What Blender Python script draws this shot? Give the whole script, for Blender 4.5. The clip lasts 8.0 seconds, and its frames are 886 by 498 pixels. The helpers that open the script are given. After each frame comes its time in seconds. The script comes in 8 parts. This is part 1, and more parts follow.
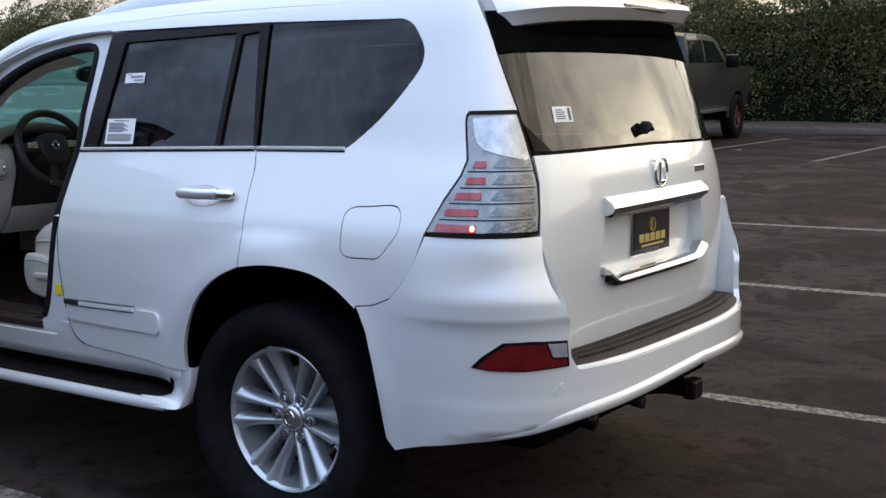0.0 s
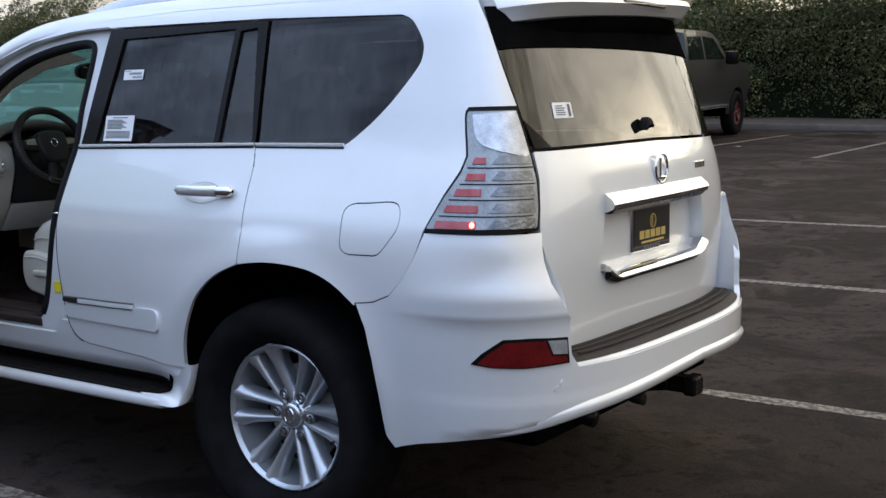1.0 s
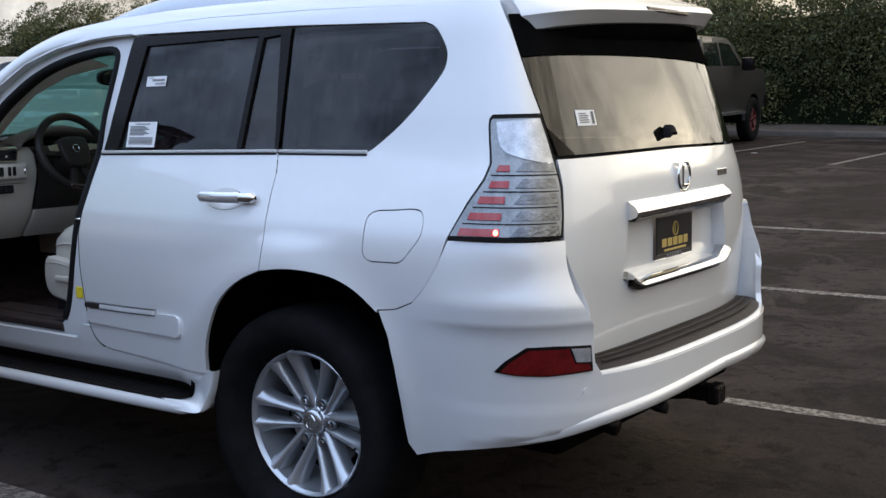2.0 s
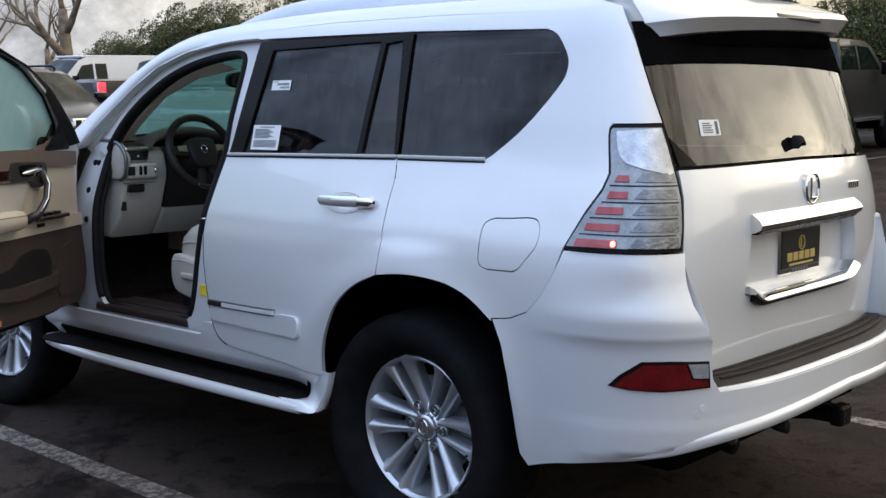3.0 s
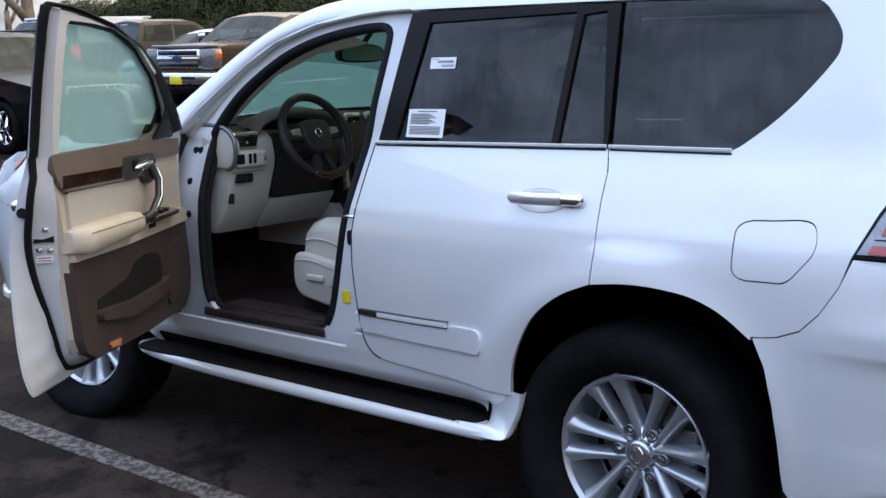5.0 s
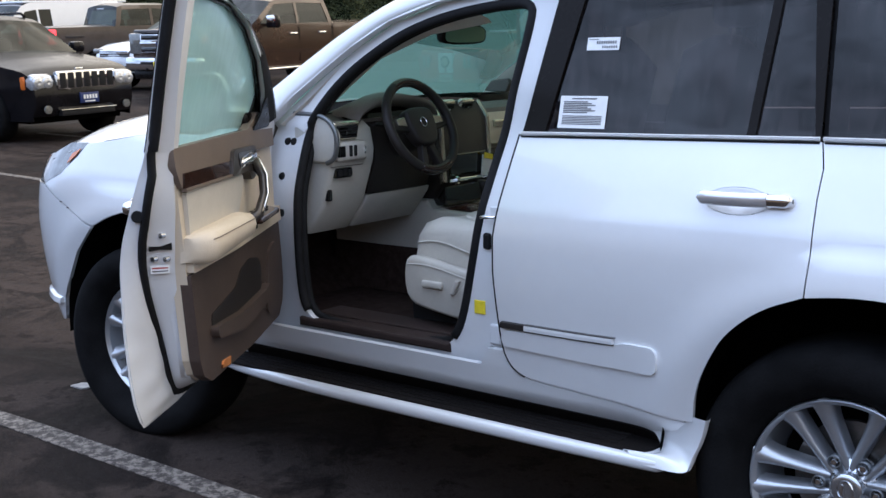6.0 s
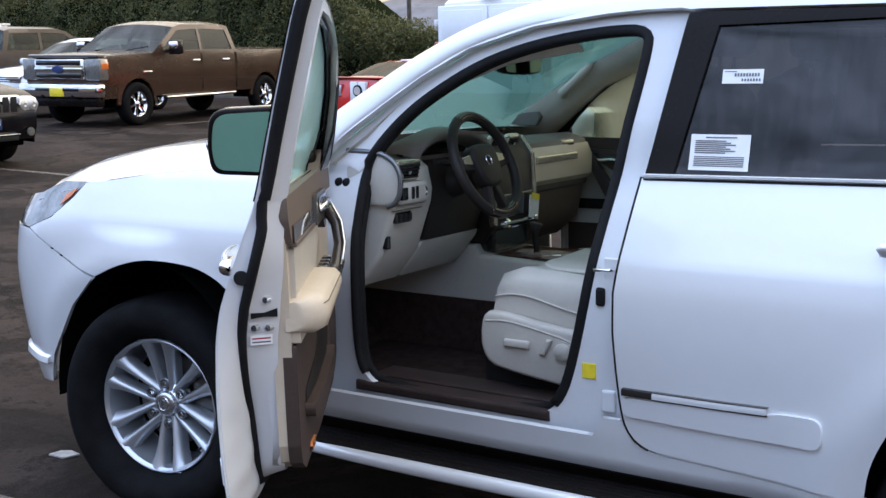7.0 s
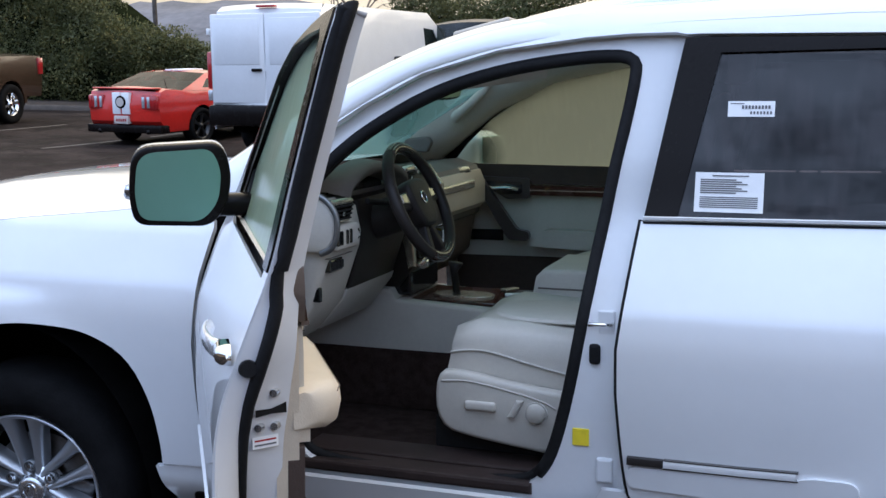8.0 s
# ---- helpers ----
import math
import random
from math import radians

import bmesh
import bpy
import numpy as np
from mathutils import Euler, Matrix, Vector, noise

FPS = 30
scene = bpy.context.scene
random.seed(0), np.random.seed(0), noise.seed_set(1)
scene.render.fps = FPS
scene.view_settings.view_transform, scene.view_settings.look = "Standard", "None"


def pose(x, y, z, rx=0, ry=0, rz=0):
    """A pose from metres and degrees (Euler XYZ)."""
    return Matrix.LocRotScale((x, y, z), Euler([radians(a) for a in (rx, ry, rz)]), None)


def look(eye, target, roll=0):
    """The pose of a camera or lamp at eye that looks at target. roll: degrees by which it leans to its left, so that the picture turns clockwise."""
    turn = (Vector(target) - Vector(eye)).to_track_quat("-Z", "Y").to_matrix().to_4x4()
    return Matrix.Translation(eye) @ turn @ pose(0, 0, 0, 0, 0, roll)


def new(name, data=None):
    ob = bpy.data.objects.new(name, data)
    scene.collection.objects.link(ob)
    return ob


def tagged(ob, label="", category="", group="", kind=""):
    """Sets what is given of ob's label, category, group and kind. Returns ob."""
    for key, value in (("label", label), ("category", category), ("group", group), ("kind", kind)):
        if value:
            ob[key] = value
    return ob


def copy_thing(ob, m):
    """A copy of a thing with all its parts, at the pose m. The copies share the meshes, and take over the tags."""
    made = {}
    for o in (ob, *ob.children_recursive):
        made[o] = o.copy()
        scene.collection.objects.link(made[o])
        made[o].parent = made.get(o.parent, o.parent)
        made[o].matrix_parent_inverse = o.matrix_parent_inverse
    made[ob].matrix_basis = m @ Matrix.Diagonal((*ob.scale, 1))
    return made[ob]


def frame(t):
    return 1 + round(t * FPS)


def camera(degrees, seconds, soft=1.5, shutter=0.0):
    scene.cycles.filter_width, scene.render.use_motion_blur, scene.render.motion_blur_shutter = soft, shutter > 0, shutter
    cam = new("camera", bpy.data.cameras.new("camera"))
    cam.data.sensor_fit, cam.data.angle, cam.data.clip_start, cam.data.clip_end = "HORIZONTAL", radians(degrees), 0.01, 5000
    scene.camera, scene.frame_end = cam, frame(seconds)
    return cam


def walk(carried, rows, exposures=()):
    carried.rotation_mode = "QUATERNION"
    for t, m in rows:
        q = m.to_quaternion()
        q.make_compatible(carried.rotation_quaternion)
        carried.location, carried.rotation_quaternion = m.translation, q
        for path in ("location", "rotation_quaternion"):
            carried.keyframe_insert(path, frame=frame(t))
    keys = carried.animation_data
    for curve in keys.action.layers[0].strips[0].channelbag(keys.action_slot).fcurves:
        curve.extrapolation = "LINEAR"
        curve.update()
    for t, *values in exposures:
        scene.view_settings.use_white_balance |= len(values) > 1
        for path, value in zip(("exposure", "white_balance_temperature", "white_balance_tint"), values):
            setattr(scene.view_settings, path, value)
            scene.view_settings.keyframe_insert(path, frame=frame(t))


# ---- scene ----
cam = camera(42.4, 8.0)
PATH = [
    (0, (2.530, -3.469, 1.464), (1.382, -1.858, 1.171), -1.9),
    (0.5, (2.530, -3.469, 1.475), (1.390, -1.854, 1.170), -1.9),
    (1, (2.525, -3.461, 1.461), (1.377, -1.850, 1.163), -2.0),
    (2.3, (2.499, -3.477, 1.473), (1.310, -1.894, 1.193), -1.8),
    (2.5, (2.519, -3.465, 1.495), (1.279, -1.922, 1.210), -1.7),
    (3, (2.505, -3.444, 1.486), (1.170, -1.981, 1.205), -1.4),
    (3.5, (2.466, -3.443, 1.503), (1.073, -2.044, 1.181), -1.6),
    (4, (2.293, -3.521, 1.519), (0.859, -2.164, 1.199), -1.0),
    (4.2, (2.203, -3.529, 1.503), (0.791, -2.151, 1.175), -2.2),
    (5.3, (1.428, -3.532, 1.593), (0.169, -2.018, 1.244), -1.7),
    (5.5, (1.321, -3.520, 1.544), (0.038, -2.020, 1.228), -1.7),
    (6, (0.930, -3.548, 1.574), (-0.300, -2.018, 1.189), -2.2),
    (6.5, (0.558, -3.517, 1.578), (-0.677, -1.986, 1.215), -3.1),
    (7, (0.190, -3.561, 1.589), (-0.875, -1.903, 1.246), -1.5),
    (7.5, (-0.205, -3.518, 1.620), (-1.101, -1.768, 1.250), -1.9),
    (8, (-0.495, -3.434, 1.641), (-1.166, -1.580, 1.303), -0.9),
]
walk(cam, [(t, look(eye, target, roll)) for t, eye, target, roll in PATH],
     [(0.0, 0.80, 5180, 9), (2.5, 0.68, 5170, 9), (4.0, 0.98, 5140, 10), (5.5, 1.12, 5150, 11), (7.0, 1.28, 5150, 11), (8.0, 1.06, 5100, 11)])

# ---------------------------------------------------------------- light
world = bpy.data.worlds.new("dusk_sky")
scene.world = world
world.use_nodes = True
SUN_ROT, SUN_EL = 21.0, 7.0        # degrees, clockwise from +y; low behind the hedge
def build_world():
    nt = world.node_tree
    nt.nodes.clear()
    out = nt.nodes.new("ShaderNodeOutputWorld")
    bg = nt.nodes.new("ShaderNodeBackground")
    sky = nt.nodes.new("ShaderNodeTexSky")
    sky.sky_type = "NISHITA"
    sky.sun_disc = False
    sky.sun_elevation, sky.sun_rotation = radians(SUN_EL), radians(SUN_ROT)
    sky.air_density, sky.dust_density, sky.ozone_density = 1.0, 1.0, 2.5
    cloud = nt.nodes.new("ShaderNodeTexNoise")
    cloud.inputs["Scale"].default_value = 3.4
    cloud.inputs["Detail"].default_value = 7.0
    cloud.inputs["Roughness"].default_value = 0.58
    cloud.inputs["Distortion"].default_value = 0.35
    ramp = nt.nodes.new("ShaderNodeValToRGB")
    ramp.color_ramp.elements[0].position, ramp.color_ramp.elements[1].position = 0.18, 0.34
    ramp.color_ramp.elements[0].color, ramp.color_ramp.elements[1].color = (0, 0, 0, 1), (1, 1, 1, 1)
    # cloud deck: cool away from the sunset, warm towards it, and brighter overhead than at the horizon
    tc = nt.nodes.new("ShaderNodeTexCoord")
    dot = nt.nodes.new("ShaderNodeVectorMath")
    dot.operation = "DOT_PRODUCT"
    dot.inputs[1].default_value = (math.sin(radians(SUN_ROT)), math.cos(radians(SUN_ROT)), 0)
    nt.links.new(tc.outputs["Generated"], dot.inputs[0])
    west = nt.nodes.new("ShaderNodeMapRange")
    west.interpolation_type = "SMOOTHSTEP"
    west.inputs[1].default_value, west.inputs[2].default_value = -0.45, 0.55
    nt.links.new(dot.outputs["Value"], west.inputs[0])
    hue = nt.nodes.new("ShaderNodeMix")
    hue.data_type = "RGBA"
    hue.inputs[6].default_value, hue.inputs[7].default_value = (12.2, 13.0, 14.8, 1), (17.5, 13.4, 8.2, 1)
    nt.links.new(west.outputs[0], hue.inputs[0])
    sep = nt.nodes.new("ShaderNodeSeparateXYZ")
    nt.links.new(tc.outputs["Generated"], sep.inputs[0])
    rise = nt.nodes.new("ShaderNodeMapRange")
    rise.inputs[1].default_value, rise.inputs[2].default_value = 0.0, 1.0
    rise.inputs[3].default_value, rise.inputs[4].default_value = 0.36, 1.08
    nt.links.new(sep.outputs["Z"], rise.inputs[0])
    deck = nt.nodes.new("ShaderNodeVectorMath")
    deck.operation = "SCALE"
    nt.links.new(hue.outputs[2], deck.inputs[0])
    nt.links.new(rise.outputs[0], deck.inputs["Scale"])
    tone = nt.nodes.new("ShaderNodeMix")
    tone.data_type = "RGBA"
    thick = nt.nodes.new("ShaderNodeVectorMath")
    thick.operation = "SCALE"
    thick.inputs["Scale"].default_value = 0.40
    nt.links.new(deck.outputs[0], thick.inputs[0])
    nt.links.new(thick.outputs[0], tone.inputs[6])
    nt.links.new(deck.outputs[0], tone.inputs[7])
    n2 = nt.nodes.new("ShaderNodeTexNoise")
    n2.inputs["Scale"].default_value = 7.0
    n2.inputs["Detail"].default_value = 9.0
    n2.inputs["Roughness"].default_value = 0.66
    n2.inputs["Distortion"].default_value = 0.6
    mix = nt.nodes.new("ShaderNodeMix")
    mix.data_type = "RGBA"
    nt.links.new(cloud.outputs["Fac"], ramp.inputs["Fac"])
    nt.links.new(ramp.outputs["Color"], mix.inputs[0])
    lift = nt.nodes.new("ShaderNodeMapRange")
    lift.inputs[1].default_value, lift.inputs[2].default_value = 0.36, 0.64
    nt.links.new(n2.outputs["Fac"], lift.inputs[0])
    nt.links.new(lift.outputs[0], tone.inputs[0])
    nt.links.new(sky.outputs["Color"], mix.inputs[6])
    nt.links.new(tone.outputs[2], mix.inputs[7])
    # the glow where the low sun stands behind broken cloud
    halo = nt.nodes.new("ShaderNodeVectorMath")
    halo.operation = "DOT_PRODUCT"
    halo.inputs[1].default_value = (math.sin(radians(SUN_ROT)) * math.cos(radians(SUN_EL)), math.cos(radians(SUN_ROT)) * math.cos(radians(SUN_EL)), math.sin(radians(SUN_EL)))
    nt.links.new(tc.outputs["Generated"], halo.inputs[0])
    core = nt.nodes.new("ShaderNodeMapRange")
    core.inputs[1].default_value, core.inputs[2].default_value = 0.0, 1.0
    nt.links.new(halo.outputs["Value"], core.inputs[0])
    peak = nt.nodes.new("ShaderNodeMath")
    peak.operation = "POWER"
    peak.inputs[1].default_value = 230.0
    nt.links.new(core.outputs[0], peak.inputs[0])
    torn = nt.nodes.new("ShaderNodeMath")
    torn.operation = "MULTIPLY"
    nt.links.new(peak.outputs[0], torn.inputs[0])
    nt.links.new(lift.outputs[0], torn.inputs[1])
    gold = nt.nodes.new("ShaderNodeVectorMath")
    gold.operation = "SCALE"
    gold.inputs[0].default_value = (38, 28, 15)
    nt.links.new(torn.outputs[0], gold.inputs["Scale"])
    total = nt.nodes.new("ShaderNodeVectorMath")
    total.operation = "ADD"
    nt.links.new(mix.outputs[2], total.inputs[0])
    nt.links.new(gold.outputs[0], total.inputs[1])
    nt.links.new(total.outputs[0], bg.inputs["Color"])
    bg.inputs["Strength"].default_value = 0.11
    nt.links.new(bg.outputs["Background"], out.inputs["Surface"])
build_world()
sun = new("sun", bpy.data.lights.new("sun", "SUN"))
sun.data.energy, sun.data.angle, sun.data.color = 0.5, radians(60), (1.0, 0.80, 0.55)
_a, _e = radians(SUN_ROT), radians(SUN_EL)
sun.matrix_world = look((30 * math.sin(_a), 30 * math.cos(_a), 30 * math.tan(_e)), (0, 0, 0))

# ---------------------------------------------------------------- materials
def mat(name, color, rough=0.5, metal=0.0, coat=0.0, var=0.0, scale=8.0, bump=0.0, bscale=60.0, spec=0.5, sheen=0.0, emit=None, rvar=0.0, color2=None, objvar=False):
    """A node material with colour and roughness varied at two scales."""
    m = bpy.data.materials.new(name)
    m.use_nodes = True
    nt = m.node_tree
    b = nt.nodes["Principled BSDF"]
    b.inputs["Base Color"].default_value = (*color, 1)
    b.inputs["Roughness"].default_value = rough
    b.inputs["Metallic"].default_value = metal
    b.inputs["Coat Weight"].default_value = coat
    b.inputs["Coat Roughness"].default_value = 0.03
    b.inputs["Specular IOR Level"].default_value = spec
    if sheen:
        b.inputs["Sheen Weight"].default_value = sheen
    if emit:
        b.inputs["Emission Color"].default_value = (*emit[0], 1)
        b.inputs["Emission Strength"].default_value = emit[1]
    tc = nt.nodes.new("ShaderNodeTexCoord")
    if var or rvar or color2:
        n1 = nt.nodes.new("ShaderNodeTexNoise")
        n1.inputs["Scale"].default_value = scale
        n1.inputs["Detail"].default_value = 6
        n2 = nt.nodes.new("ShaderNodeTexNoise")
        n2.inputs["Scale"].default_value = scale * 9
        n2.inputs["Detail"].default_value = 3
        add = nt.nodes.new("ShaderNodeMath")
        add.operation = "MULTIPLY_ADD"
        add.inputs[1].default_value = 0.35
        nt.links.new(tc.outputs["Object"], n1.inputs["Vector"])
        nt.links.new(tc.outputs["Object"], n2.inputs["Vector"])
        nt.links.new(n2.outputs["Fac"], add.inputs[0])
        sc = nt.nodes.new("ShaderNodeMath")
        sc.operation = "MULTIPLY"
        sc.inputs[1].default_value = 0.65
        nt.links.new(n1.outputs["Fac"], sc.inputs[0])
        nt.links.new(sc.outputs[0], add.inputs[2])
        ramp = nt.nodes.new("ShaderNodeMapRange")
        ramp.inputs[1].default_value, ramp.inputs[2].default_value = 0.35, 0.65
        nt.links.new(add.outputs[0], ramp.inputs[0])
        if var or color2:
            mix = nt.nodes.new("ShaderNodeMix")
            mix.data_type = "RGBA"
            lo = tuple(c * (1 - var) for c in color)
            hi = color2 or tuple(min(1, c * (1 + var)) for c in color)
            mix.inputs[6].default_value, mix.inputs[7].default_value = (*lo, 1), (*hi, 1)
            nt.links.new(ramp.outputs[0], mix.inputs[0])
            nt.links.new(mix.outputs[2], b.inputs["Base Color"])
        if rvar:
            r2 = nt.nodes.new("ShaderNodeMapRange")
            r2.inputs[3].default_value, r2.inputs[4].default_value = rough - rvar, rough + rvar
            nt.links.new(ramp.outputs[0], r2.inputs[0])
            nt.links.new(r2.outputs[0], b.inputs["Roughness"])
    if bump:
        n3 = nt.nodes.new("ShaderNodeTexNoise")
        n3.inputs["Scale"].default_value = bscale
        n3.inputs["Detail"].default_value = 4
        bp = nt.nodes.new("ShaderNodeBump")
        bp.inputs["Strength"].default_value = bump
        bp.inputs["Distance"].default_value = 0.01
        nt.links.new(tc.outputs["Object"], n3.inputs["Vector"])
        nt.links.new(n3.outputs["Fac"], bp.inputs["Height"])
        nt.links.new(bp.outputs["Normal"], b.inputs["Normal"])
    return m


def glass_mat(name, tint, clear, haze=0.0, hazecol=(0.6, 0.7, 0.62), gloss=1.0, streak=0.0, back=0.0, base=0.055, edge=0.95, grough=0.02, wiped=None):
    """Glazing: tinted see-through part, a film of condensation, and a mirror coat by Fresnel."""
    m = bpy.data.materials.new(name)
    m.use_nodes = True
    nt = m.node_tree
    nt.nodes.clear()
    out = nt.nodes.new("ShaderNodeOutputMaterial")
    tr = nt.nodes.new("ShaderNodeBsdfTransparent")
    tr.inputs["Color"].default_value = (*(c * clear for c in tint), 1)
    last = tr.outputs[0]
    if haze:
        df = nt.nodes.new("ShaderNodeBsdfDiffuse")
        df.inputs["Color"].default_value = (*hazecol, 1)
        tl = nt.nodes.new("ShaderNodeBsdfTranslucent")
        tl.inputs["Color"].default_value = (*hazecol, 1)
        dt = nt.nodes.new("ShaderNodeMixShader")
        dt.inputs[0].default_value = 0.5 + back
        nt.links.new(df.outputs[0], dt.inputs[1])
        nt.links.new(tl.outputs[0], dt.inputs[2])
        mx = nt.nodes.new("ShaderNodeMixShader")
        mx.inputs[0].default_value = haze
        if streak:
            tc = nt.nodes.new("ShaderNodeTexCoord")
            mp = nt.nodes.new("ShaderNodeMapping")
            mp.inputs["Scale"].default_value = (46, 46, 1.6)
            nz = nt.nodes.new("ShaderNodeTexNoise")
            nz.inputs["Scale"].default_value = 1.0
            nz.inputs["Detail"].default_value = 5
            n2 = nt.nodes.new("ShaderNodeTexNoise")
            n2.inputs["Scale"].default_value = 5.0
            mu = nt.nodes.new("ShaderNodeMath")
            mu.operation = "MULTIPLY"
            rg = nt.nodes.new("ShaderNodeMapRange")
            rg.inputs[1].default_value, rg.inputs[2].default_value = 0.21, 0.34
            rg.inputs[3].default_value, rg.inputs[4].default_value = haze * (1 - streak), min(1, haze * (1 + streak))
            nt.links.new(tc.outputs["Object"], mp.inputs[0])
            nt.links.new(mp.outputs[0], nz.inputs["Vector"])
            nt.links.new(tc.outputs["Object"], n2.inputs["Vector"])
            nt.links.new(nz.outputs["Fac"], mu.inputs[0])
            nt.links.new(n2.outputs["Fac"], mu.inputs[1])
            nt.links.new(mu.outputs[0], rg.inputs[0])
            fog = rg.outputs[0]
            if wiped:
                # a patch that has dried clear: its centre, inner and outer radius
                vd = nt.nodes.new("ShaderNodeVectorMath")
                vd.operation = "DISTANCE"
                vd.inputs[1].default_value = wiped[0]
                nt.links.new(tc.outputs["Object"], vd.inputs[0])
                dr = nt.nodes.new("ShaderNodeMapRange")
                dr.inputs[1].default_value, dr.inputs[2].default_value = wiped[1], wiped[2]
                dr.inputs[3].default_value, dr.inputs[4].default_value = 0.08, 1.0
                nt.links.new(vd.outputs["Value"], dr.inputs[0])
                dm = nt.nodes.new("ShaderNodeMath")
                dm.operation = "MULTIPLY"
                nt.links.new(fog, dm.inputs[0])
                nt.links.new(dr.outputs[0], dm.inputs[1])
                fog = dm.outputs[0]
            nt.links.new(fog, mx.inputs[0])
        nt.links.new(last, mx.inputs[1])
        nt.links.new(dt.outputs[0], mx.inputs[2])
        last = mx.outputs[0]
    gl = nt.nodes.new("ShaderNodeBsdfGlossy")
    gl.inputs["Roughness"].default_value = grough
    gl.inputs["Color"].default_value = (gloss, gloss, gloss, 1)
    lw = nt.nodes.new("ShaderNodeLayerWeight")
    lw.inputs["Blend"].default_value = 0.5
    pw = nt.nodes.new("ShaderNodeMath")
    pw.operation = "POWER"
    pw.inputs[1].default_value = 4.0
    fr = nt.nodes.new("ShaderNodeMapRange")
    fr.inputs[3].default_value, fr.inputs[4].default_value = base, edge
    nt.links.new(lw.outputs["Facing"], pw.inputs[0])
    nt.links.new(pw.outputs[0], fr.inputs[0])
    ms = nt.nodes.new("ShaderNodeMixShader")
    nt.links.new(fr.outputs[0], ms.inputs[0])
    nt.links.new(last, ms.inputs[1])
    nt.links.new(gl.outputs[0], ms.inputs[2])
    nt.links.new(ms.outputs[0], out.inputs["Surface"])
    return m


PAINT = mat("pearl_white_paint", (0.76, 0.775, 0.79), 0.34, 0.18, 1.0, var=0.015, scale=3, bump=0.006, bscale=900)
JAMB = mat("white_jamb_paint", (0.74, 0.75, 0.77), 0.38, 0.0, 0.4, var=0.02, scale=6)
BLACKTRIM = mat("gloss_black_trim", (0.008, 0.0065, 0.006), 0.26, 0, 0.0, rvar=0.04, scale=9, spec=0.12)
MATTEBLACK = mat("black_plastic", (0.018, 0.018, 0.019), 0.62, bump=0.15, bscale=500, var=0.2, spec=0.15)
RUBBER = mat("black_rubber", (0.014, 0.014, 0.015), 0.7, var=0.25, scale=12, bump=0.1, bscale=200, spec=0.12)
TYRE = mat("tyre_rubber", (0.009, 0.009, 0.0095), 0.8, var=0.3, scale=14, bump=0.2, bscale=160, spec=0.06)
CHROME = mat("chrome", (0.86, 0.87, 0.88), 0.06, 1.0, rvar=0.02, scale=20)
SATINCHROME = mat("satin_chrome", (0.80, 0.81, 0.83), 0.22, 0.70, 0.4)
ALLOY = mat("machined_alloy", (0.60, 0.62, 0.65), 0.24, 0.92, 0.3, var=0.02, scale=6)
WHEELALLOY = mat("silver_wheel_lacquer", (0.50, 0.52, 0.55), 0.33, 0.72, 0.5, var=0.03, scale=6)
DARKALLOY = mat("grey_painted_alloy", (0.20, 0.21, 0.22), 0.4, 0.7, var=0.1, scale=16)
GRIP = mat("dark_satin_grip", (0.050, 0.044, 0.040), 0.34, 0.25, 0.3, var=0.1, scale=20)
DISC = mat("brake_disc", (0.25, 0.24, 0.23), 0.4, 0.9, var=0.2, scale=30)
# near-black of the underbody; also paints shade at spoiler, rear glass and wing
UNDER = mat("underbody_shade_black", (0.005, 0.005, 0.005), 0.95, var=0.3, spec=0)
STEPPAD = mat("ribbed_step_plastic", (0.011, 0.0095, 0.009), 0.65, spec=0.07, bump=0.35, bscale=240, var=0.2, scale=20)
PADGREY = mat("grey_brown_step_plastic", (0.034, 0.028, 0.026), 0.6, spec=0.2, bump=0.35, bscale=240, var=0.25, scale=14)
PRIVACY = glass_mat("privacy_glass", (0.52, 0.50, 0.70), 0.13, haze=0.066, hazecol=(0.21, 0.175, 0.19), streak=0.95, base=0.034)
FOGGED = glass_mat("fogged_glass", (0.58, 0.84, 0.72), 0.80, haze=0.74, hazecol=(0.44, 0.585, 0.465), streak=0.03, back=0.15, edge=0.40, grough=0.12)
OLIVEFOG = glass_mat("fogged_far_glass", (0.62, 0.74, 0.60), 0.50, haze=0.62, hazecol=(0.30, 0.33, 0.26), streak=0.03, back=0.2, edge=0.4, grough=0.12, wiped=((-1.90, .76, 1.30), .07, .15))
SCREEN = glass_mat("fogged_windscreen", (0.30, 0.58, 0.53), 0.5, haze=0.58, hazecol=(0.095, 0.205, 0.180), streak=0.04, back=0.2)
CARGLASS = glass_mat("car_glass", (0.50, 0.60, 0.55), 0.45, haze=0.07, hazecol=(0.18, 0.25, 0.22), streak=0.4, base=0.036, edge=0.32)
MIRROR = mat("mirror_glass", (0.36, 0.52, 0.47), 0.03, 1.0, rvar=0.01, scale=30)
MISTMIRROR = mat("misted_mirror_glass", (0.27, 0.50, 0.39), 0.32, 0.65, var=0.03, scale=3)
LAMPRED = mat("red_lamp_plastic", (0.34, 0.016, 0.018), 0.12, 0, 1.0, var=0.12, scale=60)
LAMPCLEAR = mat("clear_lamp_plastic", (0.55, 0.57, 0.60), 0.16, 0.55, 0.8, var=0.25, scale=30, bump=0.12, bscale=120)
LAMPGREY = mat("smoked_lamp_plastic", (0.27, 0.29, 0.31), 0.16, 0.25, 1.0, var=0.30, scale=14, bump=0.05, bscale=60)
LAMPDARK = mat("dark_brake_light_lens", (0.06, 0.045, 0.045), 0.2, 0, 0.6, var=0.2, scale=40)
LAMPCELL = mat("faceted_lamp_reflector", (0.17, 0.18, 0.20), 0.14, 0.7, 1.0, var=0.55, scale=30, bump=0.35, bscale=110)
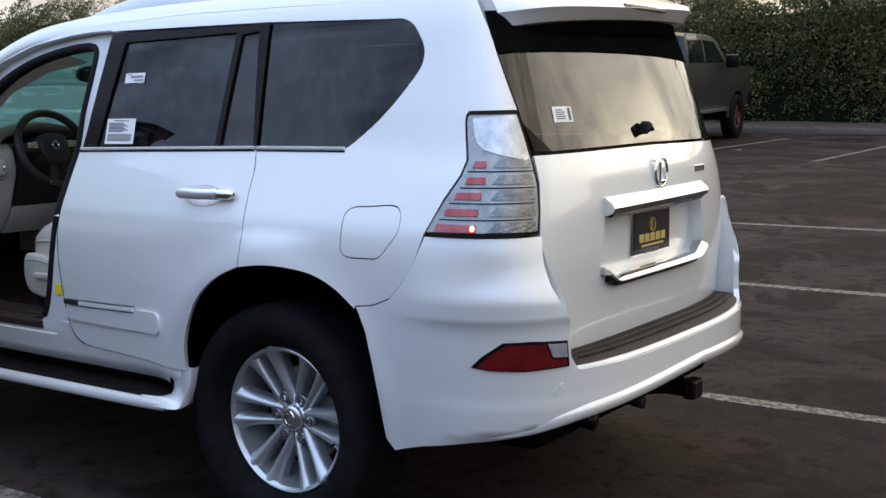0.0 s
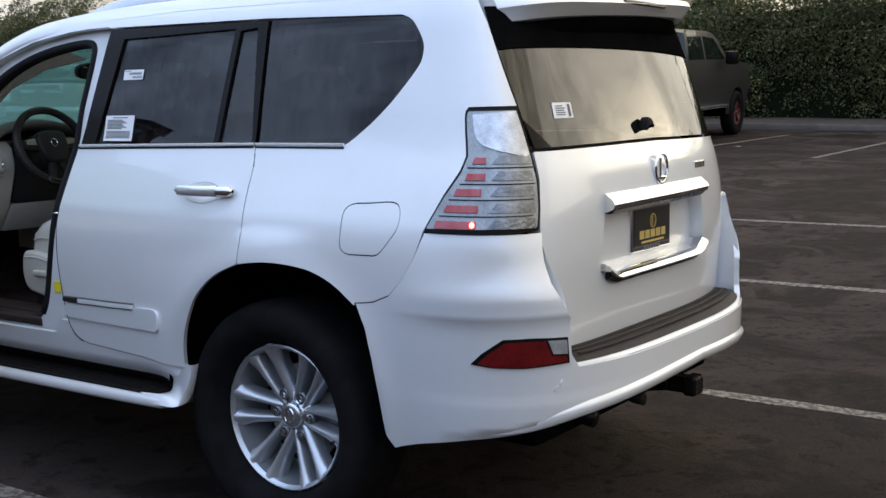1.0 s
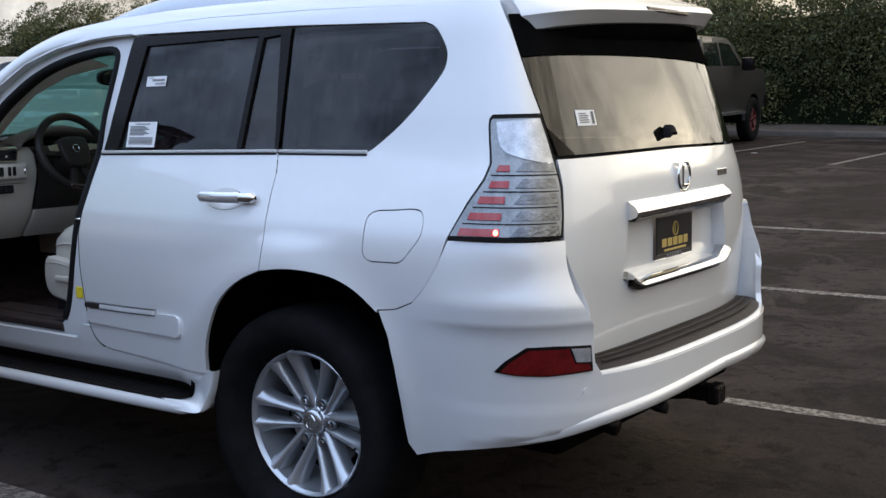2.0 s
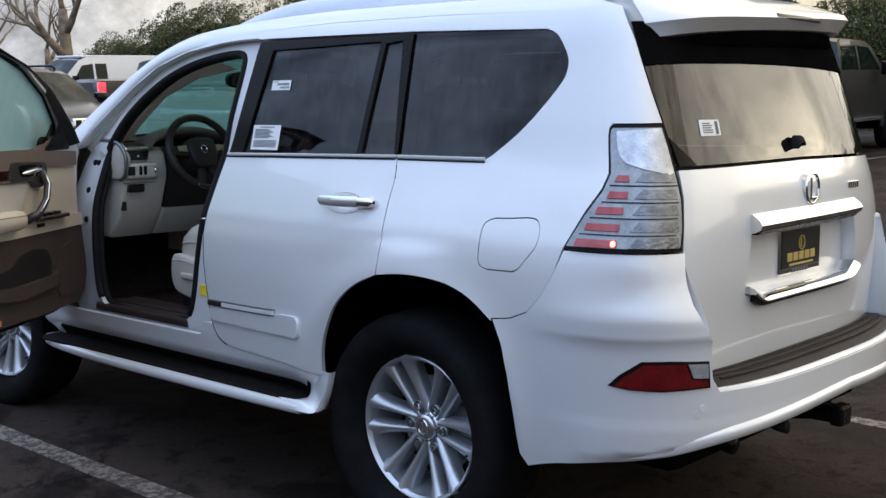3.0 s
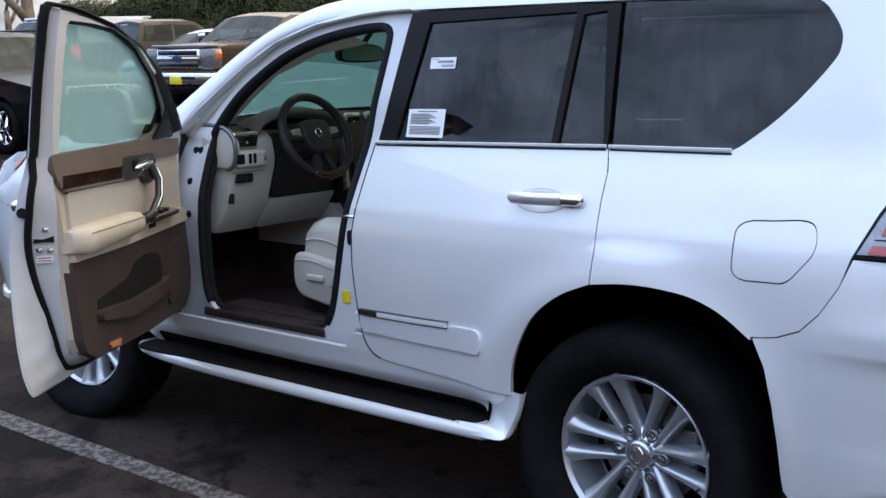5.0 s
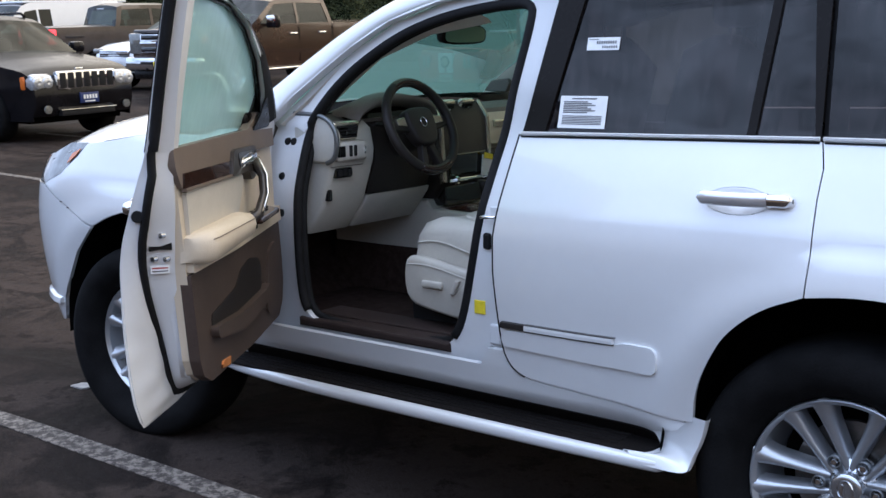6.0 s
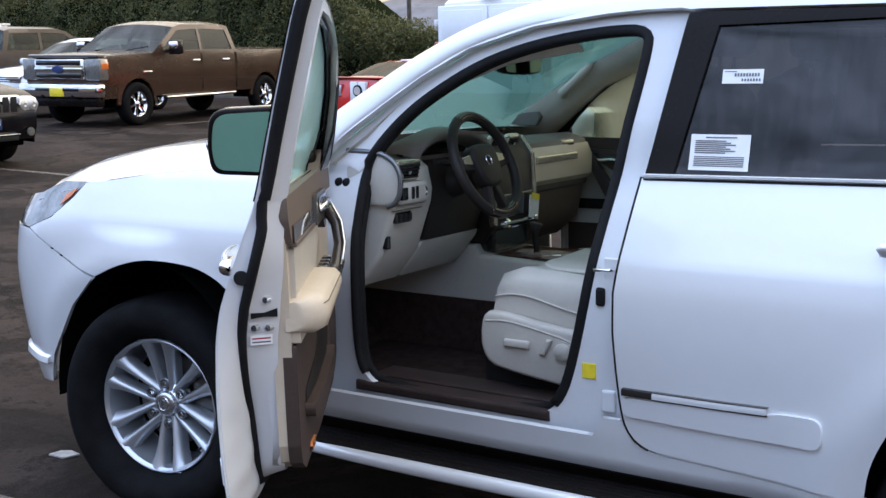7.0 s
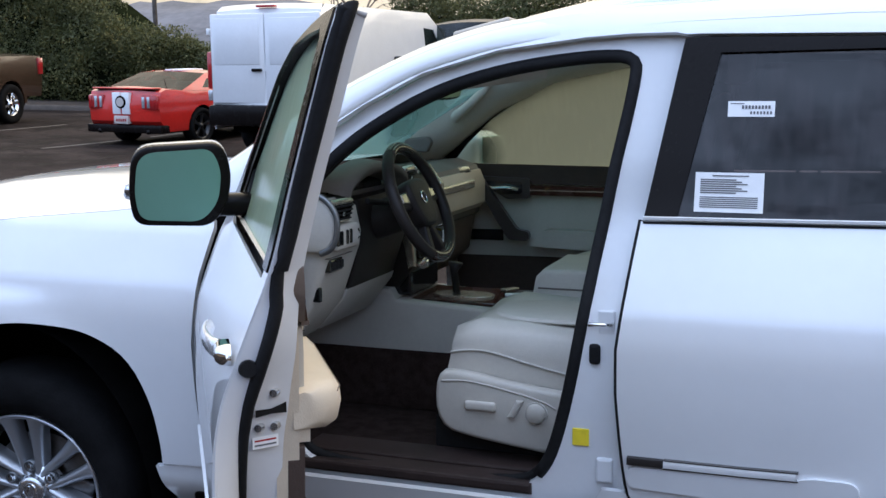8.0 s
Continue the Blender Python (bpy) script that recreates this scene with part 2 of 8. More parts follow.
LAMPON = mat("lit_tail_diode", (0.9, 0.08, 0.04), 0.3, emit=((1.0, 0.12, 0.05), 9.0))
AMBER = mat("amber_reflector", (0.60, 0.15, 0.02), 0.2, 0, 0.6, var=0.1, scale=50)
ORANGE = mat("orange_door_reflector", (0.75, 0.30, 0.10), 0.25, 0, 0.6, var=0.1, scale=50)
PAPER = mat("white_label_paper", (0.80, 0.81, 0.82), 0.6, var=0.03, scale=30)
INK = mat("grey_print", (0.10, 0.10, 0.11), 0.6)
YELLOWTAG = mat("yellow_tag", (0.85, 0.68, 0.02), 0.5, var=0.08, scale=40)
PLATEBLACK = mat("black_plate", (0.012, 0.012, 0.013), 0.35, var=0.1)
GOLD = mat("gold_print", (0.55, 0.42, 0.12), 0.45, 0.3)
LEATHER = mat("cream_leather", (0.54, 0.51, 0.45), 0.48, var=0.05, scale=9, bump=0.06, bscale=220)
CREAM = mat("beige_plastic_trim", (0.62, 0.54, 0.42), 0.5, var=0.04, scale=10, bump=0.12, bscale=300)
GREYTRIM = mat("light_grey_trim", (0.55, 0.53, 0.48), 0.55, var=0.05, scale=10, bump=0.12, bscale=300)
SCUFF = mat("dark_brown_scuff_plastic", (0.038, 0.027, 0.024), 0.5, var=0.25, scale=12, bump=0.15, bscale=260, spec=0.2)
BROWN = mat("brown_plastic_trim", (0.070, 0.052, 0.044), 0.55, var=0.12, scale=8, bump=0.15, bscale=260, spec=0.22)
TAUPE = mat("taupe_trim", (0.16, 0.125, 0.10), 0.5, var=0.08, scale=8, bump=0.12, bscale=260)
WOOD = mat("dark_burl_wood", (0.024, 0.008, 0.005), 0.16, 0, 0.8, var=0.55, scale=26)
DASHTOP = mat("grey_dash_vinyl", (0.165, 0.150, 0.136), 0.6, var=0.08, scale=10, bump=0.2, bscale=300, spec=0.25)
WHEELLEATHER = mat("dark_leather", (0.021, 0.018, 0.017), 0.46, var=0.1, scale=20, bump=0.15, bscale=300, spec=0.3)
CARPET = mat("dark_brown_carpet", (0.046, 0.032, 0.028), 0.95, var=0.35, scale=30, bump=0.5, bscale=400, spec=0.03)
BELTTRIM = mat("satin_belt_trim", (0.88, 0.89, 0.90), 0.30, 0.12, 0.3, var=0.02, scale=8)
REFLRED = mat("dark_red_reflector", (0.11, 0.004, 0.005), 0.08, 0, 1.0, var=0.35, scale=18)
SILVERTRIM = mat("satin_silver_trim", (0.62, 0.58, 0.48), 0.25, 0.85, var=0.05, scale=20)
BLACKGLASS = mat("black_display", (0.01, 0.011, 0.012), 0.08, 0, 0.6)
# warm base colour paints the pale reflection on the centre screen
DISPLAY = mat("display_warm_reflection", (0.20, 0.17, 0.09), 0.12, 0.0, 0.6, var=0.15, scale=12)
PALETRIM = mat("pale_pillar_trim", (0.68, 0.64, 0.56), 0.6, var=0.05, scale=10, bump=0.12, bscale=300)
SCRAP = mat("soiled_paper", (0.36, 0.35, 0.33), 0.8, var=0.3, scale=40)
HEADLINER = mat("beige_headliner", (0.56, 0.51, 0.43), 0.9, var=0.06, scale=14, bump=0.15, bscale=400)
LAMPGLASS = mat("headlamp_lens", (0.20, 0.20, 0.19), 0.10, 0.4, 1.0, var=0.3, scale=24)


# ---------------------------------------------------------------- building helpers
def thing(name, label, category, group="", at=None):
    e = new(name)
    e.empty_display_size = 0.1
    if at is not None:
        e.matrix_world = at
    return tagged(e, label, category, group)


def obj(name, verts, faces, material, parent=None, label="", smooth=True, normals=None, flat_from=None):
    me = bpy.data.meshes.new(name)
    me.from_pydata([tuple(v) for v in verts], [], [tuple(int(i) for i in f) for f in faces])
    me.materials.append(material)
    if smooth:
        me.polygons.foreach_set("use_smooth", [True] * len(me.polygons))
        if flat_from is not None:
            for p in me.polygons[flat_from:]:
                p.use_smooth = False
    me.update()
    if normals is not None:
        me.normals_split_custom_set_from_vertices([tuple(n) for n in normals])
    ob = new(name, me)
    if parent is not None:
        ob.parent = parent
    if label:
        ob["label"] = label
    return ob


def part(name, bm, material, parent=None, label="", smooth=False, angle=None):
    """Links a bmesh as one mesh object under a thing or a part."""
    me = bpy.data.meshes.new(name)
    bm.to_mesh(me)
    bm.free()
    me.materials.append(material)
    if smooth:
        me.polygons.foreach_set("use_smooth", [True] * len(me.polygons))
        if angle:
            me.set_sharp_from_angle(angle=radians(angle))
    ob = new(name, me)
    if parent is not None:
        ob.parent = parent
    if label:
        ob["label"] = label
    return ob


def box(x0, x1, y0, y1, z0, z1, r=0.0, seg=2, bm=None):
    """A box with rounded edges."""
    bm = bm or bmesh.new()
    t = bmesh.new()
    bmesh.ops.create_cube(t, size=1, matrix=Matrix.LocRotScale(((x0 + x1) / 2, (y0 + y1) / 2, (z0 + z1) / 2), None, (abs(x1 - x0), abs(y1 - y0), abs(z1 - z0))))
    if r:
        bmesh.ops.bevel(t, geom=t.edges[:], offset=min(r, 0.49 * min(abs(x1 - x0), abs(y1 - y0), abs(z1 - z0))), segments=seg, affect="EDGES", profile=0.5)
    me = bpy.data.meshes.new("tmp")
    t.to_mesh(me)
    t.free()
    bm.from_mesh(me)
    bpy.data.meshes.remove(me)
    return bm


def tube(points, radius, sides=10, cap=True, bm=None, closed=False):
    """A round bar along a line of points; radius a number or one for each point."""
    bm = bm or bmesh.new()
    pts = [Vector(p) for p in points]
    rad = radius if hasattr(radius, "__len__") else [radius] * len(pts)
    rings = []
    up = None
    for i, p in enumerate(pts):
        if closed:
            d = pts[(i + 1) % len(pts)] - pts[i - 1]
        else:
            d = pts[min(i + 1, len(pts) - 1)] - pts[max(i - 1, 0)]
        d.normalize()
        if up is None:
            up = d.orthogonal().normalized()
        a = (up - d * up.dot(d)).normalized()
        up = a
        b = d.cross(a)
        rings.append([bm.verts.new(p + (a * math.cos(k * math.tau / sides) + b * math.sin(k * math.tau / sides)) * rad[i]) for k in range(sides)])
    n = len(rings)
    for i in range(n if closed else n - 1):
        r0, r1 = rings[i], rings[(i + 1) % n]
        for k in range(sides):
            bm.faces.new((r0[k], r0[(k + 1) % sides], r1[(k + 1) % sides], r1[k]))
    if cap and not closed:
        bm.faces.new(rings[0][::-1])
        bm.faces.new(rings[-1])
    return bm


def lathe(profile, steps=48, axis="y", bm=None, center=(0, 0, 0)):
    """Turns a profile of (radius, along) round the y axis."""
    bm = bm or bmesh.new()
    rings = []
    for r, a in profile:
        rings.append([bm.verts.new((center[0] + r * math.cos(k * math.tau / steps), center[1] + a, center[2] + r * math.sin(k * math.tau / steps))) for k in range(steps)])
    for r0, r1 in zip(rings, rings[1:]):
        for k in range(steps):
            bm.faces.new((r0[k], r0[(k + 1) % steps], r1[(k + 1) % steps], r1[k]))
    return bm


def sheet(rows, bm=None, close=False):
    """A grid of quads through rows of points."""
    bm = bm or bmesh.new()
    vs = [[bm.verts.new(tuple(p)) for p in r] for r in rows]
    for a, b in zip(vs, vs[1:]):
        m = len(a)
        for k in range(m if close else m - 1):
            bm.faces.new((a[k], a[(k + 1) % m], b[(k + 1) % m], b[k]))
    return bm


def prism(outline, y0, y1, r=0.0, axes="xz", bm=None, seg=2):
    """An outline in two axes, pulled through the third, with rounded rims."""
    bm = bm or bmesh.new()
    t = bmesh.new()
    def P(p, q):
        return {"xz": (p[0], q, p[1]), "xy": (p[0], p[1], q), "yz": (q, p[0], p[1])}[axes]
    a = [t.verts.new(P(p, y0)) for p in outline]
    b = [t.verts.new(P(p, y1)) for p in outline]
    n = len(a)
    f0, f1 = t.faces.new(a), t.faces.new(b[::-1])
    for k in range(n):
        t.faces.new((a[k], b[k], b[(k + 1) % n], a[(k + 1) % n]))
    bmesh.ops.recalc_face_normals(t, faces=t.faces[:])
    if r:
        bmesh.ops.bevel(t, geom=list(f0.edges) + list(f1.edges), offset=r, segments=seg, affect="EDGES", profile=0.5)
    me = bpy.data.meshes.new("tmp")
    t.to_mesh(me)
    t.free()
    bm.from_mesh(me)
    bpy.data.meshes.remove(me)
    return bm


def rounded(pts, steps=4, keep=()):
    """A closed outline with its corners cut round by a Chaikin scheme."""
    for _ in range(steps):
        q = []
        for i in range(len(pts)):
            a, b = pts[i], pts[(i + 1) % len(pts)]
            q += [(0.75 * a[0] + 0.25 * b[0], 0.75 * a[1] + 0.25 * b[1]), (0.25 * a[0] + 0.75 * b[0], 0.25 * a[1] + 0.75 * b[1])]
        pts = q
    return pts


def soft(pts, r, n=4):
    """A closed outline whose corners are rounded with the radius r."""
    q = []
    for i in range(len(pts)):
        a, p, b = Vector(pts[i - 1]), Vector(pts[i]), Vector(pts[(i + 1) % len(pts)])
        k = min(r, .45 * (a - p).length, .45 * (b - p).length)
        s, e = p + (a - p).normalized() * k, p + (b - p).normalized() * k
        for j in range(n + 1):
            t = j / n
            v = s * (1 - t) ** 2 + p * 2 * t * (1 - t) + e * t * t
            q.append((v.x, v.y))
    return q


def eased(pts, n=2):
    """An open line with its inner corners cut round; its ends stay."""
    for _ in range(n):
        q = [pts[0]]
        for a, b in zip(pts, pts[1:]):
            q += [(0.75 * a[0] + 0.25 * b[0], 0.75 * a[1] + 0.25 * b[1]), (0.25 * a[0] + 0.75 * b[0], 0.25 * a[1] + 0.75 * b[1])]
        pts = q + [pts[-1]]
    return pts


def curve(xs, ys):
    """Monotone cubic through the points."""
    xs, ys = np.array(xs, float), np.array(ys, float)
    h = np.diff(xs)
    d = np.diff(ys) / h
    m = np.empty(len(xs))
    m[0], m[-1] = d[0], d[-1]
    for i in range(1, len(xs) - 1):
        m[i] = 0 if d[i - 1] * d[i] <= 0 else 3 * (h[i - 1] + h[i]) / ((2 * h[i] + h[i - 1]) / d[i - 1] + (h[i] + 2 * h[i - 1]) / d[i])
    xs, ys, m, h = xs.tolist(), ys.tolist(), m.tolist(), h.tolist()

    def f(x):
        x = min(max(x, xs[0]), xs[-1])
        i = 0
        while i < len(h) - 1 and x > xs[i + 1]:
            i += 1
        t = (x - xs[i]) / h[i]
        return ys[i] * (1 + 2 * t) * (1 - t) ** 2 + m[i] * h[i] * t * (1 - t) ** 2 + ys[i + 1] * t * t * (3 - 2 * t) + m[i + 1] * h[i] * t * t * (t - 1)
    return f


def inside(pts, poly):
    """Which of the points lie in the closed outline."""
    x, y = pts[:, 0], pts[:, 1]
    r = np.zeros(len(pts), bool)
    n = len(poly)
    for i in range(n):
        (x0, y0), (x1, y1) = poly[i], poly[(i + 1) % n]
        if y0 == y1:
            continue
        c = ((y0 > y) != (y1 > y)) & (x < (x1 - x0) * (y - y0) / (y1 - y0) + x0)
        r ^= c
    return r


def dense(poly, step):
    q = []
    for i in range(len(poly)):
        a, b = poly[i], poly[(i + 1) % len(poly)]
        k = max(1, int(math.hypot(b[0] - a[0], b[1] - a[1]) / step + 0.5))
        q += [(a[0] + (b[0] - a[0]) * j / k, a[1] + (b[1] - a[1]) * j / k) for j in range(k)]
    return q


def shrink(poly, d):
    """The outline drawn in by d."""
    n = len(poly)
    area = sum(poly[i][0] * poly[(i + 1) % n][1] - poly[(i + 1) % n][0] * poly[i][1] for i in range(n))
    s = 1 if area > 0 else -1
    out = []
    for i in range(n):
        a, p, b = poly[i - 1], poly[i], poly[(i + 1) % n]
        e0 = Vector((p[0] - a[0], p[1] - a[1])).normalized()
        e1 = Vector((b[0] - p[0], b[1] - p[1])).normalized()
        m = Vector((-(e0.y + e1.y), e0.x + e1.x))
        if m.length < 1e-6:
            m = Vector((-e0.y, e0.x))
        m.normalize()
        k = max(0.5, m.dot(Vector((-e0.y, e0.x))))
        out.append((p[0] + s * m.x * d / k, p[1] + s * m.y * d / k))
    return out


def panel(name, F, outline, material, parent=None, holes=(), step=0.035, gap=0.0022, depth=0.016, off=0.0, label="", flip=False):
    """A sheet-metal panel: an outline in the surface's own two numbers, laid on the curved surface F, with turned-in edges."""
    outer = dense(shrink(outline, gap), step * 0.6)
    loops = [outer] + [dense(shrink(h, -gap), step * 0.6) for h in holes]
    vs, es = [], []
    for lp in loops:
        k0 = len(vs)
        vs += lp
        es += [(k0 + i, k0 + (i + 1) % len(lp)) for i in range(len(lp))]
    a = np.array(outer)
    gx = np.arange(a[:, 0].min() + step / 2, a[:, 0].max(), step)
    gz = np.arange(a[:, 1].min() + step / 2, a[:, 1].max(), step)
    if len(gx) and len(gz):
        g = np.array([(x, z) for x in gx for z in gz])
        ok = inside(g, outer)
        for h in loops[1:]:
            ok &= ~inside(g, h)
        g = g[ok]
        if len(g):
            e = np.array(vs)
            dmin = np.array([np.min((e[:, 0] - p[0]) ** 2 + (e[:, 1] - p[1]) ** 2) for p in g])
            vs += [tuple(p) for p in g[dmin > (0.45 * step) ** 2]]
    from mathutils.geometry import delaunay_2d_cdt
    ov, oe, of, *_ = delaunay_2d_cdt([Vector(v) for v in vs], es, [], 0, 1e-6)
    pts = np.array([(v.x, v.y) for v in ov])
    cen = np.array([pts[list(f)].mean(axis=0) for f in of])
    ok = inside(cen, outer)
    for h in loops[1:]:
        ok &= ~inside(cen, h)
    tris = [list(f) for f, k in zip(of, ok) if k]
    P, N = [], []
    for u, z in pts:
        p = F(u, z)
        du = (F(u + 0.004, z) - F(u - 0.004, z))
        dz = (F(u, z + 0.004) - F(u, z - 0.004))
        n = np.cross(du, dz)
        n = n / (np.linalg.norm(n) + 1e-12) * (-1 if flip else 1)
        P.append(p + off * n)
        N.append(n)
    P, N = np.array(P), np.array(N)
    # face winding along the surface normal
    fs = []
    for t in tris:
        n = np.cross(P[t[1]] - P[t[0]], P[t[2]] - P[t[0]])
        fs.append(t if np.dot(n, N[t[0]]) > 0 else t[::-1])
    count = {}
    for t in fs:
        for i in range(3):
            e = (t[i], t[(i + 1) % 3])
            count[e] = count.get(e, 0) + 1
    rim = [e for e in count if (e[1], e[0]) not in count]
    V, NN, faces = [p for p in P], [n for n in N], list(fs)
    if depth:
        top, low = {}, {}
        for e in rim:
            for i in e:
                if i not in top:
                    top[i] = len(V)
                    V.append(P[i])
                    NN.append(N[i])
                    low[i] = len(V)
                    V.append(P[i] - depth * N[i])
                    NN.append(N[i])
        for i, j in rim:
            e = P[j] - P[i]
            n = np.cross(e, N[i])
            n /= np.linalg.norm(n) + 1e-12
            for k in (top[i], low[i], top[j], low[j]):
                NN[k] = n
            faces.append((top[j], top[i], low[i], low[j]))
    return obj(name, V, faces, material, parent, label, True, NN)


# ---------------------------------------------------------------- the white SUV's form
# it points along -x, its driver's side faces -y, the rear axle stands over the origin
HALF = curve([.26, .33, .40, .50, .60, .72, .85, .95, 1.03, 1.10, 1.18, 1.27, 1.40, 1.55, 1.66, 1.72, 1.77, 1.82],
             [.86, .88, .895, .912, .925, .935, .940, .937, .925, .902, .872, .838, .806, .768, .738, .712, .67, .60])
TAIL = curve([.30, .60, .80, .95, 1.05, 1.16, 1.27, 1.40, 1.55, 1.66, 1.72, 1.80], [.91, .925, .94, .95, .948, .937, .91, .87, .82, .78, .755, .72])
BTAIL = curve([.30, .37, .42, .50, .60, .75, .83, .88, .95, 1.04], [.97, 1.00, 1.03, 1.055, 1.065, 1.06, 1.045, 1.025, .985, .95])
BROUND = curve([.60, .80, .90, 1.0, 1.04], [3.5, 3.6, 4.2, 5.6, 6.0])
NOSE = curve([.30, .45, .60, .80, .95, 1.10, 1.20, 1.30], [-3.66, -3.72, -3.75, -3.77, -3.75, -3.67, -3.54, -3.3])
C0, C1, ARC = .45, -2.75, 1.45
MIDR, MIDF = C0 + ARC, C1 - ARC
FARK = .945     # the passenger side is drawn in a little


def skin(u, z, end=TAIL, n=6.0, nf=3.3):
    """A point of the body's side: u runs along it and round the corners, z is the height."""
    w = HALF(z)
    if u > C0:
        p = (u - C0) / ARC * math.pi / 2
        s, c = math.sin(p), math.cos(p)
        r = 1 / (abs(s) ** n + abs(c) ** n) ** (1 / n)
        x, y = C0 + (end(z) - C0) * r * s, -w * r * c
    elif u < C1:
        p = (C1 - u) / ARC * math.pi / 2
        s, c = math.sin(p), math.cos(p)
        r = 1 / (abs(s) ** nf + abs(c) ** nf) ** (1 / nf)
        x, y = C1 + (NOSE(z) - C1) * r * s, -w * r * c
    else:
        x, y = u, -w
    if z < 1.0 and -3.6 < u < .9:
        for a in (0.03, -2.73):
            d = math.hypot(u - a, z - .40)
            y -= .014 * math.exp(-((d - .50) / .07) ** 2)
    if z > 1.2 and -1.2 > x > -2.8:
        y += .05 * min(1, (z - 1.2) / .3) * (-1.2 - x) ** 2
    if y > 0:
        y *= FARK
        if u > C0:
            x -= .08 * min(1, y / .90) ** 2
    return np.array((x, y, z))


BLOW = curve([.445, .471, .699, .924, 1.117, 1.305, 1.60, 1.90], [.372, .384, .415, .444, .462, .492, .512, .522])
SWELL = curve([.36, .42, .50, .545, .580, .66, .74, .778, .800, .84, .90, .97, 1.03], [.034, .033, .029, .026, .021, .019, .020, .024, .035, .036, .021, .006, 0])
def bumper_skin(u, z):
    """The rear bumper: it swells out below the tail lamps into a soft shoulder."""
    p = skin(u, z, BTAIL, BROUND(z))
    k = max(0, min(1, (min(u, 2 * MIDR - u) - .50) / .50))
    k = k * k * (3 - 2 * k) * (SWELL(z) if u < MIDR else .45 * SWELL(z) + .010)
    h = z - BLOW(min(u, 2 * MIDR - u))
    if u > .75:
        k -= .026 * min(1, (u - .75) / .35) * max(0, 1 - h / .030)
    d = np.array((max(0, p[0] - C0) / .6, p[1] / .9, 0))
    return p + d / (np.linalg.norm(d) + 1e-9) * k


def far(F):
    """The same surface on the passenger's side."""
    return lambda u, z: F(u, z) * np.array((1, -FARK, 1)) - np.array((.08 * max(0, min(1, (u - C0) / .6)), 0, 0))


def U(F, x, z):
    """The u at which the surface F stands over x at height z."""
    if C1 <= x <= C0:
        return x
    a, b = (C0, MIDR) if x > C0 else (MIDF, C1)
    for _ in range(40):
        m = (a + b) / 2
        if F(m, z)[0] < x:
            a = m
        else:
            b = m
    return a


def onto(F, pts):
    return [(U(F, x, z), z) for x, z in pts]


def sweep(name, F, us, zf, section, material, parent, label=""):
    """A moulding: a closed section of (proud, up) carried along the surface."""
    rows = []
    for u in us:
        z = zf(u) if callable(zf) else zf
        p = F(u, z)
        n = np.cross(F(u + .003, z) - F(u - .003, z), F(u, z + .003) - F(u, z - .003))
        n /= np.linalg.norm(n)
        rows.append([p + n * o + np.array((0, 0, 1)) * dz for o, dz in section])
    bm = sheet(rows, close=True)
    bm.faces.new([v for v in bm.verts][:len(section)][::-1])
    bm.faces.new([v for v in bm.verts][-len(section):])
    bmesh.ops.recalc_face_normals(bm, faces=bm.faces[:])
    return part(name, bm, material, parent, label, True, 40)


LEAN = 1.6      # degrees by which the SUV leans towards its far side on the sloping lot
suv = thing("suv", "pearl white luxury SUV parked on asphalt with its driver's door open", "car",
            at=Matrix.Translation((0, -.826, 0)) @ Matrix.Rotation(radians(-LEAN), 4, "X") @ Matrix.Translation((0, .8, 0)))

# rear door outline, quarter window, wheel arches
DOORGAP = [(-.952, 1.254), (-.962, 1.175), (-.975, 1.066), (-.986, .965), (-.984, .862), (-.974, .758), (-.966, .690), (-.960, .650), (-.954, .624), (-.943, .601), (-.929, .583), (-.911, .570), (-.891, .561), (-.870, .556)]
REARGAP = [(-.060, .897), (-.055, 1.0), (-.058, 1.13), (-.055, 1.20), (-.068, 1.264)]
ARCH_F = eased([(-.357, .52), (-.345, .618), (-.302, .712), (-.255, .785), (-.166, .856), (-.060, .897)])
ARCH_B = eased([(-.060, .897), (.03, .909), (.104, .911), (.18, .906), (.248, .896), (.330, .864), (.410, .804)])
ARCH_L = [(.410, .804), (.444, .745), (.475, .650), (.494, .550), (.503, .470), (.513, .420), (.535, .392)]
GLASS_B = eased([(.300, 1.270), (.322, 1.280), (.433, 1.365), (.545, 1.495), (.553, 1.535), (.548, 1.565), (.515, 1.612), (.490, 1.636), (.454, 1.648)])
CANT = [(-.103, 1.668), (-.84, 1.678), (-.872, 1.677), (-.895, 1.682), (-1.0, 1.681), (-1.11, 1.674), (-1.32, 1.648), (-1.52, 1.593), (-1.68, 1.512), (-1.80, 1.435), (-1.93, 1.345), (-2.03, 1.262)]
ROOFEDGE = curve([-2.2, -2.1, -1.9, -1.7, -1.5, -1.3, -1.0, -.5, .2, .6, .75], [1.270, 1.335, 1.462, 1.573, 1.658, 1.712, 1.748, 1.765, 1.757, 1.735, 1.715])
TAILPOST = [(1.06, 1.705), (1.11, 1.61), (1.155, 1.46), (1.182, 1.375)]
LAMP = [(.986, 1.374), (1.182, 1.374), (1.206, 1.27), (1.233, 1.171), (1.243, 1.100), (1.246, 1.031), (.799, 1.031), (.879, 1.133), (.945, 1.200), (.968, 1.240), (.963, 1.300), (.964, 1.345), (.970, 1.364)]
SEAM = [(.806, 1.031), (.762, .962), (.688, .893), (.605, .845), (.5, .822), (.412, .814)]
BSEAM = [(U(bumper_skin, skin(u, z)[0], z), z) for u, z in SEAM]

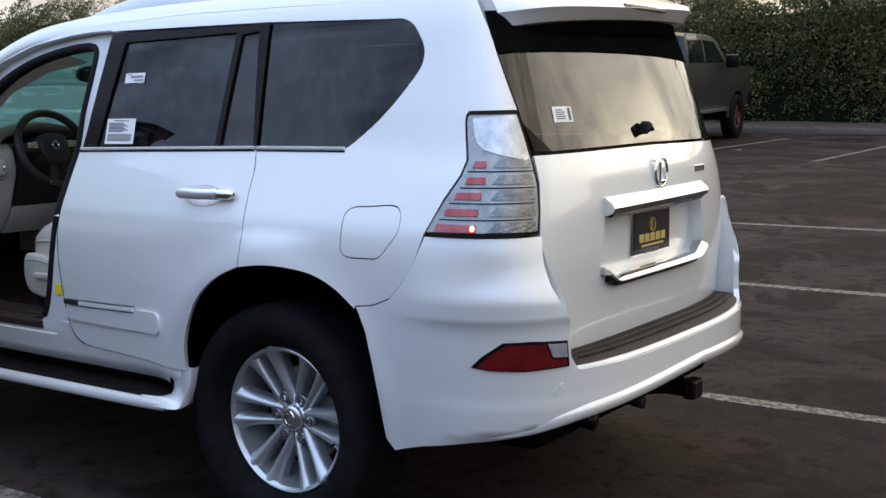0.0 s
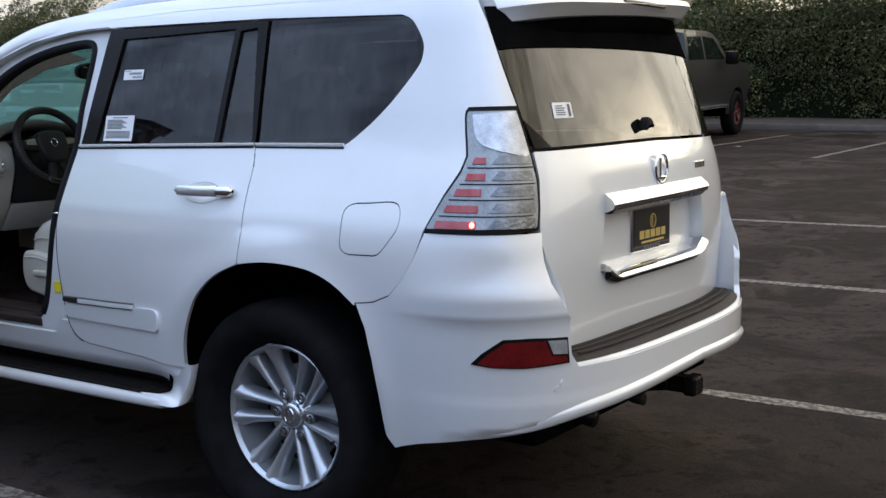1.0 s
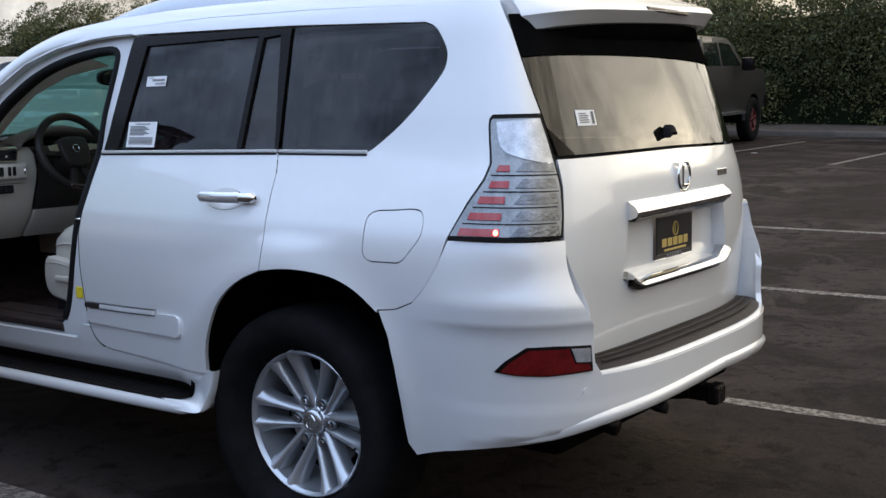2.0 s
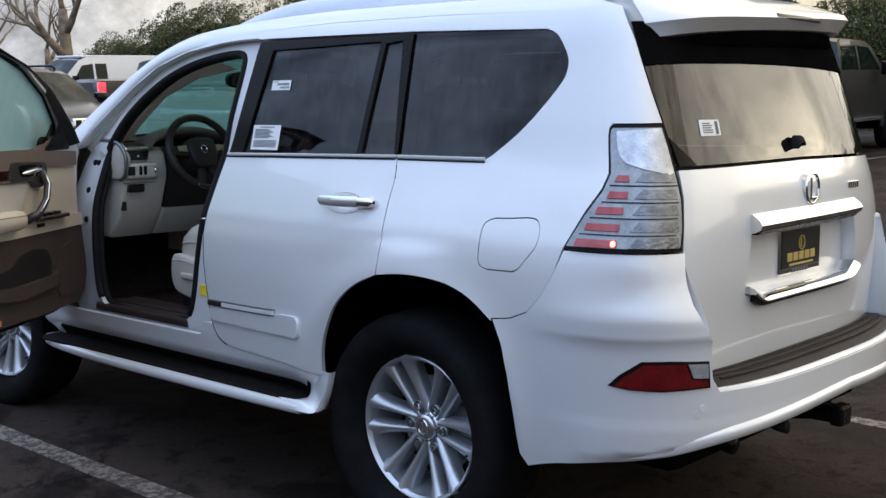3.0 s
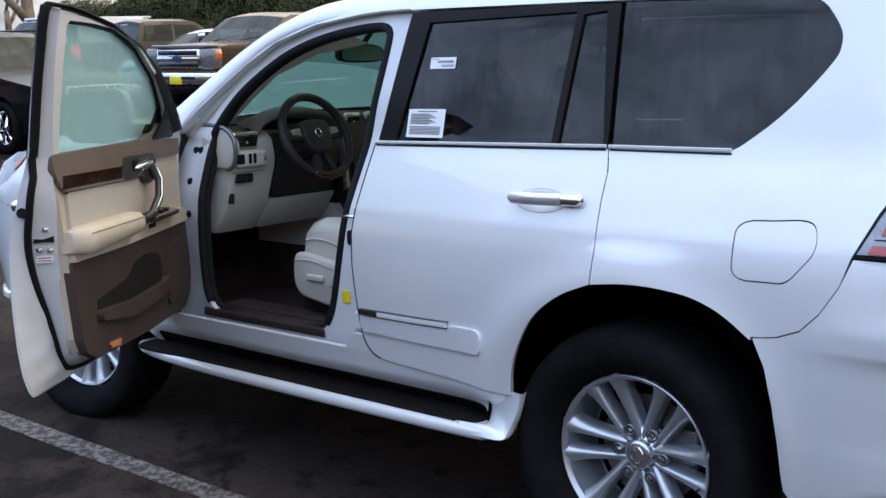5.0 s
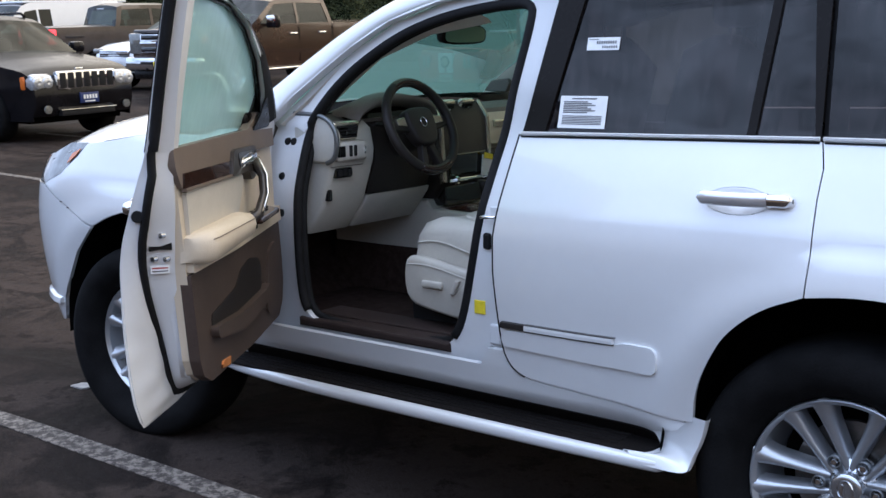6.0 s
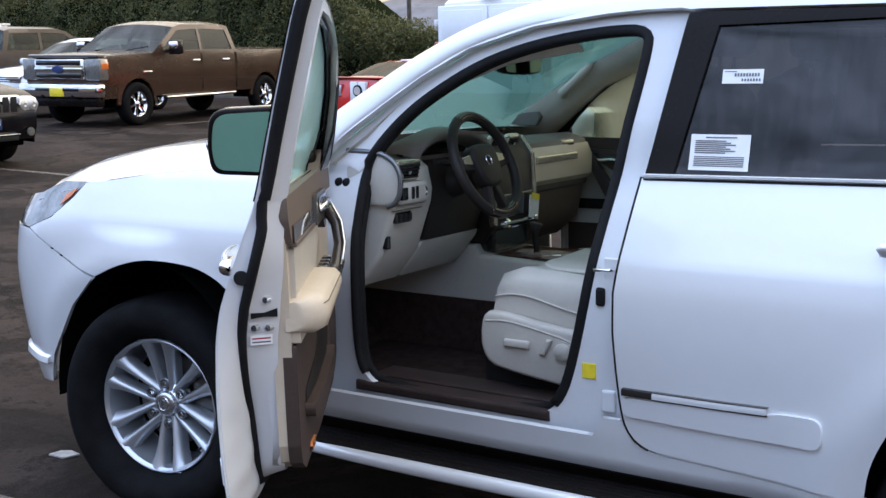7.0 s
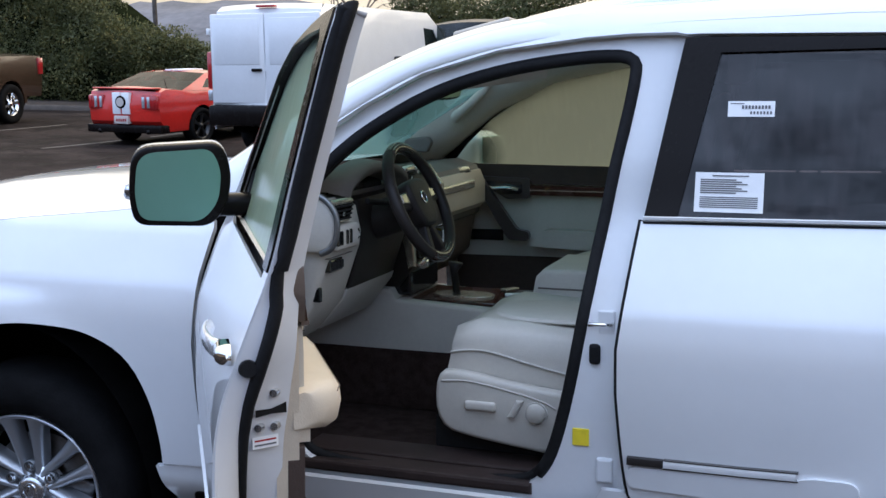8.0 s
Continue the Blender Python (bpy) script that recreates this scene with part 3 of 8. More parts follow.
def label_sheet(name, F, u0, u1, z0, z1, rows, parent, label, off=-.0085):
    """A paper label with unreadable print as bars."""
    lb = panel(name, F, [(u0, z0), (u1, z0), (u1, z1), (u0, z1)], PAPER, parent, off=off, gap=0, depth=.001, label=label)
    for f0, f1, h0, h1 in rows:
        a, b = u0 + (u1 - u0) * f0, u0 + (u1 - u0) * f1
        panel("print_bar", F, [(a, z0 + (z1 - z0) * h0), (b, z0 + (z1 - z0) * h0), (b, z0 + (z1 - z0) * h1), (a, z0 + (z1 - z0) * h1)], INK, parent, off=off + .0012, gap=0, depth=0)


CUP = [(-.258 + .085 * math.cos(k * math.tau / 28), 1.113 + .032 * math.sin(k * math.tau / 28)) for k in range(28)]


def eased_rows(rows, n):
    """More rows between the given ones, on a smooth curve through them."""
    R = np.array(rows, float)
    out = []
    for k in range(len(R) - 1):
        p0, p1, p2, p3 = R[max(0, k - 1)], R[k], R[k + 1], R[min(len(R) - 1, k + 2)]
        for j in range(n):
            f = j / n
            out.append(.5 * (2 * p1 + (p2 - p0) * f + (2 * p0 - 5 * p1 + 4 * p2 - p3) * f * f + (3 * p1 - p0 - 3 * p2 + p3) * f ** 3))
    out.append(R[-1])
    return [[tuple(p) for p in row] for row in out]


def pull_handle(door, F, u0):
    """A chrome bar handle with its lock cover behind."""
    rows = []
    for k in range(25):
        f = k / 24
        u = u0 + .180 * f
        e = min(1, math.sin(min(1, f / .09) * math.pi / 2) ** .6 + .12)
        p = F(u, 1.121)
        out = .020 + .020 * math.sin(math.pi * min(1, .12 + f * .88)) ** .6
        rows.append([p + np.array((0, -(out + .0105 * math.cos(q)), .0005 + .0180 * e * math.sin(q))) for q in np.linspace(0, math.tau, 20, endpoint=False)])
    bm = sheet(rows, close=True)
    bm.faces.new([v for v in bm.verts][:20][::-1])
    bmesh.ops.recalc_face_normals(bm, faces=bm.faces[:])
    part("door_handle", bm, SATINCHROME, door, "satin chrome pull handle", True, 60)
    rows = []
    for k in range(11):
        f = k / 10
        u = u0 + .182 + .058 * f
        e = 1 if f < .7 else math.cos((f - .7) / .3 * math.pi / 2 * .9) ** .6
        p = F(u, 1.121)
        rows.append([p + np.array((0, -(.006 + .028 * e * max(0, math.copysign(abs(math.cos(q)) ** .7, math.cos(q)))), .0005 + .0185 * e * math.copysign(abs(math.sin(q)) ** .75, math.sin(q)))) for q in np.linspace(0, math.tau, 14, endpoint=False)])
    bm = sheet(rows, close=True)
    bm.faces.new([v for v in bm.verts][:14][::-1])
    bmesh.ops.recalc_face_normals(bm, faces=bm.faces[:])
    part("lock_cover", bm, CHROME, door, "chrome lock cover", True, 60)


def handle_and_labels(door, F):
    # grip over its hollow, lock cover behind
    def bowl(u, z):
        r2 = ((u + .258) / .085) ** 2 + ((z - 1.113) / .032) ** 2
        return F(u, z) + np.array((0, .007 * max(0, 1 - r2) ** 1.5, 0))
    panel("handle_cup", bowl, CUP, PAINT, door, off=.0005, gap=-.001, depth=0, step=.012)
    pull_handle(door, F, -.352)
    panel("door_moulding", F, soft([(-.956, .648), (-.70, .640), (-.452, .637), (-.452, .713), (-.560, .713), (-.600, .7005), (-.70, .7000), (-.956, .6985)], .03, 5), PAINT, door, off=.009, gap=0, depth=.010, label="raised body-colour moulding")
    strip_z = lambda u: .7125 + .004 * max(0, (u + .70) / .12) * .5
    sweep("moulding_strip", F, np.linspace(-.872, -.585, 24), strip_z, [(.002, -.0085), (.0135, -.0075), (.0150, 0), (.0135, .0075), (.002, .0085)], PAINT, door, "body-colour strip on the moulding")
    for dz in (-.0098, .0098):
        sweep("strip_joint", F, np.linspace(-.872, -.580, 24), lambda u, dz=dz: strip_z(u) + dz, [(.001, -.0011), (.0125, -.0011), (.0125, .0011), (.001, .0011)], GRIP, door)
    sweep("strip_end", F, np.linspace(-.955, -.873, 10), .7128, [(.002, -.0095), (.0135, -.0085), (.0150, 0), (.0135, .0085), (.002, .0095)], WHEELLEATHER, door, "black front end of the strip")
    label_sheet("window_label", F, -.770, -.667, 1.492, 1.527, [(.30 + .07 * k, .345 + .07 * k, .50, .72) for k in range(9)] + [(.48 + .07 * k, .52 + .07 * k, .16, .34) for k in range(7)] + [(.05, .35, .82, .87)], door, "white paper label with small print")
    rows = [(.25, .78, .90, .93)] + [(.08, .60 + .25 * ((k * 7) % 3) / 3, .80 - .055 * k, .83 - .055 * k) for k in range(7)] + [(.08, .92, .36 - .05 * k, .385 - .05 * k) for k in range(6)]
    label_sheet("window_label", F, -.834, -.682, 1.279, 1.367, rows, door, "white paper label with lines of print")


for side in (1, -1):
    F = skin if side > 0 else far(skin)
    FB = bumper_skin if side > 0 else far(bumper_skin)
    fl = side < 0
    # rear door with window frame, panes and handle
    outline = DOORGAP + [(-.76, .549), (-.493, .532), (-.357, .52)] + ARCH_F[1:] + REARGAP[1:]
    rear_door = panel("rear_door", F, outline, PAINT, suv, flip=fl, holes=[CUP] if side > 0 else [])
    pane_a = [(-.868, 1.266), (-.790, 1.634), (-.236, 1.642), (-.268, 1.274)]
    pane_b = [(-.240, 1.275), (-.208, 1.634), (-.135, 1.641), (-.092, 1.276)]
    frame_o = [(-.948, 1.258), (-.876, 1.672), (-.84, 1.675), (-.088, 1.664), (-.072, 1.266)]
    panel("window_frame", F, frame_o, BLACKTRIM, rear_door, holes=[pane_a, pane_b], off=-.003, label="gloss black window surround", flip=fl)
    panel("window_pane", F, pane_a, PRIVACY, rear_door, off=-.012, gap=-.004, depth=.0, label="dark tinted pane with dried runs", flip=fl)
    panel("window_pane", F, pane_b, PRIVACY, rear_door, off=-.012, gap=-.004, depth=.0, label="dark tinted pane with dried runs", flip=fl)
    sweep("belt_strip", F, np.linspace(-.945, -.075, 30), lambda u: 1.258 + .010 * (u + .945) / .87, [(0, -.005), (.007, -.004), (.008, .002), (0, .006)], BELTTRIM, rear_door, "chrome belt strip") if side > 0 else None
    if side > 0:
        sweep("belt_seal", F, np.linspace(-.945, -.075, 24), lambda u: 1.2505 + .010 * (u + .945) / .87, [(0, -.004), (.004, -.004), (.004, .001), (0, .001)], RUBBER, rear_door)
        handle_and_labels(rear_door, F)
    # quarter panel, rail over the doors and windscreen pillar in one pressing
    top = [(x, ROOFEDGE(x)) for x in (-2.2, -2.1, -2.0, -1.9, -1.8, -1.7, -1.6, -1.5, -1.4, -1.3, -1.15, -1.0, -.75, -.5, -.2, .2, .45)] + onto(skin, [(.6, 1.733)])
    body = REARGAP[:1] + REARGAP[1:] + [(-.03, 1.266)] + onto(skin, GLASS_B) + CANT + top + TAILPOST + LAMP[:1][::-1] + LAMP[:0] + [LAMP[-k] for k in range(1, 8)] + SEAM[1:] + ARCH_B[::-1][0:-1]
    fuel = rounded([(.350, 1.100), (.46, 1.105), (.60, 1.112), (.648, 1.095), (.655, 1.040), (.60, 1.00), (.53, .955), (.45, .955), (.350, .953), (.348, 1.025)], 2)
    panel("quarter_panel", F, body, PAINT, suv, holes=[fuel] if side > 0 else [], flip=fl, gap=.0016)
    if side > 0:
        panel("fuel_flap", F, fuel, PAINT, suv)
    qp = [(-.060, 1.268)] + onto(skin, GLASS_B) + [(-.078, 1.666)]
    panel("quarter_window", F, qp, PRIVACY, suv, off=-.006, gap=.001, depth=.004, label="dark tinted quarter window", flip=fl)
    qh = [(-.045, 1.285), (.30, 1.292)] + onto(skin, [(.425, 1.375), (.520, 1.49), (.530, 1.535), (.50, 1.60), (.45, 1.632)]) + [(-.05, 1.648)]
    panel("quarter_window_border", F, qp, BLACKTRIM, suv, holes=[qh], off=-.009, gap=.001, depth=.003, flip=fl)
    panel("pillar_backing", F, [(-.105, 1.262), (-.02, 1.262), (-.04, 1.672), (-.125, 1.672)], MATTEBLACK, suv, off=-.028, gap=0, depth=.004, flip=fl)
    if side > 0:
        sweep("belt_seal", F, np.linspace(-.062, .300, 12), 1.2605, [(0, -.004), (.004, -.004), (.004, .001), (0, .001)], RUBBER, suv)
        sweep("belt_strip", F, np.linspace(-.066, .300, 16), 1.268, [(0, -.005), (.007, -.004), (.008, .002), (0, .006)], BELTTRIM, suv, "chrome belt strip")
    # tail lamp
    lamp = panel("tail_lamp", F, LAMP, BLACKTRIM, suv, off=.001, label="tail lamp with clear upper lens and red bars", flip=fl)
    panel("lens", F, shrink(LAMP, .012), LAMPGREY, lamp, off=.006, gap=0, depth=.006, label="smoked clear lens", flip=fl)
    up = [(1.005, 1.352), (1.168, 1.360), (1.190, 1.270), (1.200, 1.232), (1.10, 1.250), (1.04, 1.266), (1.015, 1.285), (1.006, 1.31)]
    panel("reversing_lens", F, up, LAMPCLEAR, lamp, off=.009, gap=0, depth=.004, label="clear reversing lens", flip=fl)
    for k, (a, b, z0, z1) in enumerate(((1.000, 1.053, 1.216, 1.233), (.974, 1.053, 1.172, 1.190), (.934, 1.042, 1.130, 1.149), (.898, 1.036, 1.086, 1.105), (.862, 1.036, 1.043, 1.063))):
        panel("red_bar", F, [(a, z0), (b, z0), (b, z1), (a + .010, z1)], LAMPRED, lamp, off=.010, gap=0, depth=.004, flip=fl)
        panel("lens_rib", F, [(a - .02, z0 - .011), (1.215, z0 - .012), (1.215, z0 - .0095), (a - .02, z0 - .0085)], BLACKTRIM, lamp, off=.0085, gap=0, depth=.004, flip=fl)
        panel("cell", F, [(1.075, z0), (1.228 - .006 * (4 - k), z0 - .002), (1.222 - .006 * (4 - k), z1 + .006), (1.10, z1 + .006)], LAMPCELL, lamp, off=.009, gap=0, depth=.004, flip=fl)
    panel("lit_diode", F, rounded([(1.016, 1.046), (1.032, 1.046), (1.032, 1.060), (1.016, 1.060)], 2), LAMPON, lamp, off=.013, gap=0, depth=.003, flip=fl) if side > 0 else None
    # front wing with its arch, sill, headlamp
    wing_arch = eased([(-2.21, .56), (-2.212, .62), (-2.235, .735), (-2.300, .850), (-2.42, .908), (-2.54, .922), (-2.68, .922), (-2.80, .893), (-2.90, .845)])
    wing_top = [(x, z) for x, z in ((-2.08, 1.268), (-2.4, 1.232), (-2.7, 1.205), (-2.9, 1.178))]
    wing = wing_arch + [(-2.96, .862), (-3.22, .965), (-3.275, .985), (-3.15, 1.035), (-3.07, 1.11), (-3.04, 1.163)] + wing_top[::-1] + [(-2.062, 1.20), (-2.085, 1.08), (-2.098, .9), (-2.088, .72), (-2.06, .56)]
    panel("front_wing", F, wing, PAINT, suv, flip=fl)
    lampf = [(-3.04, 1.168), (-3.07, 1.11), (-3.15, 1.035), (-3.275, .985), (-3.55, .985), (-3.60, 1.03), (-3.45, 1.09), (-3.284, 1.115), (-3.174, 1.163)]
    # near-black sheet paints the deep shade of the gap behind the wing
    panel("wing_gap_shade", F, [(-2.14, 1.24), (-2.15, .60), (-2.03, .58), (-2.02, 1.24)], UNDER, suv, off=-.024, gap=0, depth=.002, flip=fl, label="near-black sheet for the shade behind the front wing") if side > 0 else None
    hl = panel("headlamp", F, lampf, LAMPGLASS, suv, off=-.002, label="clear headlamp with an amber side reflector", flip=fl)
    panel("side_reflector", F, [(-3.065, 1.140), (-3.08, 1.112), (-3.12, 1.078), (-3.11, 1.118)], AMBER, hl, off=.004, gap=0, depth=.003, flip=fl)
    sill = [(-2.20, .40), (-.44, .40), (-.37, .50), (-.357, .516), (-.493, .528), (-.76, .545), (-.870, .552), (-.915, .568), (-.942, .596), (-.955, .630), (-1.02, .630), (-1.05, .575), (-2.03, .575), (-2.235, .555)]
    tuck = curve([.34, .42, .46, .49, .52, .56, .58], [.100, .070, .042, .018, .008, .006, .004])
    panel("sill_panel", lambda u, z, F=F, tuck=tuck, s=(1 if side > 0 else -1): F(u, z) + np.array((0, s * tuck(z), 0)), sill, PAINT, suv, flip=fl)
    gaps = [REARGAP, DOORGAP, [(-.870, .556), (-.76, .549), (-.493, .532), (-.357, .52)]]
    # black tubes paint the gaps' shade; the pale one the lower seam's highlight
    for g in gaps + ([fuel + fuel[:1], SEAM] if side > 0 else [SEAM]):
        k_ = .0055 if g is DOORGAP else .011
        pts = [F(u, z) + np.array((0, (k_ if side > 0 else -k_), 0)) for u, z in dense(g, .03)[:(None if g[0] == g[-1] else -max(1, int(math.hypot(g[-1][0] - g[0][0], g[-1][1] - g[0][1]) / .03 + .5)))]]
        part("painted_gap_line", tube(pts, .006, 6), JAMB if g is gaps[2] else RUBBER, suv)
    # running board
    y0, y1 = (-.74, -.955) if side > 0 else (.74, .955)
    s = -1 if side > 0 else 1
    ob = rounded([(-2.30, s * .72), (-2.30, s * .985), (-.46, s * .985), (-.41, s * .955), (-.405, s * .72)], 3)
    board = part("running_board", prism(ob, .380, .420, .016, "xy", seg=3), PAINT, suv, "white running board with a black tread", True, 35)
    tr = soft([(-2.22, s * .735), (-2.22, s * .958), (-.510, s * .958), (-.475, s * .925), (-.465, s * .735)], .07, 8)
    part("tread", prism(tr, .412, .426, .004, "xy"), STEPPAD, board, "black ribbed tread")
    panel("tread_upstand", lambda u, z, F=F, tuck=tuck, q=(1 if side > 0 else -1): F(u, z) + np.array((0, q * tuck(z), 0)), soft([(-2.17, .412), (-.50, .412), (-.470, .425), (-.475, .450), (-.51, .468), (-2.14, .482)], .02), STEPPAD, board, off=.005, gap=0, depth=.004, flip=fl)
    for k in range(7):
        yy = s * (.77 + .026 * k)
        part("tread_rib", box(-2.15, -.575, yy - .005, yy + .005, .424, .430, .002), STEPPAD, board)
    # the fairing that sweeps from the sill round the tread's end into the board
    inner = [(-.53, .902, .536), (-.505, .894, .504), (-.478, .884, .472), (-.458, .887, .442), (-.449, .910, .428), (-.451, .938, .427), (-.470, .953, .427), (-.54, .960, .425)]
    outer = [(-.317, .928, .538), (-.325, .927, .500), (-.336, .932, .462), (-.346, .942, .434), (-.350, .955, .412), (-.356, .964, .400), (-.395, .972, .396), (-.50, .976, .400)]
    rows = []
    for (ax, ay, az), (bx, by, bz) in zip(inner, outer):
        row = [(ax - .01, s * (ay - .004), az - .012)]
        for k in range(9):
            f = k / 8
            dip = .010 * math.sin(math.pi * f)
            rise = .012 * math.sin(math.pi * min(1, f * 1.3)) if az < .44 else 0
            row.append((ax + (bx - ax) * f, s * (ay + (by - ay) * f - dip * (az > .44)), az + (bz - az) * f ** 2.2 + rise * .35))
        row += [(bx + .004, s * (by - .012), bz - .001), (bx - .004, s * (by - .045), bz)]
        rows.append(row)
    bm = sheet(eased_rows(rows, 3))
    bmesh.ops.recalc_face_normals(bm, faces=bm.faces[:])
    part("board_end", bm, PAINT, board, "white curled end of the board", True, 70)
    # rear bumper corner lamp
    refl = [(.923, .670), (.965, .703), (1.038, .743), (1.126, .744), (1.237, .738), (1.238, .660), (1.098, .655), (.994, .660)]
    if side > 0:
        panel("parking_sensor", FB, [(1.212 + .010 * math.cos(k * math.tau / 16), .605 + .010 * math.sin(k * math.tau / 16)) for k in range(16)], JAMB, suv, off=.002, gap=0, depth=.004, flip=fl)
        rl = panel("bumper_reflector", FB, refl, BLACKTRIM, suv, off=.003, label="red bumper reflector in a dark surround", flip=fl)
        panel("red_lens", FB, [(.95, .674), (.985, .700), (1.045, .733), (1.165, .733), (1.180, .690), (1.225, .685), (1.228, .668), (1.098, .662), (1.0, .666)], REFLRED, rl, off=.008, gap=0, depth=.004, flip=fl)
        panel("clear_lens", FB, [(1.185, .694), (1.228, .690), (1.228, .730), (1.172, .733)], LAMPCLEAR, rl, off=.009, gap=0, depth=.004, flip=fl)

# rear bumper, step pad, tailgate
def mirror_u(pts):
    return [(2 * MIDR - u, z) for u, z in pts][::-1]
low = [(.560, .384), (.620, .396), (.720, .415), (.924, .444), (1.117, .462), (1.305, .492), (1.60, .512), (1.90, .522)]
topb = BSEAM[::-1] + [(1.10, 1.030), (1.250, 1.028), (1.231, .941), (1.222, .89), (1.233, .839), (1.250, .79), (1.246, .736), (1.248, .685), (1.268, .648), (1.45, .645), (1.68, .645)]
lowb = low + mirror_u(low[:-1])
bumper = panel("rear_bumper", bumper_skin, lowb + mirror_u(topb[::-1] + ARCH_L[1:-1]) + topb[::-1] + ARCH_L[1:-1], PAINT, suv, depth=.02, step=.016)
rows = []
for u in np.linspace(.98, 2 * MIDR - .98, 70):
    v = min(u, 2 * MIDR - u)
    k = max(0, min(1, (v - 1.0) / .30))
    z = BLOW(v) + .044
    p = bumper_skin(u, z)
    n = np.cross(bumper_skin(u + .003, z) - bumper_skin(u - .003, z), bumper_skin(u, z + .003) - bumper_skin(u, z - .003))
    n /= np.linalg.norm(n)
    rows.append([p + n * (o * k - .014 * (1 - k) - .001) + np.array((0, 0, dz)) for o, dz in ((-.002, -.034), (.007, -.028), (.013, -.006), (.009, .002), (.0, .009))])
bm = sheet(rows)
bmesh.ops.recalc_face_normals(bm, faces=bm.faces[:])
part("bumper_lip", bm, PAINT, bumper, "raised lower lip", True, 50)
panel("parking_sensor", bumper_skin, [(1.197 + .012 * math.cos(k * math.tau / 14), .588 + .012 * math.sin(k * math.tau / 14)) for k in range(14)], PAINT, bumper, off=.001, gap=0, depth=.004)
rows, lips = [], []
for k in range(41):
    u = 1.250 + (2 * MIDR - 2 * 1.250) * k / 40
    o = bumper_skin(u, .647)
    c = skin(min(max(u, 1.28), 2 * MIDR - 1.28), .70)
    i = np.array((min(c[0], .93) - .02, o[1] * .985, .668))
    e = i * .13 + o * .87
    rows.append([i, i * .5 + o * .5 + np.array((0, 0, .010)), i * .20 + o * .80 + np.array((0, 0, .009)), e + np.array((0, 0, .002)), e + np.array((0, 0, -.010))])
    lips.append([e + np.array((-.004, 0, -.008)), e + np.array((.001, 0, .005)), i * .06 + o * .94 + np.array((0, 0, .007)), o + np.array((-.002, 0, .001)), o + np.array((-.004, 0, -.02))])
bm = sheet(rows)
bmesh.ops.recalc_face_normals(bm, faces=bm.faces[:])
pad = part("step_pad", bm, PADGREY, bumper, "grey-brown ribbed step pad", True, 50)
for g_ in (.30, .55, .78):
    part("pad_rib", tube([np.array(r[0]) * (1 - g_) + np.array(r[2]) * g_ + np.array((0, 0, .0035 + .008 * math.sin(math.pi * g_))) for r in rows[2:-2]], .004, 6), PADGREY, pad)
bm = sheet(lips)
bmesh.ops.recalc_face_normals(bm, faces=bm.faces[:])
part("pad_rim", bm, PAINT, bumper, "white rim round the step pad", True, 50)
for a, b in ((1.244, 1.262), (2 * MIDR - 1.244, 2 * MIDR - 1.262)):
    rows = [[bumper_skin(a, z) + np.array((-.004, 0, 0)), skin(b, z) + np.array((-.03, 0, 0))] for z in np.linspace(.655, 1.02, 12)]
    part("bumper_return", sheet(rows), PAINT, bumper, smooth=True)
gate_l = [(1.206, 1.255), (1.206, 1.27), (1.233, 1.171), (1.246, 1.031), (1.250, .91), (1.250, .655)]
gate_l = gate_l[2:]
gate_o = [(1.216, 1.250)] + gate_l + [(1.5, .652), (MIDR, .650)] + mirror_u([(1.216, 1.250)] + gate_l + [(1.5, .652)]) + [(MIDR, 1.256)]
recess = soft([(1.522, 1.062), (1.500, .872), (2 * MIDR - 1.525, .872), (2 * MIDR - 1.545, 1.062)], .018)
gate = panel("tailgate", skin, gate_o, PAINT, suv, holes=[recess], depth=.049, gap=.003)
panel("plate_recess", skin, recess, PAINT, gate, off=-.048, gap=-.006, depth=0)
us = np.linspace(1.512, 2 * MIDR - 1.548, 44)
def bar_end(u):
    """How near u lies to an end of the bars."""
    return max(0, abs(2 * (u - us[0]) / (us[-1] - us[0]) - 1) - .82) / .18
sweep("chrome_garnish", skin, us, lambda u: 1.078 + .006 * (u - us[0]) / (us[-1] - us[0]), [(-.030, -.020), (.010, -.026), (.030, -.018), (.036, -.004), (.028, .010), (.004, .030), (-.006, .030)], CHROME, gate, "chrome bar over the number plate")
# black strip paints the dark reflection in the bar's lower half
sweep("garnish_dark_reflection", skin, us[1:-1], lambda u: 1.058 + .006 * (u - us[0]) / (us[-1] - us[0]), [(-.030, -.010), (.012, -.012), (.026, .000), (.012, .006), (-.030, .006)], BLACKTRIM, gate, "dark reflection painted under the chrome bar")
sweep("lower_chrome_strip", skin, us, lambda u: .858 + .030 * bar_end(u) ** 1.6, [(-.040, .006), (.004, .012), (.026, .004), (.032, -.004), (.026, -.010), (-.006, -.012)], CHROME, gate, "chrome strip under the number plate")
# black strip paints the shadow below the lower chrome bar
sweep("strip_shadow_gap", skin, us[1:-1], lambda u: .840 + .030 * bar_end(u) ** 1.6, [(-.004, -.008), (.014, -.006), (.022, .006), (-.004, .008)], BLACKTRIM, gate, "shade painted under the chrome strip")
glass_l = [(1.185, 1.385), (1.160, 1.46), (1.118, 1.60), (1.098, 1.66)]
glass_o = [(1.216, 1.256)] + glass_l + [(1.4, 1.668), (MIDR, 1.672)] + mirror_u([(1.216, 1.256)] + glass_l + [(1.4, 1.668)]) + [(MIDR, 1.262)]
REARGLASS = glass_mat("rear_glass", (0.52, 0.48, 0.42), 0.16, haze=0.085, hazecol=(0.22, 0.185, 0.14), streak=0.7, base=0.058)
window = panel("rear_window", skin, glass_o, REARGLASS, suv, off=-.004, gap=.002, depth=.006, label="dark rear window with dried water runs")
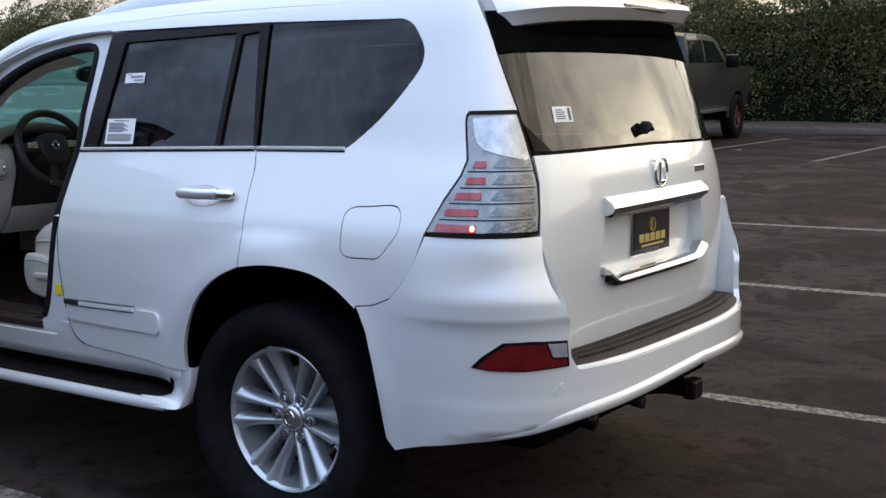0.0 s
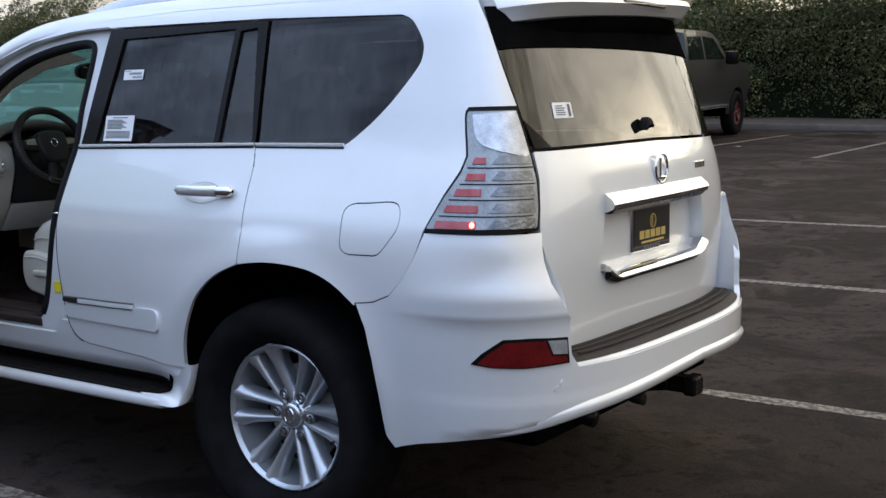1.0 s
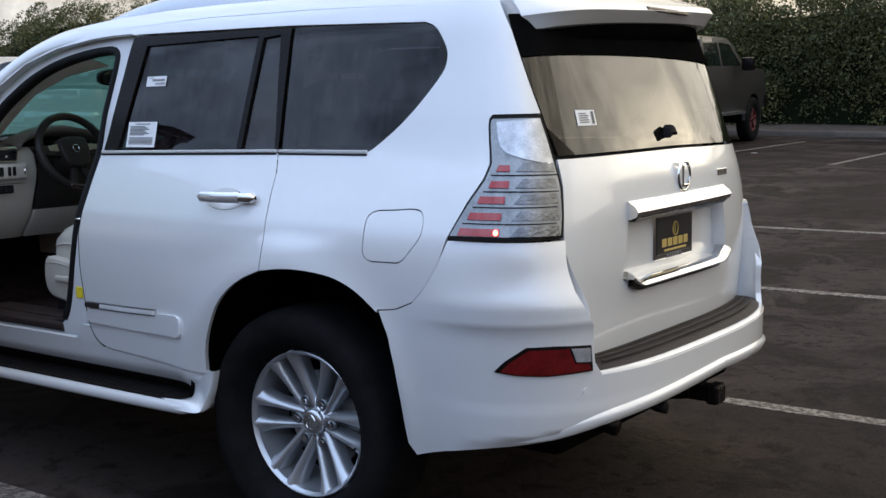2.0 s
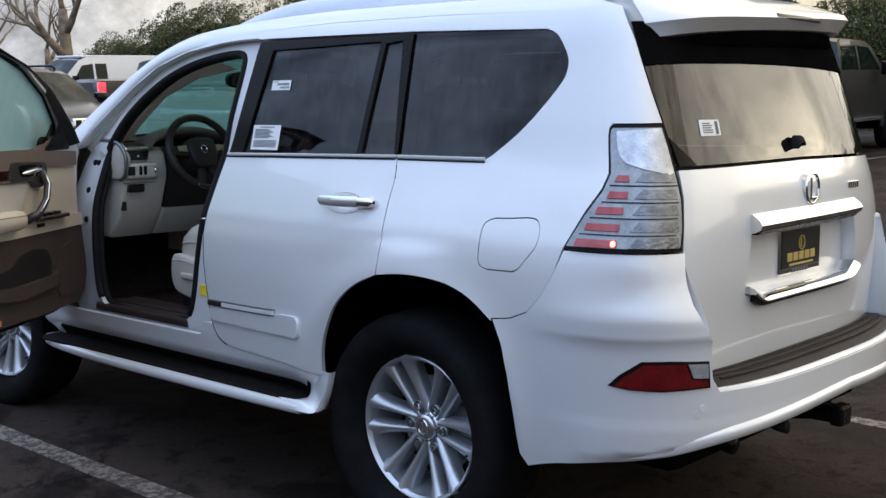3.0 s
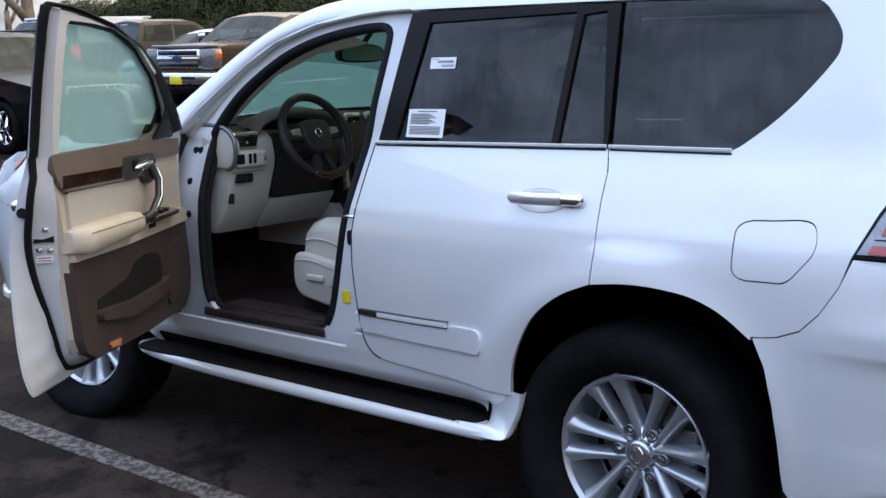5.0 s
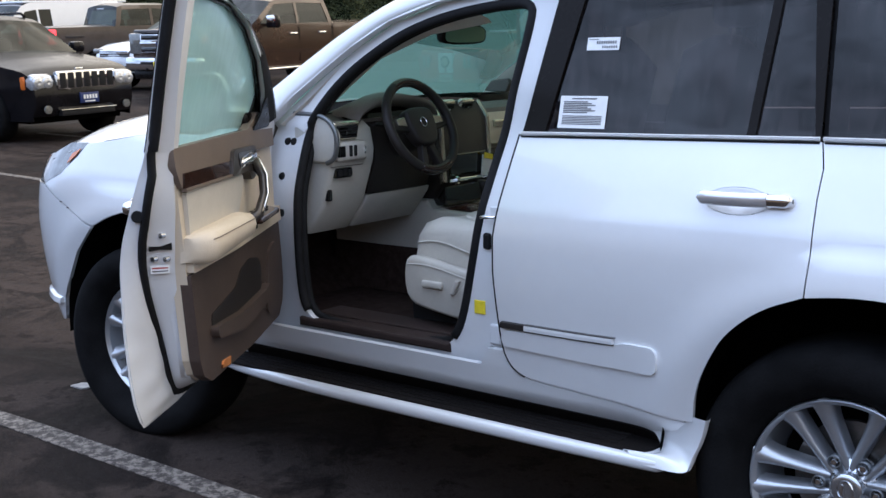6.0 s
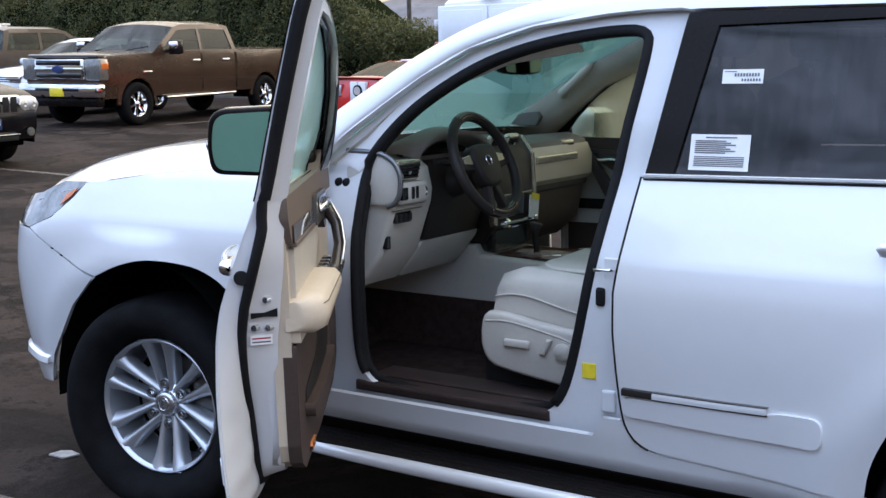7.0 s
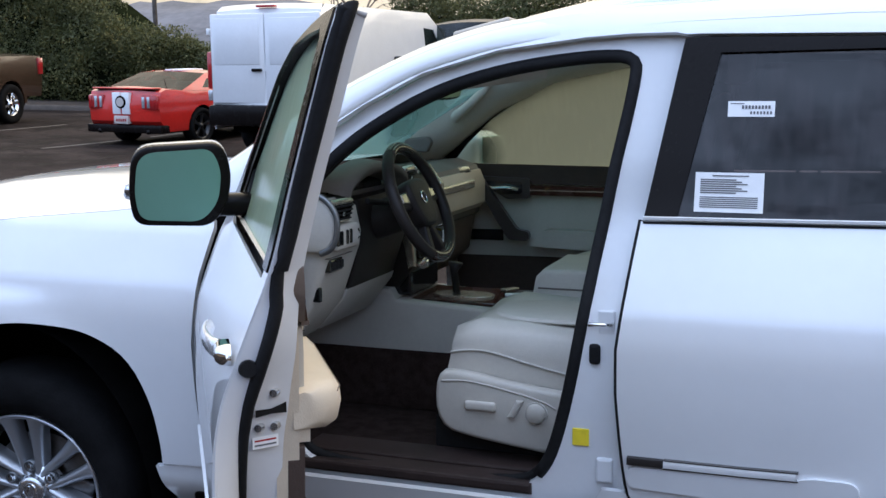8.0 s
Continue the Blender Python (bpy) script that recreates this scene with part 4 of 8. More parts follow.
# near-black band along the glass top stands in for the spoiler's shade
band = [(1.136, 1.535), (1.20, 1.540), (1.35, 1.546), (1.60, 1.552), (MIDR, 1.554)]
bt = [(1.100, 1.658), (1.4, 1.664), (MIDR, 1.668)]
panel("shaded_band", skin, band + mirror_u(band[:-1]) + mirror_u(bt[:-1])[::-1] + bt[::-1], UNDER, window, off=.0015, gap=0, depth=.002, label="band of painted shade along the top of the glass")
panel("corner_trim", skin, [(1.196, 1.335), (1.222, 1.258), (1.285, 1.258)], BLACKTRIM, window, off=.002, gap=0, depth=.004)
label_sheet("window_label", skin, 1.318, 1.405, 1.339, 1.384, [(.12, .62, .18, .24), (.12, .62, .32, .38), (.12, .55, .46, .52), (.12, .62, .60, .66), (.12, .50, .74, .80), (.76, .90, .10, .90)], window, "white stock label with a bar code", -.002)
wx = skin(MIDR - .05, 1.31)[0]
part("wiper_pivot", prism(soft([(-.068, 1.290), (-.063, 1.320), (-.050, 1.332), (-.030, 1.326), (-.008, 1.304), (-.012, 1.296), (-.032, 1.302), (-.048, 1.300), (-.056, 1.288)], .005), wx - .004, wx + .028, .006, "yz"), RUBBER, window, "black wiper pivot cover", True, 50)
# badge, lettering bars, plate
cx = skin(MIDR, 1.163)
bm = tube([(cx[0] + .008, .036 * 1.25 * math.cos(a), 1.163 + .048 * math.sin(a)) for a in np.linspace(0, math.tau, 36, endpoint=False)], .0055, 8, closed=True)
box(cx[0] + .004, cx[0] + .013, -.018, -.006, 1.128, 1.200, .003, bm=bm)
box(cx[0] + .004, cx[0] + .013, -.018, .030, 1.128, 1.138, .003, bm=bm)
part("badge", bm, CHROME, gate, "chrome oval badge")
for k in range(5):
    p = skin(2.235 + .020 * k, 1.158)
    part("lettering_bar", box(p[0] - .004, p[0] + .006, p[1] - .0065, p[1] + .0065, 1.146, 1.170, .002), CHROME, gate)
px = skin(MIDR, .95)[0] - .050
plate = part("number_plate", box(px, px + .012, -.148, .148, .893, 1.052, .006), CHROME, gate, "dealer's black number plate in a chrome frame")
part("plate_face", box(px + .010, px + .0145, -.136, .136, .912, 1.034, .002), PLATEBLACK, plate)
bm = tube([(px + .016, .020 * math.cos(a), .990 + .022 * math.sin(a)) for a in np.linspace(0, math.tau, 24, endpoint=False)], .0022, 6, closed=True)
box(px + .014, px + .018, -.008, -.004, .975, 1.005, bm=bm)
part("plate_emblem", bm, GOLD, plate)
for k in range(5):
    part("gold_bar", box(px + .0135, px + .0165, -.100 + .041 * k, -.066 + .041 * k, .935, .962, .002), GOLD, plate)
part("gold_bar", box(px + .0135, px + .0165, -.085, .085, .920, .927, .001), GOLD, plate)
for z0, w in ((.8975, .06), (1.0375, .065)):
    for k in range(6):
        part("frame_bar", box(px + .011, px + .0135, -w + k * w / 3, -w + k * w / 3 + w / 4, z0, z0 + .011), INK, plate)

# roof, windscreen, bonnet, spoiler, rails
def across(x, z, bulge, n=17, F=skin, du=0, lift=0, power=2.4):
    """A row of points from one side of the body to the other at x, raised in the middle."""
    p = F(x, z)
    row = []
    for k in range(n):
        t = -1 + 2 * k / (n - 1)
        c = 1 - abs(t) ** power
        row.append((p[0] + du * (1 - t * t), abs(p[1]) * t, p[2] + bulge * c + lift))
    return row
rxs = [-1.30, -1.15, -1.0, -.75, -.5, -.2, .2, .45, .60, .72]
part("roof", sheet([across(U(skin, x, ROOFEDGE(x)), ROOFEDGE(x), .075 if x > -1.2 else .06, lift=-.001) for x in rxs]), PAINT, suv, smooth=True)
part("windscreen", sheet([across(x, ROOFEDGE(x), .06 * (1 if x > -1.4 else .6), du=-.10 * (x + 1.30) / -.9, lift=-.004) for x in (-1.30, -1.45, -1.6, -1.75, -1.9, -2.05, -2.2)]), SCREEN, suv, "misted windscreen", smooth=True).visible_shadow = False
hx = curve([-3.45, -3.3, -3.0, -2.9, -2.7, -2.4, -2.08], [1.02, 1.09, 1.155, 1.178, 1.205, 1.232, 1.268])
hb = curve([-3.42, -3.3, -3.15, -3.0, -2.7, -2.4, -2.06], [.085, .112, .120, .115, .097, .076, .055])
part("bonnet", sheet([across(U(skin, x, hx(x)), hx(x), hb(x), 25, power=4, du=-.16 * (1 if x < -3 else max(0, (-x - 2.5) / .5)), lift=-.001) for x in (-3.42, -3.3, -3.15, -3.0, -2.9, -2.7, -2.4, -2.2, -2.06)]), PAINT, suv, smooth=True)
part("cowl", box(-2.32, -2.05, -.74, .74, 1.18, 1.25, .02), MATTEBLACK, suv)
rows = []
for k in range(41):
    y = -.672 + 1.344 * k / 40
    c = max(0, 1 - abs(y / .672) ** 10)
    d = 1 - (y / .672) ** 2
    y *= .80 if y > 0 else 1
    zr = 1.728 + .040 * c + .014 * d
    zt = 1.690 + .012 * c + .042 * (y + .64) + .005 * d
    rows.append([(.60, y, zr + .012), (.70 + .03 * c, y, zr * .6 + zt * .4 + .008), (.735 + .125 * c, y, zt - .018), (.743 + .130 * c, y, zt - .036), (.733 + .127 * c, y, zt - .050), (.727 + .110 * c, y, zt - .072 - .008 * (1 - d)), (.66 + .02 * c, y, zt - .105 - .012 * (1 - d))])
bm = sheet(rows, close=True)
bm.faces.new([v for v in bm.verts][:7])
bm.faces.new([v for v in bm.verts][-7:])
bmesh.ops.recalc_face_normals(bm, faces=bm.faces[:])
spoiler = part("roof_spoiler", bm, PAINT, suv, "white roof spoiler with a brake light", True, 30)
# near-black sheet under the spoiler carries its shade in the colour
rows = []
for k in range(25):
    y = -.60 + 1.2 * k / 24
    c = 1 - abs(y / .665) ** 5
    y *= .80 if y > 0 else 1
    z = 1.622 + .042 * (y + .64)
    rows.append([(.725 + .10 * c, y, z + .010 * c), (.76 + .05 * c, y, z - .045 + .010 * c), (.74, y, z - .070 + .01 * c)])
part("spoiler_underside_shade", sheet(rows), UNDER, spoiler, smooth=True)
part("brake_light", box(.850, .8725, -.12, .19, 1.6915, 1.7065, .004), LAMPDARK, spoiler)
for s in (-1, 1):
    rows = []
    for k in range(49):
        x = -1.13 + 1.70 * k / 48
        e = math.sin(min(1, k / 13, (48 - k) / 6) * math.pi / 2) ** .8
        y, z0, h = .636 - .02 * abs(x + .3), ROOFEDGE(x) + .006, .006 + .046 * e
        rows.append([(x, s * (y + .026), z0 - .004), (x, s * (y + .020), z0 + h * .7), (x, s * (y + .008), z0 + h), (x, s * (y - .014), z0 + h + .004), (x, s * (y - .030), z0 + h * .8), (x, s * (y - .036), z0 + .016)])
    bm = sheet(rows)
    bmesh.ops.recalc_face_normals(bm, faces=bm.faces[:])
    part("roof_rail", bm, ALLOY, suv, "satin silver roof rail", True, 60)

# front bumper and grille close the nose
fb_l = [(-2.96, .860), (-2.91, .840), (-3.02, .73), (-3.09, .63), (-3.17, .52), (-3.22, .41)]
fb = [(-3.275, .982), (-3.22, .962)] + fb_l + [(-3.6, .34), (MIDF, .33)] + [(2 * MIDF - u, z) for u, z in ([(-3.275, .982), (-3.22, .962)] + fb_l + [(-3.6, .34)])[::-1]] + [(MIDF, 1.0)]
gr = [(MIDF - .45, .98), (MIDF - .30, .45), (MIDF + .30, .45), (MIDF + .45, .98)]
fbo = panel("front_bumper", skin, fb, PAINT, suv, holes=[gr])
grille = panel("grille", skin, gr, MATTEBLACK, suv, off=-.02, gap=-.004)
for k in range(7):
    sweep("grille_bar", skin, np.linspace(MIDF - .36, MIDF + .36, 14), .52 + .065 * k, [(-.02, -.006), (.0, -.006), (.0, .006), (-.02, .006)], CHROME, grille)
sweep("bumper_lip", skin, [-3.19 - .05 * k for k in range(16)], .50, [(-.004, -.01), (.02, -.008), (.016, .012), (-.004, .02)], PAINT, fbo)

# underbody, wheel houses
part("underbody", box(-3.40, .86, -.66, .66, .36, .49, .05), UNDER, suv)
for x in (0.03, -2.73):
    for s in (-1, 1):
        bm = bmesh.new()
        n = 24
        rows = [[(x + (.490 if x > -1 else .468) * math.cos(a), s * yy, .40 + .515 * math.sin(a)) for a in np.linspace(-.05, math.pi + .05, n)] for yy in (.905, .55)]
        sheet(rows, bm)
        bm.faces.new([bm.verts.new((x + (.490 if x > -1 else .468) * math.cos(a), s * .551, .40 + .515 * math.sin(a))) for a in np.linspace(-.05, math.pi + .05, n)])
        part("wheel_house", bm, UNDER, suv, smooth=False)
hitch = part("tow_hitch", box(.80, 1.075, -.028, .028, .425, .478, .006), BLACKTRIM, suv, "black tow hitch under the bumper", False)
part("receiver_collar", box(1.040, 1.085, -.038, .038, .418, .484, .010), BLACKTRIM, hitch)
part("cross_tube", tube([(.84, -.52, .445), (.84, .52, .445)], .032, 12), BLACKTRIM, hitch, smooth=True)
part("wiring_plug", tube([(.86, -.16, .44), (.93, -.17, .425), (.965, -.17, .428)], [.012, .016, .022], 10), MATTEBLACK, hitch, smooth=True)
part("hitch_brace", prism([(.82, .41), (1.0, .44), (1.0, .47), (.82, .49)], -.075, -.065, .002, "xz"), BLACKTRIM, hitch)
part("hitch_brace", prism([(.82, .41), (1.0, .44), (1.0, .47), (.82, .49)], .065, .075, .002, "xz"), BLACKTRIM, hitch)
part("exhaust_pipe", tube([(.60, -.38, .42), (.80, -.38, .42), (.90, -.38, .40)], .028, 14), BLACKTRIM, suv, smooth=True)

# wheels
def make_wheel():
    """A six-lug alloy with six pairs of spokes, facing -y, axle at the origin."""
    w = part("wheel", lathe([(.205, .09), (.222, .02), (.226, -.03), (.2335, -.036), (.2375, -.043), (.241, -.041), (.243, -.02), (.232, .0), (.232, .12), (.20, .14)], 72), WHEELALLOY, None, "six-lug alloy wheel with paired spokes", True, 40)
    prof = [(.243, -.030), (.252, -.048), (.275, -.086), (.310, -.103), (.345, -.101), (.366, -.092), (.378, -.074), (.385, -.045), (.3875, 0.0), (.3875, .06), (.385, .105), (.372, .145), (.345, .160), (.29, .16), (.243, .11)]
    t = part("tyre", lathe(prof, 96), TYRE, w, "black all-season tyre", True, 50)
    part("caliper", box(.06, .16, .050, .075, -.085, .085, .02, 3), DARKALLOY, w, smooth=True)
    part("brake_disc", lathe([(.0, .066), (.160, .066), (.160, .08), (.0, .08)], 40), DISC, w)
    part("wheel_well", lathe([(.0, .10), (.2045, .10)], 40), UNDER, w)
    # hub
    part("hub", lathe([(.0, -.012), (.030, -.013), (.040, -.010), (.045, -.002), (.046, .008), (.076, .012), (.080, .020), (.080, .05)], 40), ALLOY, w, smooth=True)
    bm = tube([(.020 * math.cos(a), -.0145, .024 * math.sin(a)) for a in np.linspace(0, math.tau, 20, endpoint=False)], .0022, 6, closed=True)
    box(-.010, -.005, -.016, -.012, -.014, .014, bm=bm)
    part("centre_badge", bm, CHROME, w)
    for k in range(6):
        a = k * math.tau / 6 - math.radians(2)
        for s in (-1, 1):
            c, sn = math.cos(a), math.sin(a)
            rows = []
            for r, hw, d in ((.046, .0150, .012), (.070, .0150, .007), (.095, .0155, .001), (.12, .0165, -.004), (.145, .0180, -.009), (.17, .0200, -.015), (.195, .0235, -.021), (.215, .0290, -.027), (.228, .0345, -.031), (.237, .0400, -.034)):
                mid = s * (.0235 + .125 * (r - .05) + .5 * max(0, r - .18) ** 1.5)
                row = []
                for q, dd in ((-1, .050), (-1, .020), (-.93, .009), (-.75, .001), (-.45, -.005), (-.1, -.006), (.3, -.002), (.7, .006), (.93, .014), (1, .022), (1, .050)):
                    w_ = mid + s * q * hw
                    row.append((r * c - w_ * sn, d + dd, r * sn + w_ * c))
                rows.append(row if s > 0 else row[::-1])
            bm = sheet(rows)
            bmesh.ops.recalc_face_normals(bm, faces=bm.faces[:])
            part("spoke", bm, WHEELALLOY, w, smooth=True, angle=50)
        c = (.073 * math.cos(a), .073 * math.sin(a))
        bm = lathe([(.0, -.004), (.0075, -.004), (.0095, .000), (.0095, .02)], 6, center=(c[0], 0, c[1]))
        part("lug_nut", bm, CHROME, w)
        bm = lathe([(.0135, .001), (.017, -.001), (.018, .02)], 16, center=(c[0], 0, c[1]))
        part("lug_seat", bm, DARKALLOY, w, smooth=True)
    bm = tube([(.206, -.030, -.05), (.209, -.052, -.05)], .004, 8)
    part("valve", bm, MATTEBLACK, w)
    return w
wheel = make_wheel()
wheel.parent = suv
wheel.matrix_basis = pose(.010, -.80, .386, 0, 0, 0)
for x, s, turn in ((-2.742, -1.02, 25), (0, 1, 40), (-2.742, 1, 0)):
    copy_thing(wheel, pose(x, s * .80, .386, 0, turn, (0 if s < 0 else 180) + (8 if x < -1 else 0)))

# ---------------------------------------------------------------- door opening and cabin
APERTURE = [(-.985, 1.635), (-1.11, 1.637), (-1.32, 1.608), (-1.50, 1.555), (-1.65, 1.475), (-1.75, 1.405), (-1.85, 1.305), (-1.885, 1.24), (-1.885, 1.14),
            (-1.865, .90), (-1.86, .70), (-1.84, .63), (-1.78, .595), (-1.63, .582), (-1.24, .582), (-1.17, .63), (-1.13, .72), (-1.085, .93), (-1.04, 1.28), (-.985, 1.56)]
flange_o = [(-.82, 1.69), (-1.0, 1.686), (-1.11, 1.676), (-1.32, 1.646), (-1.52, 1.591), (-1.68, 1.510), (-1.80, 1.433), (-1.93, 1.343), (-2.05, 1.26), (-2.10, 1.0), (-2.09, .60), (-2.05, .545), (-.93, .545), (-.90, .60), (-.91, .75), (-.915, 1.0), (-.88, 1.26)]
ap = rounded(APERTURE, 2)
SUNK = curve([.5, .8, 1.2, 1.4, 1.7], [.055, .06, .065, .045, .035])
def sunk_skin(u, z):
    """The door shut face, set in behind the outer skin; deepest at the hinges."""
    p = skin(u, z)
    d = SUNK(z) + .03 * max(0, min(1, (-u - 1.80) / .15)) * (1 if z < 1.25 else 0)
    return p + np.array((0, d, 0))
panel("door_frame", sunk_skin, flange_o, JAMB, suv, holes=[ap], gap=0, depth=.02, label="white painted door opening")
cant = curve([-2.2, -2.03, -1.93, -1.80, -1.68, -1.52, -1.32, -1.11, -1.0], [1.245, 1.262, 1.345, 1.435, 1.512, 1.593, 1.648, 1.678, 1.688])
rows = []
for u in np.linspace(-2.17, -1.00, 44):
    a, b = cant(u), ROOFEDGE(u)
    k = max(0, min(1, (-u - 1.02) / .45))
    k = k * k * (3 - 2 * k)
    rows.append([skin(u, a) + np.array((0, .040, -.002)), skin(u, a) + np.array((0, .003 - .001 * k, 0)), skin(u, a * .8 + b * .2) + np.array((0, .002 - .006 * k, 0)), skin(u, (a + b) / 2) + np.array((0, .002 - .008 * k, 0)),
                 skin(u, b - .008) + np.array((0, .003 - .006 * k, 0)), skin(u, b) + np.array((0, .012, .001 + .005 * k)), skin(u, b) + np.array((0, .032, .004 + .011 * k)), skin(u, b) + np.array((0, .052, .004 + .009 * k))])
part("windscreen_pillar", sheet(rows), PAINT, suv, "white windscreen pillar", True)
panel("shut_edge", lambda u, z: skin(u, z) + np.array((0, .03, 0)), [(-.935, 1.25), (-.96, 1.06), (-.966, .86), (-.955, .70), (-.95, .58), (-.98, .58), (-.985, .70), (-1.0, .86), (-.99, 1.06), (-.97, 1.25)], JAMB, suv, gap=0, depth=.03)
pts = [sunk_skin(u, z) + np.array((0, .006, 0)) for u, z in dense(shrink(ap, .005), .04) if z > .625]
i0 = max(range(len(pts)), key=lambda k: np.linalg.norm(pts[k] - pts[k - 1]))
pts = pts[i0:] + pts[:i0]
part("door_seal", tube(pts, .016, 10), RUBBER, suv, "black rubber door seal", True)
pts = [sunk_skin(u, z) + np.array((0, .03, 0)) for u, z in dense(shrink(ap, .008), .04)]
part("inner_seal", tube(pts, .013, 8, closed=True), RUBBER, suv, smooth=True)
for x, z in ((-1.985, 1.195), (-1.955, 1.195), (-1.975, 1.078), (-1.955, .955)):
    p = sunk_skin(x, z)
    part("hole_plug", lathe([(.0, -.006), (.011, -.006), (.014, -.002), (.015, .01)], 16, center=(p[0], p[1], p[2])), RUBBER, suv, smooth=True)
p = sunk_skin(-1.037, 1.013)
part("door_striker", tube([(p[0] - .02, p[1], p[2]), (p[0] - .02, p[1] - .03, p[2]), (p[0] + .03, p[1] - .03, p[2] + .002), (p[0] + .03, p[1], p[2])], .005, 8), CHROME, suv, smooth=True)
part("striker_plate", box(p[0] - .005, p[0] + .035, p[1] - .005, p[1] + .004, p[2] - .03, p[2] + .03, .004), JAMB, suv)
p = sunk_skin(-1.045, .94)
part("latch_stop", box(p[0] - .015, p[0] + .012, p[1] - .012, p[1] + .004, p[2] - .025, p[2] + .025, .008), RUBBER, suv)
p = sunk_skin(-1.078, .735)
part("yellow_tag", box(p[0] - .02, p[0] + .02, p[1] - .004, p[1] + .003, p[2] - .02, p[2] + .022, .002), YELLOWTAG, suv, "yellow paper tag on the pillar")
p = sunk_skin(-1.02, .66)
part("hinge_bracket", box(p[0] - .02, p[0] + .02, p[1] - .012, p[1] + .004, p[2] - .03, p[2] + .03, .006), JAMB, suv)

# floor, scuff plate and carpet
part("floor_pan", box(-2.30, -.52, -.76, .76, .50, .545, .01), CARPET, suv, "dark brown carpet")
part("scuff_plate", prism([(-1.86, .605), (-1.86, .575), (-1.20, .575), (-1.20, .605)], -.876, -.66, .008, "xz"), SCUFF, suv, "brown scuff plate")
part("scuff_ridge", box(-1.84, -1.19, -.80, -.775, .603, .612, .004), SCUFF, suv)
part("floor_mat", box(-2.05, -1.45, -.62, -.22, .545, .553, .006), CARPET, suv)
part("foot_well", sheet([[(-2.25, -.76, .54), (-2.25, .76, .54)], [(-2.42, -.76, .70), (-2.42, .76, .70)], [(-2.46, -.76, 1.0), (-2.46, .76, 1.0)]]), CARPET, suv)
part("tow_hook_glint", tube([(-1.62, -.70, .565), (-1.60, -.70, .575)], .008, 8), CHROME, suv)
# dashboard: the top pad, the lower cover, the cluster hood, centre stack
dash = part("dashboard", prism([(-1.83, 1.20), (-1.86, 1.262), (-1.93, 1.285), (-2.24, 1.262), (-2.24, .95), (-1.96, 1.0), (-1.85, 1.08)], -.745, .745, .03, "xz", seg=4), DASHTOP, suv, "dashboard with grey top and pale lower panels", True, 40)
part("knee_panel", prism([(-1.80, 1.235), (-1.835, 1.262), (-1.88, 1.24), (-2.06, 1.0), (-2.10, .87), (-1.93, .868), (-1.90, .90), (-1.845, .97), (-1.79, 1.125), (-1.785, 1.165)], -.752, -.535, .018, "xz", seg=3), GREYTRIM, dash, "pale grey knee panel", True, 40)
part("lower_knee_panel", prism([(-1.838, .99), (-2.06, 1.0), (-2.10, .87), (-1.93, .868), (-1.90, .90), (-1.845, .97)], -.534, -.17, .012, "xz", seg=3), GREYTRIM, dash, "pale grey lower panel", True, 40)
cap = [(-1.96, 1.294), (-1.86, 1.292), (-1.815, 1.282), (-1.780, 1.258), (-1.761, 1.222), (-1.764, 1.170), (-1.782, 1.138), (-1.812, 1.126), (-1.96, 1.124)]
part("end_cap", prism(cap, -.766, -.735, .010, "xz", seg=3), GREYTRIM, dash, "pale rounded end cap", True, 40)
part("cap_trim", tube([(x + .006, -.764, z) for x, z in eased(cap[:-1], 2)], .0085, 8), DARKALLOY, dash, "dark satin rim of the end cap", True)


def vent(x, y0, y1, z0, z1, tilt=0, yaw=0):
    """An air vent: satin frame, dark box, slats."""
    v = part("vent", box(-.012, .012, y0, y1, z0, z1, .012, 3), SILVERTRIM, dash, "air vent with a satin frame", True, 40)
    cy, cz = (y0 + y1) / 2, (z0 + z1) / 2
    v.matrix_basis = Matrix.Translation((x, cy, cz)) @ pose(0, 0, 0, 0, tilt, yaw) @ Matrix.Translation((0, -cy, -cz))
    part("vent_box", box(-.004, .0135, y0 + .010, y1 - .010, z0 + .010, z1 - .010, .004), BLACKGLASS, v)
    n = 4
    for k in range(n):
        z = z0 + .010 + (z1 - z0 - .02) * (k + .5) / n
        part("slat", box(.006, .018, y0 + .012, y1 - .012, z - .002, z + .002), MATTEBLACK, v)
    part("vent_tab", box(.016, .022, cy - .006, cy + .006, cz - .008, cz + .004, .002), CHROME, v)
vent(-1.784, -.757, -.638, 1.200, 1.268, 14, -6)
vent(-1.840, -.105, -.015, 1.252, 1.312, 22)
vent(-1.840, .015, .105, 1.252, 1.312, 22)
vent(-1.865, .500, .600, 1.190, 1.265, 12, -8)
part("switch_bank", box(-1.85, -1.762, -.750, -.598, 1.128, 1.197, .016, 4), GREYTRIM, dash, "pale switch panel", True, 45)
for y, w in ((-.733, .016), (-.690, .008), (-.667, .008)):
    part("switch", box(-1.772, -1.7585, y - w, y + w, 1.145, 1.184, .004), BLACKGLASS, dash)
part("coin_tray", box(-1.82, -1.792, -.735, -.652, 1.070, 1.106, .006), BLACKGLASS, dash)
for k in range(3):
    part("button", box(-1.80, -1.788, -.726 + .025 * k, -.706 + .025 * k, 1.076, 1.100, .003), MATTEBLACK, dash)
part("bonnet_lever", box(-1.845, -1.820, -.745, -.727, .990, 1.032, .005), BLACKGLASS, dash)
part("panel_seam", box(-1.80, -1.789, -.752, -.60, 1.110, 1.1125, .001), DASHTOP, dash)
rows = []
